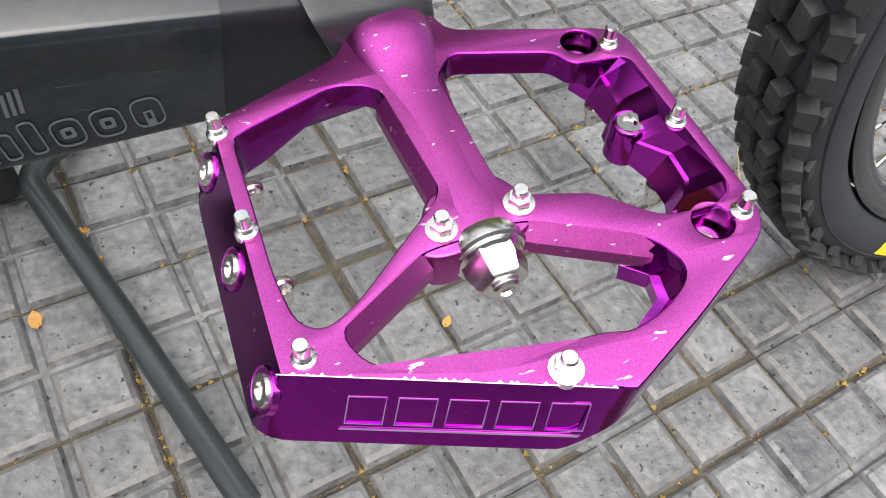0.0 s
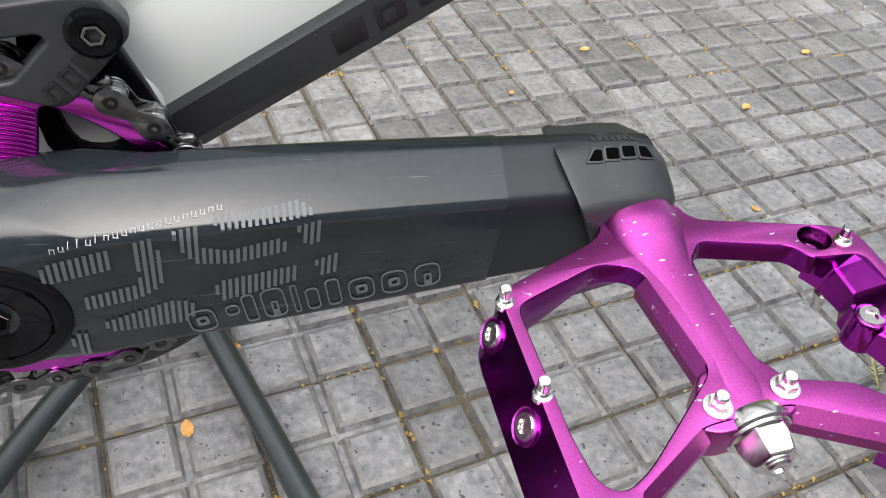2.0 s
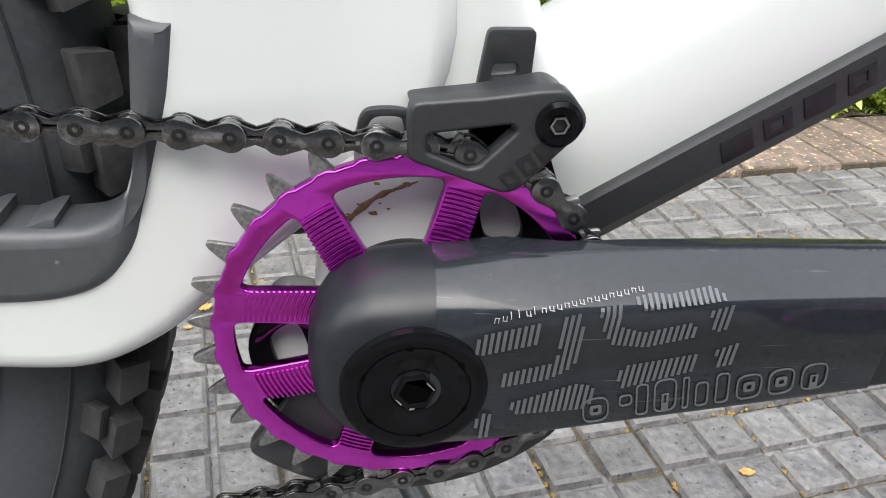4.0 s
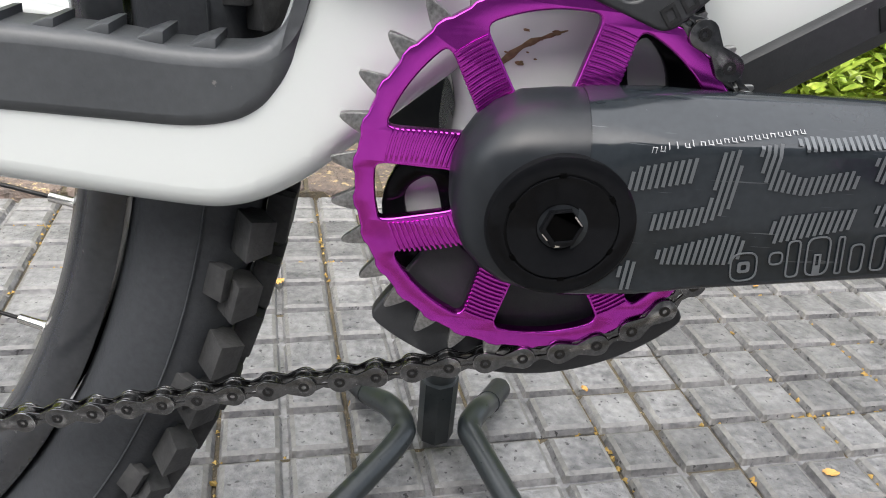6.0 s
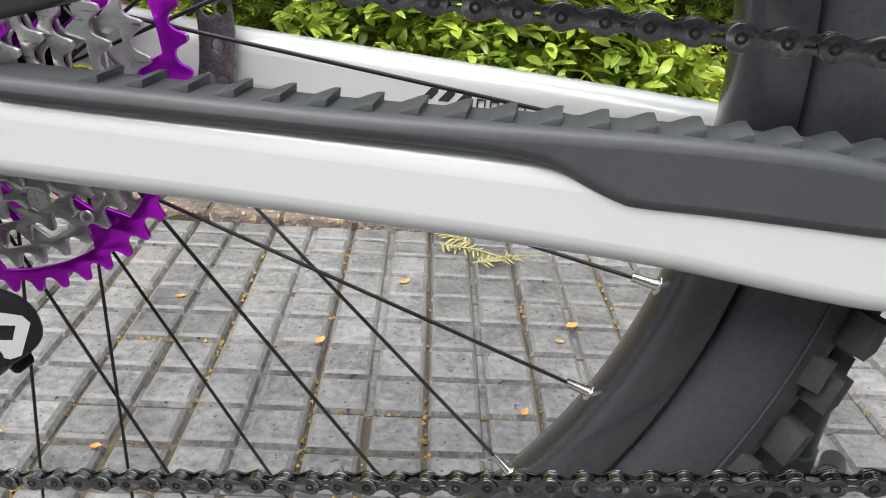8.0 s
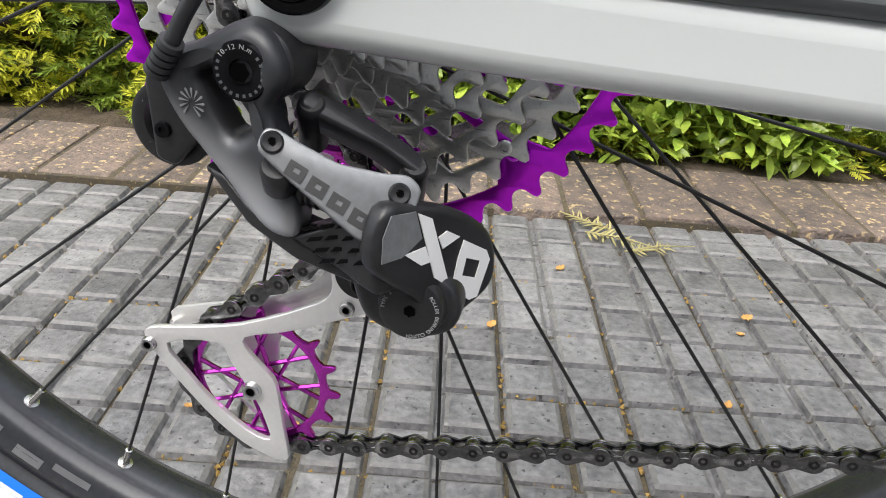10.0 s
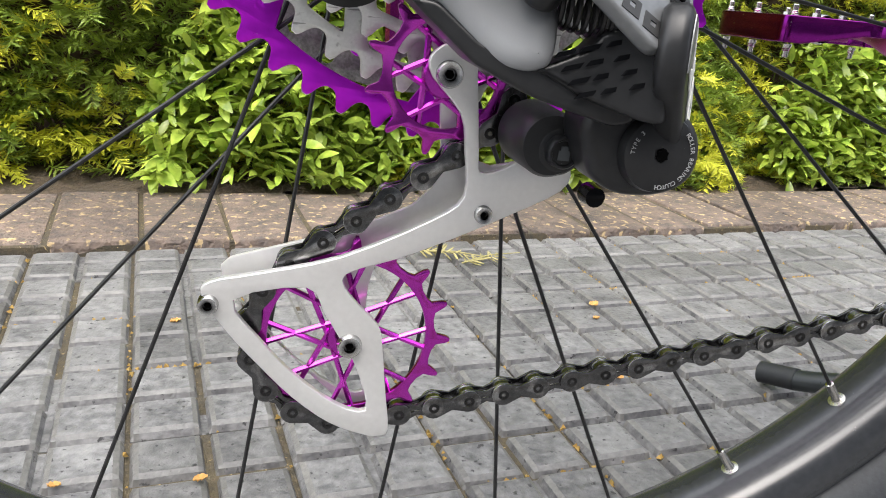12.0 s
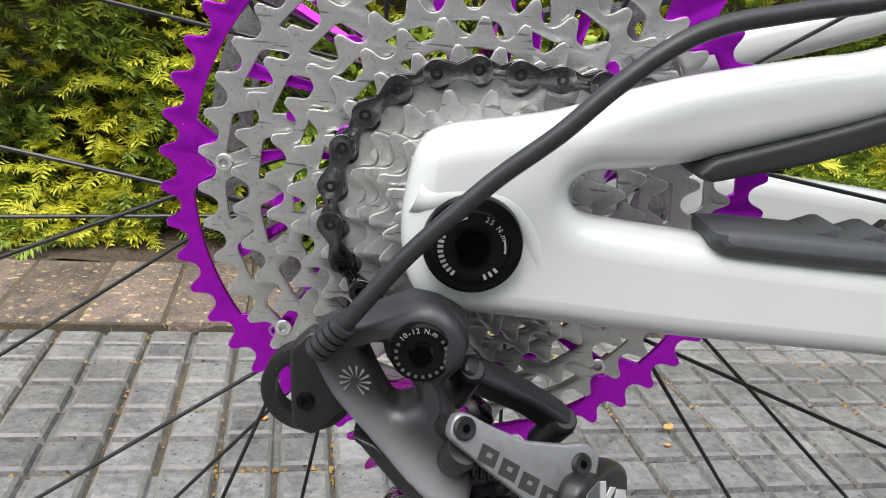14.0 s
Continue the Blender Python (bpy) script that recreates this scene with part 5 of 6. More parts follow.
    washer_mesh = to_mesh(washer, "washer")
    for k in spokes:
        a = first - 11.25 * k
        right = k % 2 == 1
        lead = -1 if (k // 2) % 2 == 0 else 1
        fy, fr = (-0.0060, 0.0275) if right else (0.0340, 0.0275)
        p = Vector((0.3012 * math.cos(radians(a)), 0.0, 0.3012 * math.sin(radians(a))))
        fa = a + lead * 68
        q = Vector((fr * math.cos(radians(fa)), fy, fr * math.sin(radians(fa))))
        d = q - p
        rot = d.to_track_quat("Z", "Y").to_matrix().to_4x4()
        part("spoke", wire, SPOKE, rim, m=Matrix.Translation(p) @ rot @ Matrix.Diagonal((1, 1, d.length, 1)))
        part("nipple", nip_mesh, STEEL, rim, m=Matrix.Translation(p) @ rot)
        inward = (-p).to_track_quat("Z", "Y").to_matrix().to_4x4()
        part("washer", washer_mesh, STEEL, rim, m=Matrix.Translation(p) @ inward)
    part(which + "_hub", spin([(0.010, 0.060), (0.016, 0.060), (0.016, 0.012), (0.031, 0.0080), (0.031, 0.0040), (0.018, -0.006), (0.016, -0.012), (0.019, -0.028), (0.031, -0.0325), (0.031, -0.0360), (0.020, -0.042), (0.012, -0.062)], 48), BLACK_ANO, bike, "black hub shell", m=M)
    return tyre, rim


rear_tyre, rear_rim = build_wheel(AX[0], AX[1], 0.0, 0, range(32), 348.6, "rear", True)
front_tyre, front_rim = build_wheel(0.788, 0.3745, -0.0156, 0, range(0, 32), 6.0, "front", True, UNLEAN)


# rim and tyre graphics as plain blocks
for a0, a1, r0, r1 in ((216, 219, .3065, .3105), (219.4, 220.2, .3065, .3150), (220.6, 224, .3115, .3150), (224.6, 227, .3070, .3110), (227.4, 228.2, .307, .3155), (229, 233, .3110, .3150), (233.5, 236, .3075, .3110), (238, 241, .3100, .3150), (212, 215.4, .309, .315), (242, 246, .3075, .3110)):
    me = bpy.data.meshes.new("print")
    bm = bmesh.new()
    n = 6
    ya = lambda r: -(0.0170 + (r - 0.308) * 0.45)
    lo = [bm.verts.new((r0 * math.cos(radians(a0 + (a1 - a0) * k / n)), ya(r0) - 0.0004, r0 * math.sin(radians(a0 + (a1 - a0) * k / n)))) for k in range(n + 1)]
    hi = [bm.verts.new((r1 * math.cos(radians(a0 + (a1 - a0) * k / n)), ya(r1) - 0.0004, r1 * math.sin(radians(a0 + (a1 - a0) * k / n)))) for k in range(n + 1)]
    for k in range(n):
        bm.faces.new((lo[k], lo[k + 1], hi[k + 1], hi[k]))
    part("rim_mark", bm, RIM_PRINT, rear_rim)


def tyre_print(owner, r0, r1, a0, a1, material):
    bm = bmesh.new()
    n = max(2, int(abs(a1 - a0) / 1.5))
    ys = table([(0.317, -0.0145), (0.320, -0.0195), (0.327, -0.0245), (0.337, -0.0285), (0.348, -0.0298), (0.357, -0.0275)])
    rows = []
    for j in range(4):
        r = r0 + (r1 - r0) * j / 3
        rows.append([bm.verts.new((r * math.cos(radians(a0 + (a1 - a0) * k / n)), ys(r) - 0.0005, r * math.sin(radians(a0 + (a1 - a0) * k / n)))) for k in range(n + 1)])
    for a, b in zip(rows, rows[1:]):
        for k in range(n):
            bm.faces.new((a[k], a[k + 1], b[k + 1], b[k]))
    part("tyre_print", bm, material, owner)


tyre_print(front_tyre, 0.3275, 0.3485, 243.5, 262, YELLOW)
tyre_print(rear_tyre, 0.3262, 0.348, 222, 252, BLUE)
for k in range(5):
    tyre_print(rear_tyre, 0.331, 0.343, 226 + 4.3 * k, 228.4 + 4.3 * k, DECAL_WHITE)
tyre_print(rear_tyre, 0.3265, 0.348, 210, 221, YELLOW)

# brake rotor on the far side
rot_out = arc((0, 0), 0.1000, 0, 360, 72)[:-1]
rot_holes = [arc((0, 0), 0.083, 0, 360, 60)[:-1]]
for k in range(36):
    a = 10 * k
    for r in ((0.0885, 0.0950) if k % 2 else (0.0915,)):
        rot_holes.append(arc((r * math.cos(radians(a)), r * math.sin(radians(a))), 0.0031, 0, 360, 8)[:-1])
rotor = part("brake_rotor", plate([rot_out] + rot_holes, 0.0010, 0.0002, 1, pose(0, 0, 0, 90, 0, 0)), WORN_ALU, bike, "drilled dark steel brake rotor", m=pose(AX[0], 0.0480, AX[1]))
for k in range(6):
    part("rotor_arm", tube([(0.022 * math.cos(radians(60 * k)), 0, 0.022 * math.sin(radians(60 * k))), (0.085 * math.cos(radians(60 * k + 26)), 0, 0.085 * math.sin(radians(60 * k + 26)))], 0.0035, 6), PURPLE_CUT, rotor)

# ---- cassette ----
COGS = (10, 12, 14, 16, 18, 21, 24, 28, 32, 38, 44, 51)


LARGEST = COGS[-1]


def cog_outline(teeth, phase):
    rp = 0.0127 / (2 * math.sin(math.pi / teeth))
    out = []
    s = 360.0 / teeth
    for k in range(teeth):
        a = phase + s * k
        for f, r in ((-0.50, rp - 0.0040), (-0.42, rp - 0.0039), (-0.35, rp - 0.0035), (-0.28, rp - 0.0027), (-0.22, rp - 0.0013), (-0.15, rp + 0.0008), (-0.08, rp + 0.0021), (0.06, rp + 0.0022), (0.14, rp + 0.0008), (0.21, rp - 0.0013), (0.28, rp - 0.0027), (0.35, rp - 0.0035), (0.42, rp - 0.0039)):
            out.append((r * math.cos(radians(a + s * f)), r * math.sin(radians(a + s * f))))
    return out, rp


cassette = part("cassette", spin([(0.010, 0.069), (0.0165, 0.069), (0.0175, 0.066), (0.0175, 0.006), (0.012, 0.004)], 40), BLACK_ANO, bike, "worn silver twelve-speed cassette with a purple largest sprocket", m=pose(AX[0] + 0.0047, -0.006, AX[1] - 0.0026))
rng = random.Random(11)
for i, t in enumerate(COGS):
    y = -0.0500 + 0.00385 * i
    line, rp = cog_outline(t, 17.0 * i)
    cuts = []
    if t >= 12:
        prev = 0.0127 * COGS[i - 1] / (2 * math.pi)
        if t == LARGEST:
            inner_r = []
            for k in range(96):
                a = 360 * k / 96
                lob = (k % 12) in (0, 1, 11)
                inner_r.append(((0.0940 if not lob else 0.0830) * math.cos(radians(a)), (0.0940 if not lob else 0.0830) * math.sin(radians(a))))
            cuts.append(inner_r)
        else:
            r_in = max(0.0145, prev - 0.0050)
            cuts.append(arc((0, 0), r_in, 0, 360, 48)[:-1])
            m = max(6, t // 2)
            ra, rb = r_in + 0.0020, rp - 0.0070
            if rb - ra > 0.0024:
                for k in range(m):
                    a = 360.0 * k / m + 9 * i
                    w = 360.0 / m * 0.31
                    cuts.append(fillet([(r * math.cos(radians(a + d)), r * math.sin(radians(a + d))) for r, d in ((ra, -w - 2.0), (ra, w - 2.0), (rb, w + 1.5), (rb, -w + 1.5))], 0.0016, 2))
    else:
        cuts.append(arc((0, 0), 0.0115, 0, 360, 24)[:-1])
    cog = part("sprocket", plate([line] + cuts, 0.0010, 0.00045, 1, sideways(y)), PURPLE_COG if t == LARGEST else COG_STEEL, cassette, "purple anodised largest sprocket" if t == LARGEST else "worn steel sprocket")
    if t in COGS[-2:]:
        stud = to_mesh(spin([(0, 0.0011), (0.0011, 0.0011), (0.0014, 0.0022), (0.0027, 0.0020), (0.0030, 0.0010)], 14), "rivet")
        for k in range(8):
            a = 45 * k
            r = 0.0865 if t == LARGEST else 0.0822
            part("rivet", stud, PURPLE_COG if t == LARGEST else COG_STEEL, cog, m=pose(r * math.cos(radians(a)), y, r * math.sin(radians(a))))
# purple carrier arms between the steel sprockets
for y, r0, r1, n in ((-0.0096, 0.030, 0.0860, 16), (-0.0170, 0.028, 0.0650, 13), (-0.0250, 0.022, 0.0480, 8)):
    for k in range(n):
        a = 360.0 / n * k + 11
        w = 0.11 * 360.0 / n
        part("carrier_arm", plate([fillet([(r * math.cos(radians(a + d)), r * math.sin(radians(a + d))) for r, d in ((r0, -w), (r0, w), ((r0 + r1) / 2, w * 0.55 + 5), (r1, w * 0.9 + 12), (r1, -w * 0.6 + 12), ((r0 + r1) / 2, -w * 0.55 + 5))], 0.003)], 0.0011, 0.0003, 1, sideways(y)), PURPLE_COG, cassette, "purple anodised carrier arm")

# ---- derailleur pulleys and cage ----
PUL_L, PUL_U = (-0.4752, 0.2028), (-0.4535, 0.2915)
PUL_Y = -0.0375


def build_pulley(c, teeth, name):
    rp = 0.0127 / (2 * math.sin(math.pi / teeth))
    line = []
    s = 360.0 / teeth
    for k in range(teeth):
        for f, r in ((-0.36, rp - 0.0030), (-0.16, rp - 0.0020), (-0.09, rp + 0.0012), (-0.035, rp + 0.0026), (0.035, rp + 0.0026), (0.09, rp + 0.0012), (0.16, rp - 0.0020), (0.36, rp - 0.0030)):
            line.append((r * math.cos(radians(s * (k + f))), r * math.sin(radians(s * (k + f)))))
    wheel = part(name, plate([line, arc((0, 0), rp - 0.0060, 0, 360, 48)[:-1]], 0.0011, 0.0003, 1, pose(0, 0, 0, 90, 0, 0)), PURPLE_CUT, bike, "purple anodised jockey wheel with crossing spokes", m=pose(c[0], PUL_Y, c[1]))
    hub_r = 0.0062
    n = 8 if teeth > 12 else 6
    for k in range(n):
        for d in (-1, 1):
            a = 360 / n * k
            p0 = Vector((hub_r * math.cos(radians(a + d * 60)), 0, hub_r * math.sin(radians(a + d * 60))))
            p1 = Vector(((rp - 0.0046) * math.cos(radians(a - d * 8)), 0, (rp - 0.0046) * math.sin(radians(a - d * 8))))
            part("wheel_spoke", tube([p0, p1], 0.0010, 6), PURPLE_CUT, wheel)
    part("wheel_hub", spin([(0.0035, 0.0026), (0.0066, 0.0026), (0.0072, 0.0018), (0.0072, -0.0018), (0.0066, -0.0026), (0.0035, -0.0026)], 28), PURPLE_CUT, wheel)
    return wheel


build_pulley(PUL_L, 16, "lower_pulley")
build_pulley(PUL_U, 11, "upper_pulley")
cage_line = flow([(-0.5245, 0.2165), (-0.5220, 0.2215), (-0.5080, 0.2250), (-0.4830, 0.2320), (-0.4560, 0.2460), (-0.4465, 0.2545), (-0.4480, 0.2680), (-0.4510, 0.2800), (-0.4610, 0.2900), (-0.4625, 0.2960), (-0.4570, 0.3005), (-0.4495, 0.2985), (-0.4470, 0.2880),
                  (-0.4440, 0.2700), (-0.4425, 0.2628), (-0.4360, 0.2640), (-0.4285, 0.2685), (-0.4200, 0.2690), (-0.4130, 0.2660), (-0.4150, 0.2590), (-0.4300, 0.2500), (-0.4480, 0.2405), (-0.4650, 0.2325),
                  (-0.4810, 0.2262), (-0.4790, 0.2190), (-0.4690, 0.2090), (-0.4665, 0.2000), (-0.4640, 0.1850), (-0.4615, 0.1700), (-0.4650, 0.1675), (-0.4700, 0.1680), (-0.4820, 0.1725), (-0.4950, 0.1820), (-0.5060, 0.1930), (-0.5160, 0.2040)], 3, True)
cage_gap = flow([(-0.5150, 0.2155), (-0.4930, 0.2210), (-0.4870, 0.2130), (-0.4815, 0.2045), (-0.4760, 0.1960), (-0.4725, 0.1880), (-0.4700, 0.1775), (-0.4800, 0.1795), (-0.4950, 0.1905), (-0.5060, 0.2020)], 3, True)
cage = part("derailleur_cage", plate([cage_line, cage_gap], 0.0014, 0.0004, 2, sideways(-0.0440) @ pose(0.0025, 0.0012, 0)), SILVER_CAGE, bike, "bead-blasted silver derailleur cage")
part("inner_cage_plate", plate([flow([(-0.5200, 0.2220), (-0.5050, 0.2290), (-0.4790, 0.2380), (-0.4540, 0.2540), (-0.4560, 0.2900), (-0.4480, 0.2960), (-0.4420, 0.2640), (-0.4230, 0.2650), (-0.4300, 0.2530), (-0.4650, 0.2350), (-0.4720, 0.2080), (-0.4640, 0.1720), (-0.4800, 0.1760), (-0.5100, 0.2060)], 3, True), cage_gap], 0.0010, 0.0003, 1, sideways(-0.0315) @ pose(0.0025, 0.0012, 0)), SILVER_CAGE, cage)
cage_bolt = to_mesh(spin([(0, 0.0004), (0.0017, 0.0004), (0.0019, 0.0020), (0.0036, 0.0022), (0.0041, 0.0012), (0.0042, -0.002)], 24), "cage_bolt")
for (x, z), sc in ((PUL_L, 1.0), ((-0.4540, 0.2927), 1.0), ((-0.4372, 0.2506), 0.72), ((-0.5200, 0.2152), 0.78)):
    part("cage_bolt", cage_bolt, CHAIN_DARK, cage, m=pose(x, -0.0455, z) @ Matrix.Diagonal((sc, 1, sc, 1)))
    part("bolt_socket", plate([[(0.0014 * sc * math.cos(radians(60 * k)), 0.0014 * sc * math.sin(radians(60 * k))) for k in range(6)]], 0.0003, 0, 0, pose(x, -0.0462, z, 90, 0, 0)), HOLE_SHADE, cage)
    part("cage_spacer", tube([(x, -0.0435, z), (x, -0.0320, z)], 0.0022 * sc, 10), STEEL, cage)

# ---- chain ----
BELT = [((AX[0] + 0.0047, AX[1] - 0.0026), 0.0440, -1, -0.0375), ((BB[0], BB[1]), 0.0607, -1, -0.0520), (PUL_L, 0.0326, -1, PUL_Y), (PUL_U, 0.0226, 1, PUL_Y)]
path = []
ends = []
for (c, r, s, y), (d, q, t, w) in zip(BELT, BELT[1:] + BELT[:1]):
    D = math.hypot(d[0] - c[0], d[1] - c[1])
    th = math.atan2(d[1] - c[1], d[0] - c[0]) - math.asin((t * q - s * r) / D)
    nx, nz = math.sin(th), -math.cos(th)
    ends.append(((c[0] + s * r * nx, y, c[1] + s * r * nz), (d[0] + t * q * nx, w, d[1] + t * q * nz)))
for i, (c, r, s, y) in enumerate(BELT):
    a, b = ends[i - 1][1], ends[i][0]
    a0, a1 = math.atan2(a[2] - c[1], a[0] - c[0]), math.atan2(b[2] - c[1], b[0] - c[0])
    while s > 0 and a1 < a0:
        a1 += 2 * math.pi
    while s < 0 and a1 > a0:
        a1 -= 2 * math.pi
    path += [Vector((c[0] + r * math.cos(a0 + (a1 - a0) * k / 60), y, c[1] + r * math.sin(a0 + (a1 - a0) * k / 60))) for k in range(61)]
    p, q = Vector(ends[i][0]), Vector(ends[i][1])
    sag = 0.0022 if i == 1 else 0.0
    path += [p.lerp(q, k / 60) - Vector((0, 0, sag * math.sin(math.pi * k / 60))) for k in range(1, 60)]
dist = [0.0]
for a, b in zip(path, path[1:] + path[:1]):
    dist.append(dist[-1] + (b - a).length)
COUNT = 2 * round(dist[-1] / 0.0127 / 2)
closed = path + path[:1]
loop = []
for k in range(COUNT):
    d = (dist[-1] * k / COUNT + 0.0040) % dist[-1]
    i = int(np.searchsorted(dist, d, side="right")) - 1
    loop.append(closed[i].lerp(closed[i + 1], (d - dist[i]) / max(dist[i + 1] - dist[i], 1e-9)))
P12 = 0.0127


def link_plate(h, waist):
    half = arc((0, 0), h, 62, 298, 12)
    right = arc((P12, 0), h, -118, 118, 12)
    return half + [(P12 * 0.5, -waist)] + right + [(P12 * 0.5, waist)]


def ring_shape(r0, r1, y0, y1, x):
    b = spin([(r0, y0), (r1, y0), (r1, y1), (r0, y1), (r0, y0)], 14)
    bmesh.ops.transform(b, matrix=Matrix.Translation((x, 0, 0)), verts=b.verts)
    return b


def link_mesh(name, pieces):
    """Joins (mesh or bmesh, material index) pieces into one mesh with two materials."""
    b = bmesh.new()
    for piece, idx in pieces:
        me = piece
        if isinstance(piece, bmesh.types.BMesh):
            me = bpy.data.meshes.new("piece")
            bmesh.ops.recalc_face_normals(piece, faces=piece.faces)
            piece.to_mesh(me)
            piece.free()
        n = len(b.faces)
        b.from_mesh(me)
        b.faces.ensure_lookup_table()
        for f in b.faces[n:]:
            f.material_index = idx
        bpy.data.meshes.remove(me)
    me = bpy.data.meshes.new(name)
    b.to_mesh(me)
    b.free()
    me.materials.append(CHAIN_DARK)
    me.materials.append(CHAIN_PIN)
    me.materials.append(CHAIN_END)
    return smooth_mesh(me)


outer_mesh = link_mesh("outer_link", [(plate([link_plate(0.0042, 0.0021)], 0.00050, 0.00022, 1, sideways(s * 0.00270)), 0) for s in (-1, 1)] +
                       [(ring_shape(0.0008, 0.0019, -0.0034, 0.0034, x), 2) for x in (0, P12)] + [(ring_shape(0.0022, 0.0026, -0.0035, -0.0026, x), 1) for x in (0, P12)])
slotted = [link_plate(0.0041, 0.0020), [(0.0044, -0.0006), (0.0083, -0.0006), (0.0083, 0.0006), (0.0044, 0.0006)]]
inner_mesh = link_mesh("inner_link", [(plate(slotted, 0.00045, 0.0002, 1, sideways(s * 0.00160)), 0) for s in (-1, 1)] +
                       [(ring_shape(0.0016, 0.0039, -0.0013, 0.0013, x), 1) for x in (0, P12)])
chain = None
for k in range(COUNT):
    p, q = loop[k], loop[(k + 1) % COUNT]
    d = (q - p).normalized()
    yv = (Vector((0, 1, 0)) - d * d.y).normalized()
    zv = d.cross(yv)
    m = Matrix((d, yv, zv)).transposed().to_4x4()
    m.translation = p
    if chain is None:
        first = inner_mesh.copy()
        first.transform(m)
        chain = part("chain", first, CHAIN_DARK, bike, "oily dark grey roller chain with bright roller tops")
        continue
    part("outer_link" if k % 2 else "inner_link", outer_mesh if k % 2 else inner_mesh, CHAIN_DARK, chain, m=m)

# ---- rear derailleur ----


def facing(origin, along, normal):
    """A drawing plane at origin: x along, z out of it."""
    x = Vector(along).normalized()
    z = Vector(normal)
    z = (z - x * z.dot(x)).normalized()
    m = Matrix((x, z.cross(x), z)).transposed().to_4x4()
    m.translation = origin
    return m


casting = [(-0.4690, 0.3548), (-0.4625, 0.3585), (-0.4566, 0.3592), (-0.4510, 0.3562), (-0.4472, 0.3498), (-0.4472, 0.3437), (-0.4505, 0.3371), (-0.4490, 0.3302), (-0.4450, 0.3231), (-0.4405, 0.3160), (-0.4392, 0.3060),
           (-0.4412, 0.3005), (-0.4487, 0.2988), (-0.4564, 0.3015), (-0.4646, 0.3099), (-0.4740, 0.3187), (-0.4805, 0.3250), (-0.4863, 0.3335), (-0.4886, 0.3405), (-0.4850, 0.3468), (-0.4775, 0.3500)]
window = [(-0.4739, 0.3426), (-0.4680, 0.3444), (-0.4645, 0.3395), (-0.4585, 0.3330), (-0.4581, 0.3289), (-0.4633, 0.3262), (-0.4675, 0.3308), (-0.4718, 0.3377)]
der = part("derailleur", shear_y(plate([flow(casting, 4, True), flow(window, 4, True)], 0.0092, 0.0060, 6, pose(0, 0, 0, 90, 0, 0)),
           table([(-0.50, -0.0745), (-0.475, -0.0770), (-0.455, -0.0805), (-0.44, -0.0875)]), 0.004), DERAIL_GREY, bike, "black rear derailleur body fading to silver grey")
knob_m = pose(-0.4586, -0.0892, 0.3465)
hb = part("hanger_bolt", spin([(0, -0.001), (0.0028, -0.001), (0.0034, 0.0012), (0.0050, 0.0016), (0.0078, 0.0016), (0.0084, 0.0008), (0.0086, -0.008)], 40), BLACK_ANO, der, "black hanger bolt with printed torque", m=knob_m)
part("hex_hole", plate([[(0.0030 * math.cos(radians(60 * k)), 0.0030 * math.sin(radians(60 * k))) for k in range(6)]], 0.0002, 0, 0, sideways(-0.0020)), HOLE_SHADE, hb)
ring_words("10-12 N.m", (0, 0), -0.0018, 0.0068, 105, 10, 0.0020, hb, DECAL_PALE)
for k in range(15):
    a = 40 - 17 * k
    part("print_bar", plate([arc((0, 0), 0.0062, a - 3.4, a + 3.4, 2) + list(reversed(arc((0, 0), 0.0071, a - 3.4, a + 3.4, 2)))], 0.0001, 0, 0, sideways(-0.0017)), DECAL_GREY, hb)
part("hanger_knuckle", spin([(0, 0.004), (0.0098, 0.004), (0.0116, 0.002), (0.0120, -0.016), (0.010, -0.022), (0, -0.022)], 36), DERAIL_BLACK, der, m=pose(-0.4575, -0.0815, 0.3470))
# cable wheel and its cover
part("cable_wheel", spin([(0.0096, 0.0030), (0.0122, 0.0036), (0.0138, 0.0030), (0.0128, 0.0), (0.0138, -0.0030), (0.0122, -0.0036), (0.0096, -0.0030), (0.0096, 0.0030)], 48), DERAIL_BLACK, der, "black cable wheel", m=pose(-0.4890, -0.0705, 0.3220))
part("wheel_cover", plate([fillet([(-0.4947, 0.3370), (-0.4891, 0.3436), (-0.4842, 0.3410), (-0.4815, 0.3320), (-0.4745, 0.3212), (-0.4786, 0.3195), (-0.4857, 0.3100), (-0.4921, 0.3121)], 0.0020)], 0.0036, 0.0014, 2, sideways(-0.0755)), DERAIL_BLACK, der)
part("cover_screw", spin([(0, 0.0004), (0.0010, 0.0004), (0.0012, 0.0012), (0.0024, 0.0012), (0.0027, 0.0)], 20), BLACK_ANO, der, m=pose(-0.4888, -0.0792, 0.3218))
# sunburst mark
for k in range(11):
    a = 90 + 28 * (k - 5)
    part("sun_ray", plate([[(0.0012 * math.cos(radians(a - 14)), 0.0012 * math.sin(radians(a - 14))), (0.0042 * math.cos(radians(a - 5)), 0.0042 * math.sin(radians(a - 5))), (0.0046 * math.cos(radians(a)), 0.0046 * math.sin(radians(a))), (0.0042 * math.cos(radians(a + 5)), 0.0042 * math.sin(radians(a + 5)))]], 0.00012, 0, 0, facing((-0.4752, -0.0868, 0.3342), (1, -0.2, 0), (-0.2, -1, 0))), DERAIL_PLATE, der)
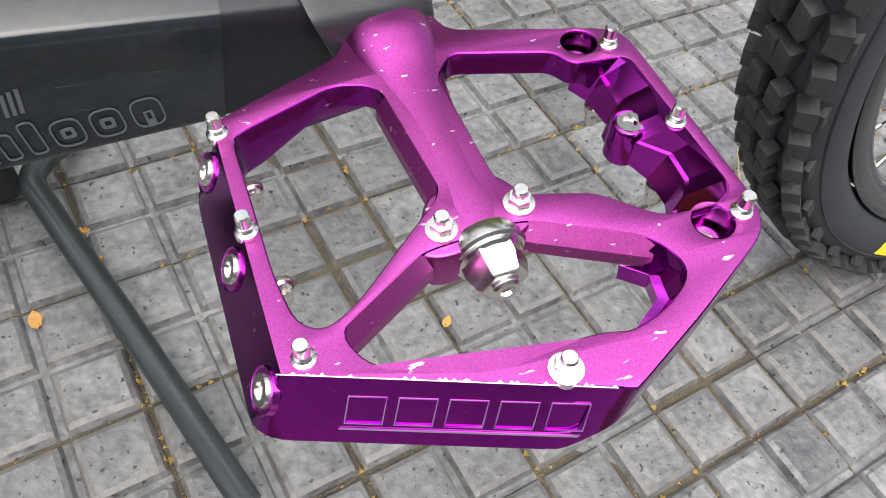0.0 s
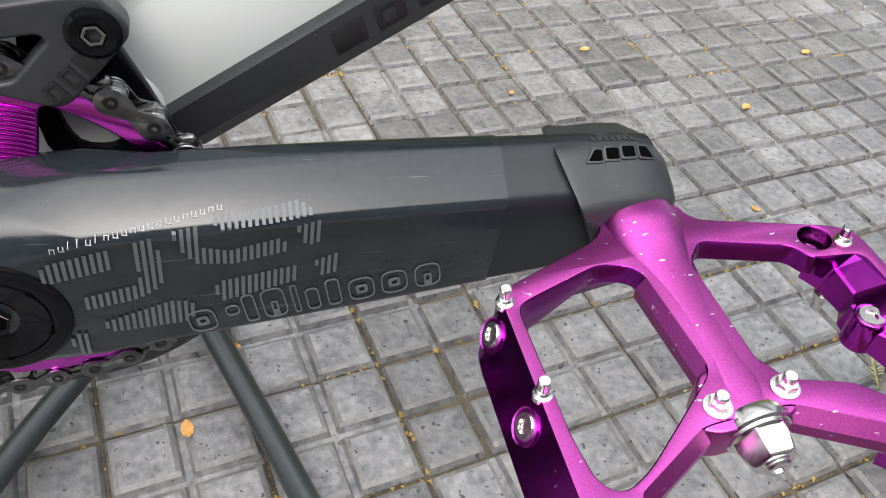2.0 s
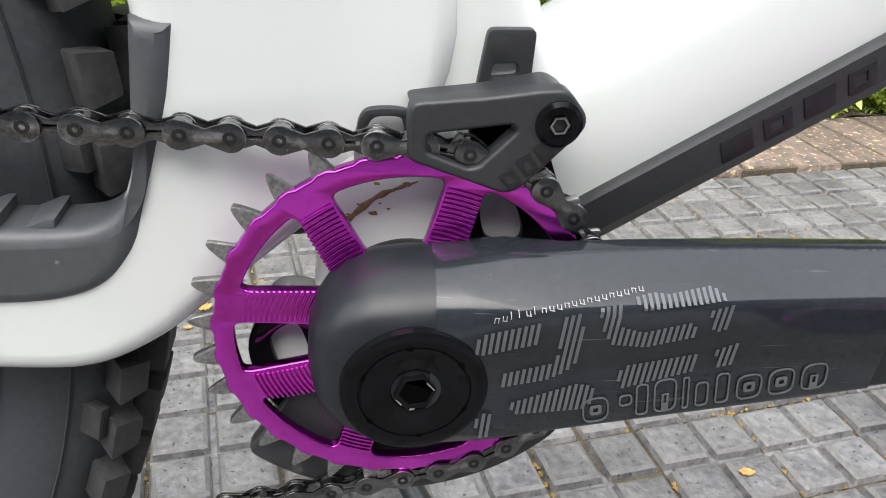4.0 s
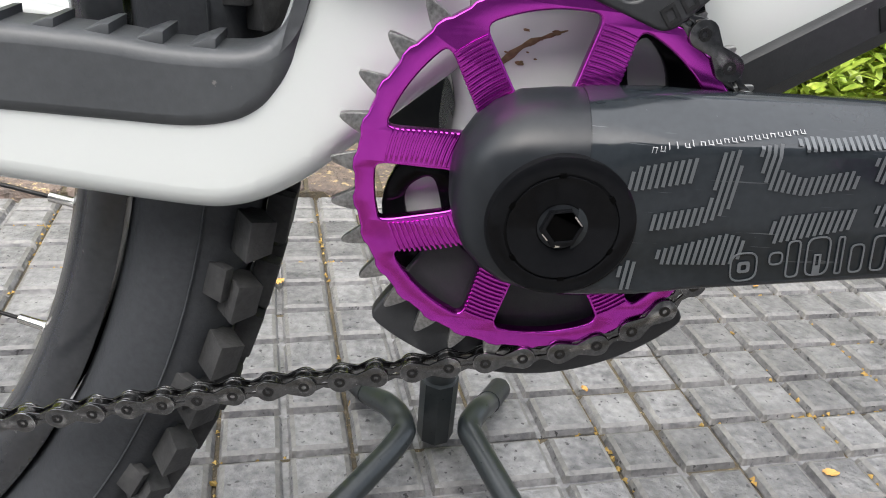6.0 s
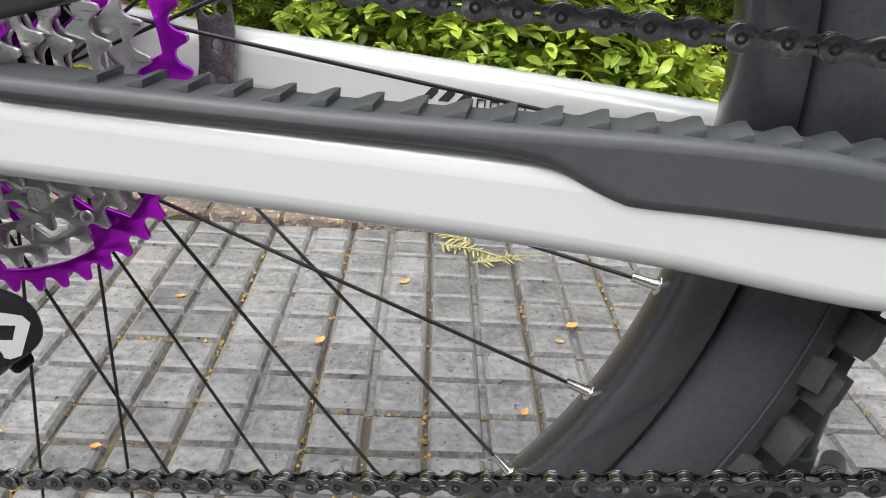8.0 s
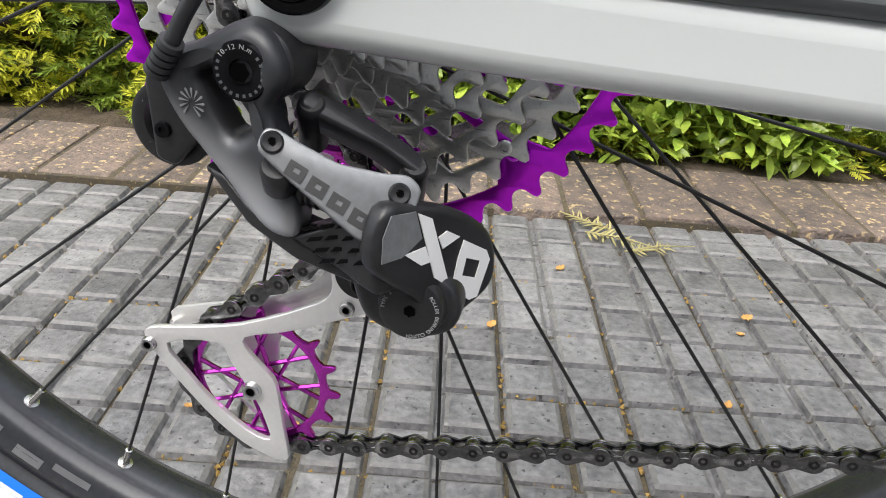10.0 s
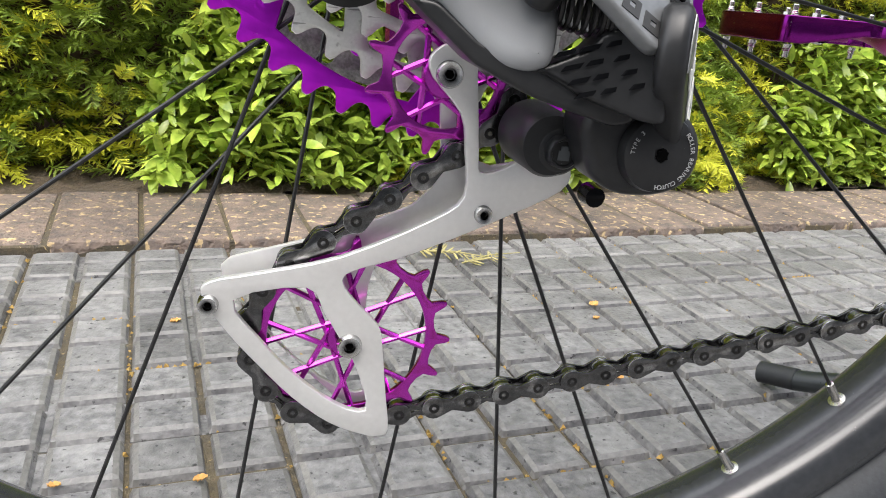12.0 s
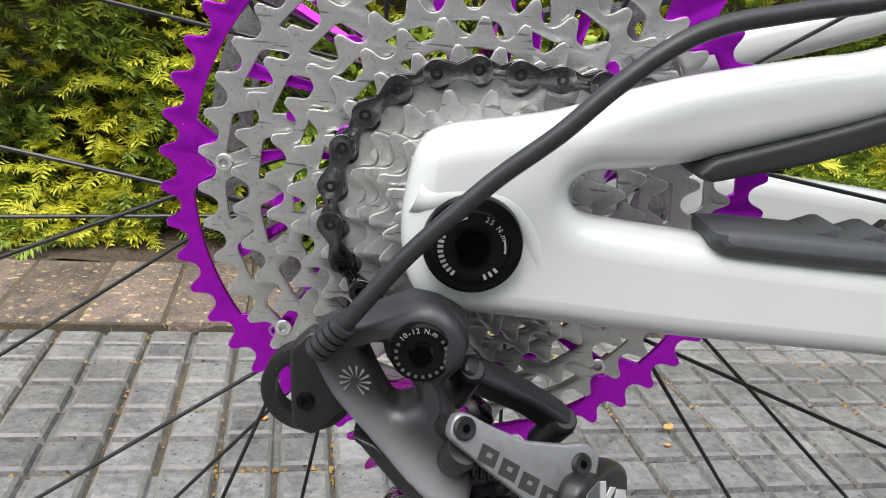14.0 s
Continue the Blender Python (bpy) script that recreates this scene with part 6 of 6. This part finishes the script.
# pivots of the parallelogram
A, B, C, D = Vector((-0.4463, -0.0970, 0.3290)), Vector((-0.4119, -0.0900, 0.3178)), Vector((-0.4436, -0.0742, 0.3335)), Vector((-0.4125, -0.0680, 0.3175))
UPN = Vector((0.15, -0.60, 0.80)).normalized()
piv = to_mesh(spin([(0, 0.0030), (0.0014, 0.0030), (0.0017, 0.0040), (0.0034, 0.0040), (0.0040, 0.0034), (0.0046, 0.0010), (0.0046, -0.0165), (0.0, -0.0165)], 28), "pivot")
for p in (C, D):
    part("pivot", piv, DERAIL_BLACK, der, m=Matrix.Translation(p + UPN * 0.0008) @ UPN.to_track_quat("-Y", "Z").to_matrix().to_4x4())
LINK = facing((A + B) / 2 + UPN * 0.0020, B - A, (0.12, -0.83, 0.52))
link = [(-0.0218, 0.0032), (-0.0182, 0.0042), (-0.0130, 0.0030), (0.0000, 0.0016), (0.0130, 0.0040), (0.0190, 0.0062), (0.0240, 0.0040), (0.0242, -0.0040), (0.0185, -0.0078), (0.0172, -0.0105), (0.0160, -0.0150), (0.0125, -0.0160),
        (0.0020, -0.0122), (-0.0120, -0.0072), (-0.0220, -0.0030)]
part("outer_link_arm", plate([fillet(link, 0.0022)], 0.0022, 0.0009, 2, LINK), DERAIL_PLATE, der, "silver-grey derailleur link with dark marks")
for x in (-0.0184, 0.0184):
    cap_ = part("pivot_cap", spin([(0, 0.0004), (0.0014, 0.0004), (0.0017, 0.0016), (0.0036, 0.0018), (0.0044, 0.0010), (0.0046, -0.0120)], 28), DERAIL_BLACK, der, m=LINK @ pose(x, 0, 0.0016, -90, 0, 0) @ Matrix.Diagonal((0.72, 1, 0.72, 1)))
    part("hex_hole", plate([[(0.0015 * math.cos(radians(60 * k)), 0.0015 * math.sin(radians(60 * k))) for k in range(6)]], 0.0002, 0, 0, sideways(-0.0018)), HOLE_SHADE, cap_)
for k in range(4):
    x, y = -0.0098 + 0.0068 * k, -0.0042 - 0.0019 * k
    bar = [(x - 0.0030, y - 0.0024), (x + 0.0024, y - 0.0034), (x + 0.0030, y + 0.0010), (x - 0.0024, y + 0.0020)]
    gap = [(x - 0.0008, y - 0.0010), (x + 0.0010, y - 0.0013), (x + 0.0012, y + 0.0000), (x - 0.0006, y + 0.0003)]
    part("dark_mark", plate([bar, gap], 0.00015, 0, 0, LINK @ pose(0, 0, 0.0023)), DECAL_BLACK, der)
part("inner_link_arm", plate([fillet([(-0.0225, 0.0040), (-0.0100, 0.0060), (0.0120, 0.0055), (0.0200, 0.0035), (0.0205, -0.0030), (0.0050, -0.0010), (-0.0150, -0.0030), (-0.0225, -0.0030)], 0.003)], 0.0050, 0.0016, 2, facing((C + D) / 2, D - C, (0.10, -0.60, 0.79))), DERAIL_BLACK, der)
coil = [(-0.4430 + 0.0190 * k / 132, -0.0885 + 0.0054 * math.cos(k * 0.42), 0.3165 - 0.0022 * k / 132 + 0.0054 * math.sin(k * 0.42)) for k in range(133)]
part("spring", tube(coil, 0.0007, 6), SPOKE, der, "dark coil spring")
part("pivot_block", spin([(0, 0.005), (0.0042, 0.005), (0.0050, 0.0038), (0.0050, -0.0050), (0.0044, -0.0060), (0, -0.0060)], 28), DERAIL_BLACK, der, m=Matrix.Translation(A + Vector((0.0015, 0.0010, -0.0080))) @ UPN.to_track_quat("-Y", "Z").to_matrix().to_4x4())
# lower body: a flat skid with a vented panel above it
skid = [(-0.4749, 0.3135), (-0.4672, 0.3128), (-0.4569, 0.3050), (-0.4469, 0.3022), (-0.4393, 0.3008), (-0.4300, 0.2985), (-0.4160, 0.2945), (-0.4155, 0.2900), (-0.4209, 0.2886), (-0.4419, 0.2934), (-0.4574, 0.2996), (-0.4696, 0.3092)]
low = part("lower_body", shear_y(plate([fillet(skid, 0.0016)], 0.0085, 0.0012, 2, pose(0, 0, 0, 90, 0, 0)), table([(-0.477, -0.0720), (-0.460, -0.0790), (-0.44, -0.0835), (-0.41, -0.0840)])), DERAIL_BLACK, der, "dark derailleur body with slanted vents")
panel = [(-0.4440, 0.3005), (-0.4393, 0.3022), (-0.4310, 0.3066), (-0.4279, 0.3112), (-0.4202, 0.3125), (-0.4110, 0.3140), (-0.4060, 0.3060), (-0.4020, 0.2960), (-0.4040, 0.2915), (-0.4165, 0.2915), (-0.4300, 0.2950)]
slope_out = table([(-0.446, -0.0870), (-0.428, -0.0890), (-0.4125, -0.0960), (-0.405, -0.0850), (-0.400, -0.0790)])
part("vent_panel", shear_y(plate([fillet(panel, 0.0015)], 0.0050, 0.0012, 2, pose(0, 0, 0, 90, 0, 0)), slope_out, 0.003), DERAIL_BLACK, low)
for k in range(4):
    for c in range(3):
        x, z = -0.4368 + 0.0058 * c + 0.0022 * k, 0.3040 + 0.0020 * c - 0.0030 * k + 0.0012
        part("vent", plate([[(x - 0.0027, z - 0.0016), (x + 0.0018, z - 0.0002), (x + 0.0027, z + 0.0013), (x - 0.0016, z - 0.0001)]], 0.0004, 0, 0, sideways(slope_out(x) - 0.0050)), BLACK_ANO, low)
knuckle = [(-0.4225, 0.2745), (-0.4262, 0.2825), (-0.4272, 0.2880), (-0.4250, 0.2930), (-0.4170, 0.2960), (-0.4040, 0.2950), (-0.3950, 0.2900), (-0.3920, 0.2820), (-0.3940, 0.2748), (-0.4010, 0.2706), (-0.4110, 0.2696), (-0.4175, 0.2712)]
part("knuckle", plate([flow(knuckle, 4, True)], 0.0100, 0.0045, 5, sideways(-0.0765) @ pose(0.0016, 0.0, 0)), DERAIL_BLACK, der)
part("link_end", spin([(0, 0.0050), (0.0048, 0.0050), (0.0056, 0.0040), (0.0058, -0.0150), (0, -0.0150)], 28), DERAIL_PLATE, der, m=Matrix.Translation(B + Vector((0.0, 0.0015, -0.0040))) @ UPN.to_track_quat("-Y", "Z").to_matrix().to_4x4())
clutch = part("clutch_cover", spin([(0, 0.0008), (0.0016, 0.0008), (0.0020, 0.0016), (0.0090, 0.0018), (0.0108, 0.0010), (0.0114, -0.0010), (0.0114, -0.006)], 44), DERAIL_BLACK, der, "round clutch cover with printed ring", m=pose(-0.4050, -0.0890, 0.2826) @ Matrix.Diagonal((0.92, 1, 0.92, 1)))
ring_words("ROLLER BEARING CLUTCH", (0, 0), -0.0020, 0.0092, -22, 6.6, 0.0018, clutch, DECAL_PALE)
ring_words("TYPE 3", (0, 0), -0.0020, 0.0090, 160, 7.5, 0.0018, clutch, DECAL_PALE)
part("star_socket", plate([[(0.0021 * (1 if k % 2 else 0.7) * math.cos(radians(30 * k)), 0.0021 * (1 if k % 2 else 0.7) * math.sin(radians(30 * k))) for k in range(12)]], 0.0002, 0, 0, sideways(-0.0020)), HOLE_SHADE, clutch)
lock = part("lock_button", spin([(0, 0.0008), (0.0032, 0.0008), (0.0035, 0.0016), (0.0040, 0.0016), (0.0044, 0.0010), (0.0046, -0.0020), (0.0062, -0.0026), (0.0072, -0.0040), (0.0076, -0.018), (0, -0.018)], 28), DERAIL_BLACK, der, m=pose(-0.4245, -0.0715, 0.2774) @ Matrix.Diagonal((1.05, 1, 1.05, 1)))
part("lock_mark", plate([[(-0.0016, -0.0020), (0.0016, -0.0020), (0.0016, 0.0006), (0.0010, 0.0006), (0.0010, 0.0018), (-0.0010, 0.0018), (-0.0010, 0.0006), (-0.0016, 0.0006)]], 0.0001, 0, 0, sideways(-0.0011)), DECAL_GREY, lock)
part("cage_pivot", spin([(0, 0.010), (0.0085, 0.010), (0.0095, 0.008), (0.0100, -0.012), (0, -0.012)], 32), DERAIL_BLACK, der, m=pose(-0.4270, -0.0590, 0.2785))
part("cage_stop", spin([(0, 0.003), (0.0018, 0.003), (0.0032, 0.0026), (0.0036, -0.004)], 20), BLACK_ANO, der, m=pose(-0.4045, -0.0520, 0.2612))
# white block mark on the forward-facing side of the knuckle
FRONT = facing((-0.3988, -0.0848, 0.3001), (0.0190, 0.0280, -0.0200), (0.82, -0.55, 0.10))
side = [(-0.0290, 0.0050), (-0.0188, 0.0100), (-0.0065, 0.0135), (0.0077, 0.0148), (0.0210, 0.0125), (0.0300, 0.0045), (0.0312, -0.0038), (0.0238, -0.0128), (0.0144, -0.0200), (-0.0016, -0.0150), (-0.0238, -0.0106)]
part("side_panel", plate([flow(side, 4, True)], 0.0038, 0.0026, 4, FRONT @ pose(0, 0, -0.0034)), DERAIL_BLACK, der)
part("grey_mark", plate([[(-0.0272, 0.0044), (-0.0186, 0.0084), (-0.0116, 0.0024), (-0.0150, -0.0030), (-0.0166, -0.0050), (-0.0232, -0.0086), (-0.0268, -0.0020)]], 0.00015, 0, 0, FRONT @ pose(0, 0, 0.0006)), DERAIL_PLATE, der)
for shape in ([(-0.0176, 0.0083), (-0.0110, 0.0087), (0.0099, -0.0079), (0.0006, -0.0068)], [(-0.0024, 0.0074), (0.0045, 0.0075), (-0.0010, 0.0020), (-0.0050, 0.0046)], [(-0.0088, 0.0006), (-0.0040, -0.0030), (-0.0073, -0.0049), (-0.0158, -0.0039)]):
    part("white_mark", plate([shape], 0.00015, 0, 0, FRONT @ pose(0, 0, 0.0007)), DECAL_WHITE, der)
part("white_mark", plate([[(0.0070, 0.0071), (0.0202, 0.0073), (0.0240, 0.0051), (0.0255, -0.0075), (0.0220, -0.0094), (0.0108, -0.0079), (0.0078, 0.0016)], [(0.0118, 0.0024), (0.0193, 0.0034), (0.0204, -0.0022), (0.0133, -0.0031)]], 0.00015, 0, 0, FRONT @ pose(0, 0, 0.0007)), DECAL_WHITE, der)

# gear cable housing
cable_line = flow([(-0.4836, -0.0865, 0.3450), (-0.4782, -0.0888, 0.3535), (-0.4740, -0.0900, 0.3606), (-0.4653, -0.0905, 0.3736), (-0.4554, -0.0909, 0.3858), (-0.4462, -0.0910, 0.3964), (-0.4338, -0.0920, 0.4088), (-0.4230, -0.0915, 0.4212), (-0.4110, -0.0900, 0.4322), (-0.3990, -0.0880, 0.4388), (-0.3800, -0.0850, 0.4444), (-0.3500, -0.0820, 0.4540), (-0.2600, -0.0700, 0.4960)], 5)
cable = part("gear_cable", tube(cable_line, 0.0024, 14), RUBBER, bike, "black gear cable housing")
for k in range(5):
    t = k / 5
    p = Vector((-0.4858, -0.0858, 0.3420)).lerp(Vector((-0.4786, -0.0886, 0.3528)), t)
    part("boot_ring", to_mesh(spin([(0.0024, 0.0011), (0.0036, 0.0009), (0.0038, -0.0009), (0.0024, -0.0011)], 20)), RUBBER, cable, m=Matrix.Translation(p) @ (Vector((0.0072, -0.0028, 0.0108))).to_track_quat("-Y", "Z").to_matrix().to_4x4())
part("brake_hose", tube(flow([(-0.44, 0.085, 0.425), (-0.41, 0.088, 0.436), (-0.37, 0.085, 0.445), (-0.30, 0.075, 0.475)], 6), 0.0024, 10), RUBBER, bike, "black brake hose")

# plain dark marks on the inner face of the far chainstay
for k in range(3):
    x = -0.2665 + 0.0075 * k
    part("slanted_mark", plate([[(x, 0.3655), (x + 0.0045, 0.3655), (x + 0.0085, 0.3705), (x + 0.0040, 0.3705)]], 0.0002, 0, 0, sideways(-reach(x) - 0.0104)), DECAL_BLACK, bike)
for k in range(4):
    x = -0.2420 + 0.0058 * k
    part("outlined_mark", plate([[(x, 0.3635), (x + 0.0040, 0.3635), (x + 0.0040, 0.3690), (x, 0.3690)], [(x + 0.0007, 0.3642), (x + 0.0033, 0.3642), (x + 0.0033, 0.3683), (x + 0.0007, 0.3683)]], 0.0002, 0, 0, sideways(-reach(x) - 0.0104)), DECAL_BLACK, bike)

# ---- bicycle stand ----
stand = thing("bicycle_stand", "black tubular steel stand with four splayed feet", "bicycle stand", at=(0, 0.22, 0))


def stand_part(name, shape, material=STAND_BLACK, label=""):
    ob = part(name, shape, material, stand, label)
    ob.matrix_parent_inverse = Matrix.Translation((0, -0.22, 0))
    return ob


stand_part("post", tube([(0.0060, 0.2190, 0.030), (0.0024, 0.1970, 0.1948), (-0.0010, 0.1760, 0.3430)], 0.0125, 18))
stand_part("sleeve", tube([(0.0062, 0.2200, 0.012), (0.0048, 0.2110, 0.075)], 0.0148, 8))
stand_part("support_pin", tube([(-0.0010, 0.1770, 0.3430), (0.0030, 0.0700, 0.3430)], 0.0095, 16))
stand_part("clip", tube([(0.0020, 0.1860, 0.1948), (0.0020, 0.1815, 0.1948)], 0.004, 10))
for s, near_foot, far_foot in ((1, (0.130, -0.075, 0.0125), (0.065, 0.278, 0.0125)), (-1, (-0.160, -0.030, 0.0125), (-0.064, 0.284, 0.0125))):
    bend = (s * 0.0265 + 0.005, 0.204, 0.032)
    mid_far = (far_foot[0] * 0.62 + bend[0] * 0.38, far_foot[1] * 0.62 + bend[1] * 0.38, 0.020)
    line = flow([far_foot, mid_far, (s * 0.036 + 0.005, 0.226, 0.031), bend, (s * 0.033 + 0.005, 0.180, 0.030), (near_foot[0] * 0.5 + bend[0] * 0.5, near_foot[1] * 0.5 + bend[1] * 0.5, 0.021), near_foot], 6)
    stand_part("leg", tube(line, 0.0095, 14))
    d = (Vector(far_foot) - Vector(mid_far)).normalized()
    stand_part("foot_cap", tube([Vector(far_foot) - d * 0.03, Vector(far_foot) + d * 0.004], 0.0102, 14), RUBBER, "black rubber foot cap")

# ---- debris on the paving ----
rng = random.Random(21)


def sprig(at, turn, size):
    bm_list = [tube([(0, 0, 0.004), (0.05, 0.004, 0.006), (0.10, 0.0, 0.003)], [0.0012, 0.0010, 0.0005], 6)]
    ob = thing("dry_sprig", "dry yellow conifer sprig lying on the paving", "sprig", at=at)
    ob.rotation_euler = (0, 0, radians(turn))
    part("stem", joined(bm_list), DRY_SPRIG, ob)
    needle = plate([[(0, -0.0012), (0.010, -0.0013), (0.017, 0), (0.010, 0.0013), (0, 0.0012)]], 0.0004, 0.0001, 1, None, "needle")
    for k in range(26):
        s = 1 if k % 2 else -1
        part("needle", needle, DRY_SPRIG, ob, m=pose(0.004 + 0.0031 * k if k < 20 else 0.02, 0.001 * s, 0.005, rng.uniform(-25, 25), rng.uniform(-20, 15), s * rng.uniform(45, 75)) @ Matrix.Diagonal((size * (1.1 - k * 0.02),) * 3).to_4x4())
    return ob


sprig((-0.335, 0.628, 0.001), -12, 1.25)
sprig((-0.285, 0.585, 0.001), 28, 1.0)
sprig((-0.300, 0.640, 0.003), 150, 1.1)
sprig((0.600, 0.040, 0.001), 60, 0.5)
fall = flow([(-0.011, 0), (-0.004, 0.006), (0.004, 0.007), (0.012, 0.001), (0.004, -0.006), (-0.005, -0.005)], 3, True)
for n, (x, y) in enumerate([(0.065, 0.142), (0.058, 0.172), (0.019, 0.100), (-0.552, 0.171), (-0.158, 0.468), (0.34, 0.20), (0.47, 0.05), (0.62, 0.28), (0.30, 0.02), (0.72, 0.47), (-0.17, 0.43), (-0.42, 0.37), (-0.60, 0.42), (-0.64, 0.17), (-0.36, 0.52), (0.41, 0.52), (0.9, 0.6), (-0.2, 0.30), (0.55, 0.62), (0.15, 0.30)]):
    sz = rng.uniform(0.35, 0.8)
    bl = bmesh.new()
    vs = [bl.verts.new((p[0] * sz, p[1] * sz, 0.0015 + 0.002 * abs(math.sin(7 * p[0] / 0.012 + n)))) for p in fall]
    cv = bl.verts.new((0, 0, 0.0008))
    for a, b in zip(vs, vs[1:] + vs[:1]):
        bl.faces.new((a, b, cv))
    ext = bmesh.ops.extrude_face_region(bl, geom=bl.faces[:])
    for g in ext["geom"]:
        if isinstance(g, bmesh.types.BMVert):
            g.co.z -= 0.0006
    ob = part("fallen_leaf", bl, DRY_LEAF, None, m=pose(x, y, 0.0, 0, 0, rng.uniform(0, 360)))
    tagged(ob, "small curled orange-brown leaf lying on the paving", "leaf", "fallen leaves")

# small crumbs and moss along the joints
crumb = [(0, 0, 0.0022), (0.002, 0, 0), (-0.001, 0.0018, 0), (-0.001, -0.0018, 0)]
crumb_faces = [(0, 1, 2), (0, 2, 3), (0, 3, 1)]
places = []
CELL, U0, V0 = 0.0538, -0.239, 0.325
for n in range(6500):
    along_u = rng.random() < 0.5
    i = rng.randint(-14, 16)
    if along_u:
        u, v = rng.uniform(-1.3, 1.5), V0 + 2 * CELL * rng.randint(-6, 3)
    else:
        j = rng.randint(-6, 3)
        u, v = U0 + 2 * CELL * i , V0 + 2 * CELL * (j + rng.random())
    if noise.noise(Vector((u * 7, v * 7, 1.5))) < (0.12 if rng.random() < 0.9 else -1):
        continue
    if v > 0.72:
        continue
    p = GRID @ Vector((u + rng.gauss(0, 0.0016), v + rng.gauss(0, 0.0016), 0))
    places.append(turned((p.x, p.y, -0.0055), rng.uniform(0, 360), rng.uniform(-25, 25), rng.uniform(-25, 25), rng.uniform(0.6, 1.7)))
me = scatter(crumb, crumb_faces, np.array(places), "joint_debris")
me.materials.append(mat("yellow_moss", (0.22, 0.17, 0.05), (0.50, 0.30, 0.08), (0.8, 0.95), 0.0, (8, 200), 0.0))
tagged(new("joint_debris", me), "yellow-brown moss and crumbs in the paving joints", "debris", kind="stuff")

# ---- paving stones ----
cuts_u = [(-0.0520, -0.0070), (-0.0496, -0.0022), (-0.0458, 0.0), (-0.0082, 0.0), (-0.0046, -0.0022), (-0.0024, -0.0078), (0.0024, -0.0078), (0.0046, -0.0022), (0.0082, 0.0), (0.0458, 0.0), (0.0496, -0.0022), (0.0520, -0.0070)]


def paver_bm():
    b = bmesh.new()
    g = [[b.verts.new((x, y, min(hx, hy))) for y, hy in cuts_u] for x, hx in cuts_u]
    k = len(cuts_u)
    for i in range(k - 1):
        for j in range(k - 1):
            b.faces.new((g[i][j], g[i + 1][j], g[i + 1][j + 1], g[i][j + 1]))
    edge = [g[i][0] for i in range(k)] + [g[k - 1][j] for j in range(1, k)] + [g[i][k - 1] for i in range(k - 2, -1, -1)] + [g[0][j] for j in range(k - 2, 0, -1)]
    down = [b.verts.new((v.co.x, v.co.y, -0.03)) for v in edge]
    for a, c, d, e in zip(edge, edge[1:] + edge[:1], down[1:] + down[:1], down):
        b.faces.new((a, c, d, e))
    return b


paver_mesh = smooth_mesh(to_mesh(paver_bm(), "paver"), 14)
paver_mesh.materials.append(PAVER)
paver_mesh.materials.append(PAVER_EDGE)
# sloping chamfer faces get the grey with painted light
for f in paver_mesh.polygons:
    f.material_index = 1 if 0.3 < f.normal.z < 0.95 and f.area < 0.0002 else 0
pv = np.array([v.co[:] for v in paver_mesh.vertices])
pf = [tuple(p.vertices) for p in paver_mesh.polygons]
near_list, far_list = [], []
for j in range(-8, 4):
    for i in range(-15, 19):
        u = U0 + 2 * CELL * (i + 0.5)
        v = V0 + 2 * CELL * (j + 0.5)
        sy = 1.0
        if j == 3:
            v, sy = V0 + 2 * CELL * 3 + 0.0390, 0.73
        m = GRID @ pose(u, v, rng.gauss(0, 0.0006), rng.gauss(0, 0.25), rng.gauss(0, 0.25), rng.gauss(0, 0.25)) @ Matrix.Diagonal((1, sy, 1, 1))
        (near_list if -1.15 < u < 1.20 and v > -0.25 else far_list).append(m)
me = scatter(pv, pf, np.array([np.array(m) for m in far_list]), "pavement")
me.materials.append(PAVER_REST)
pavement = tagged(new("pavement", smooth_mesh(me, 14)), "grey stone block paving with mossy joints", "pavement", kind="structure")
for m in near_list:
    part("paver", paver_mesh, PAVER, pavement, m=m)
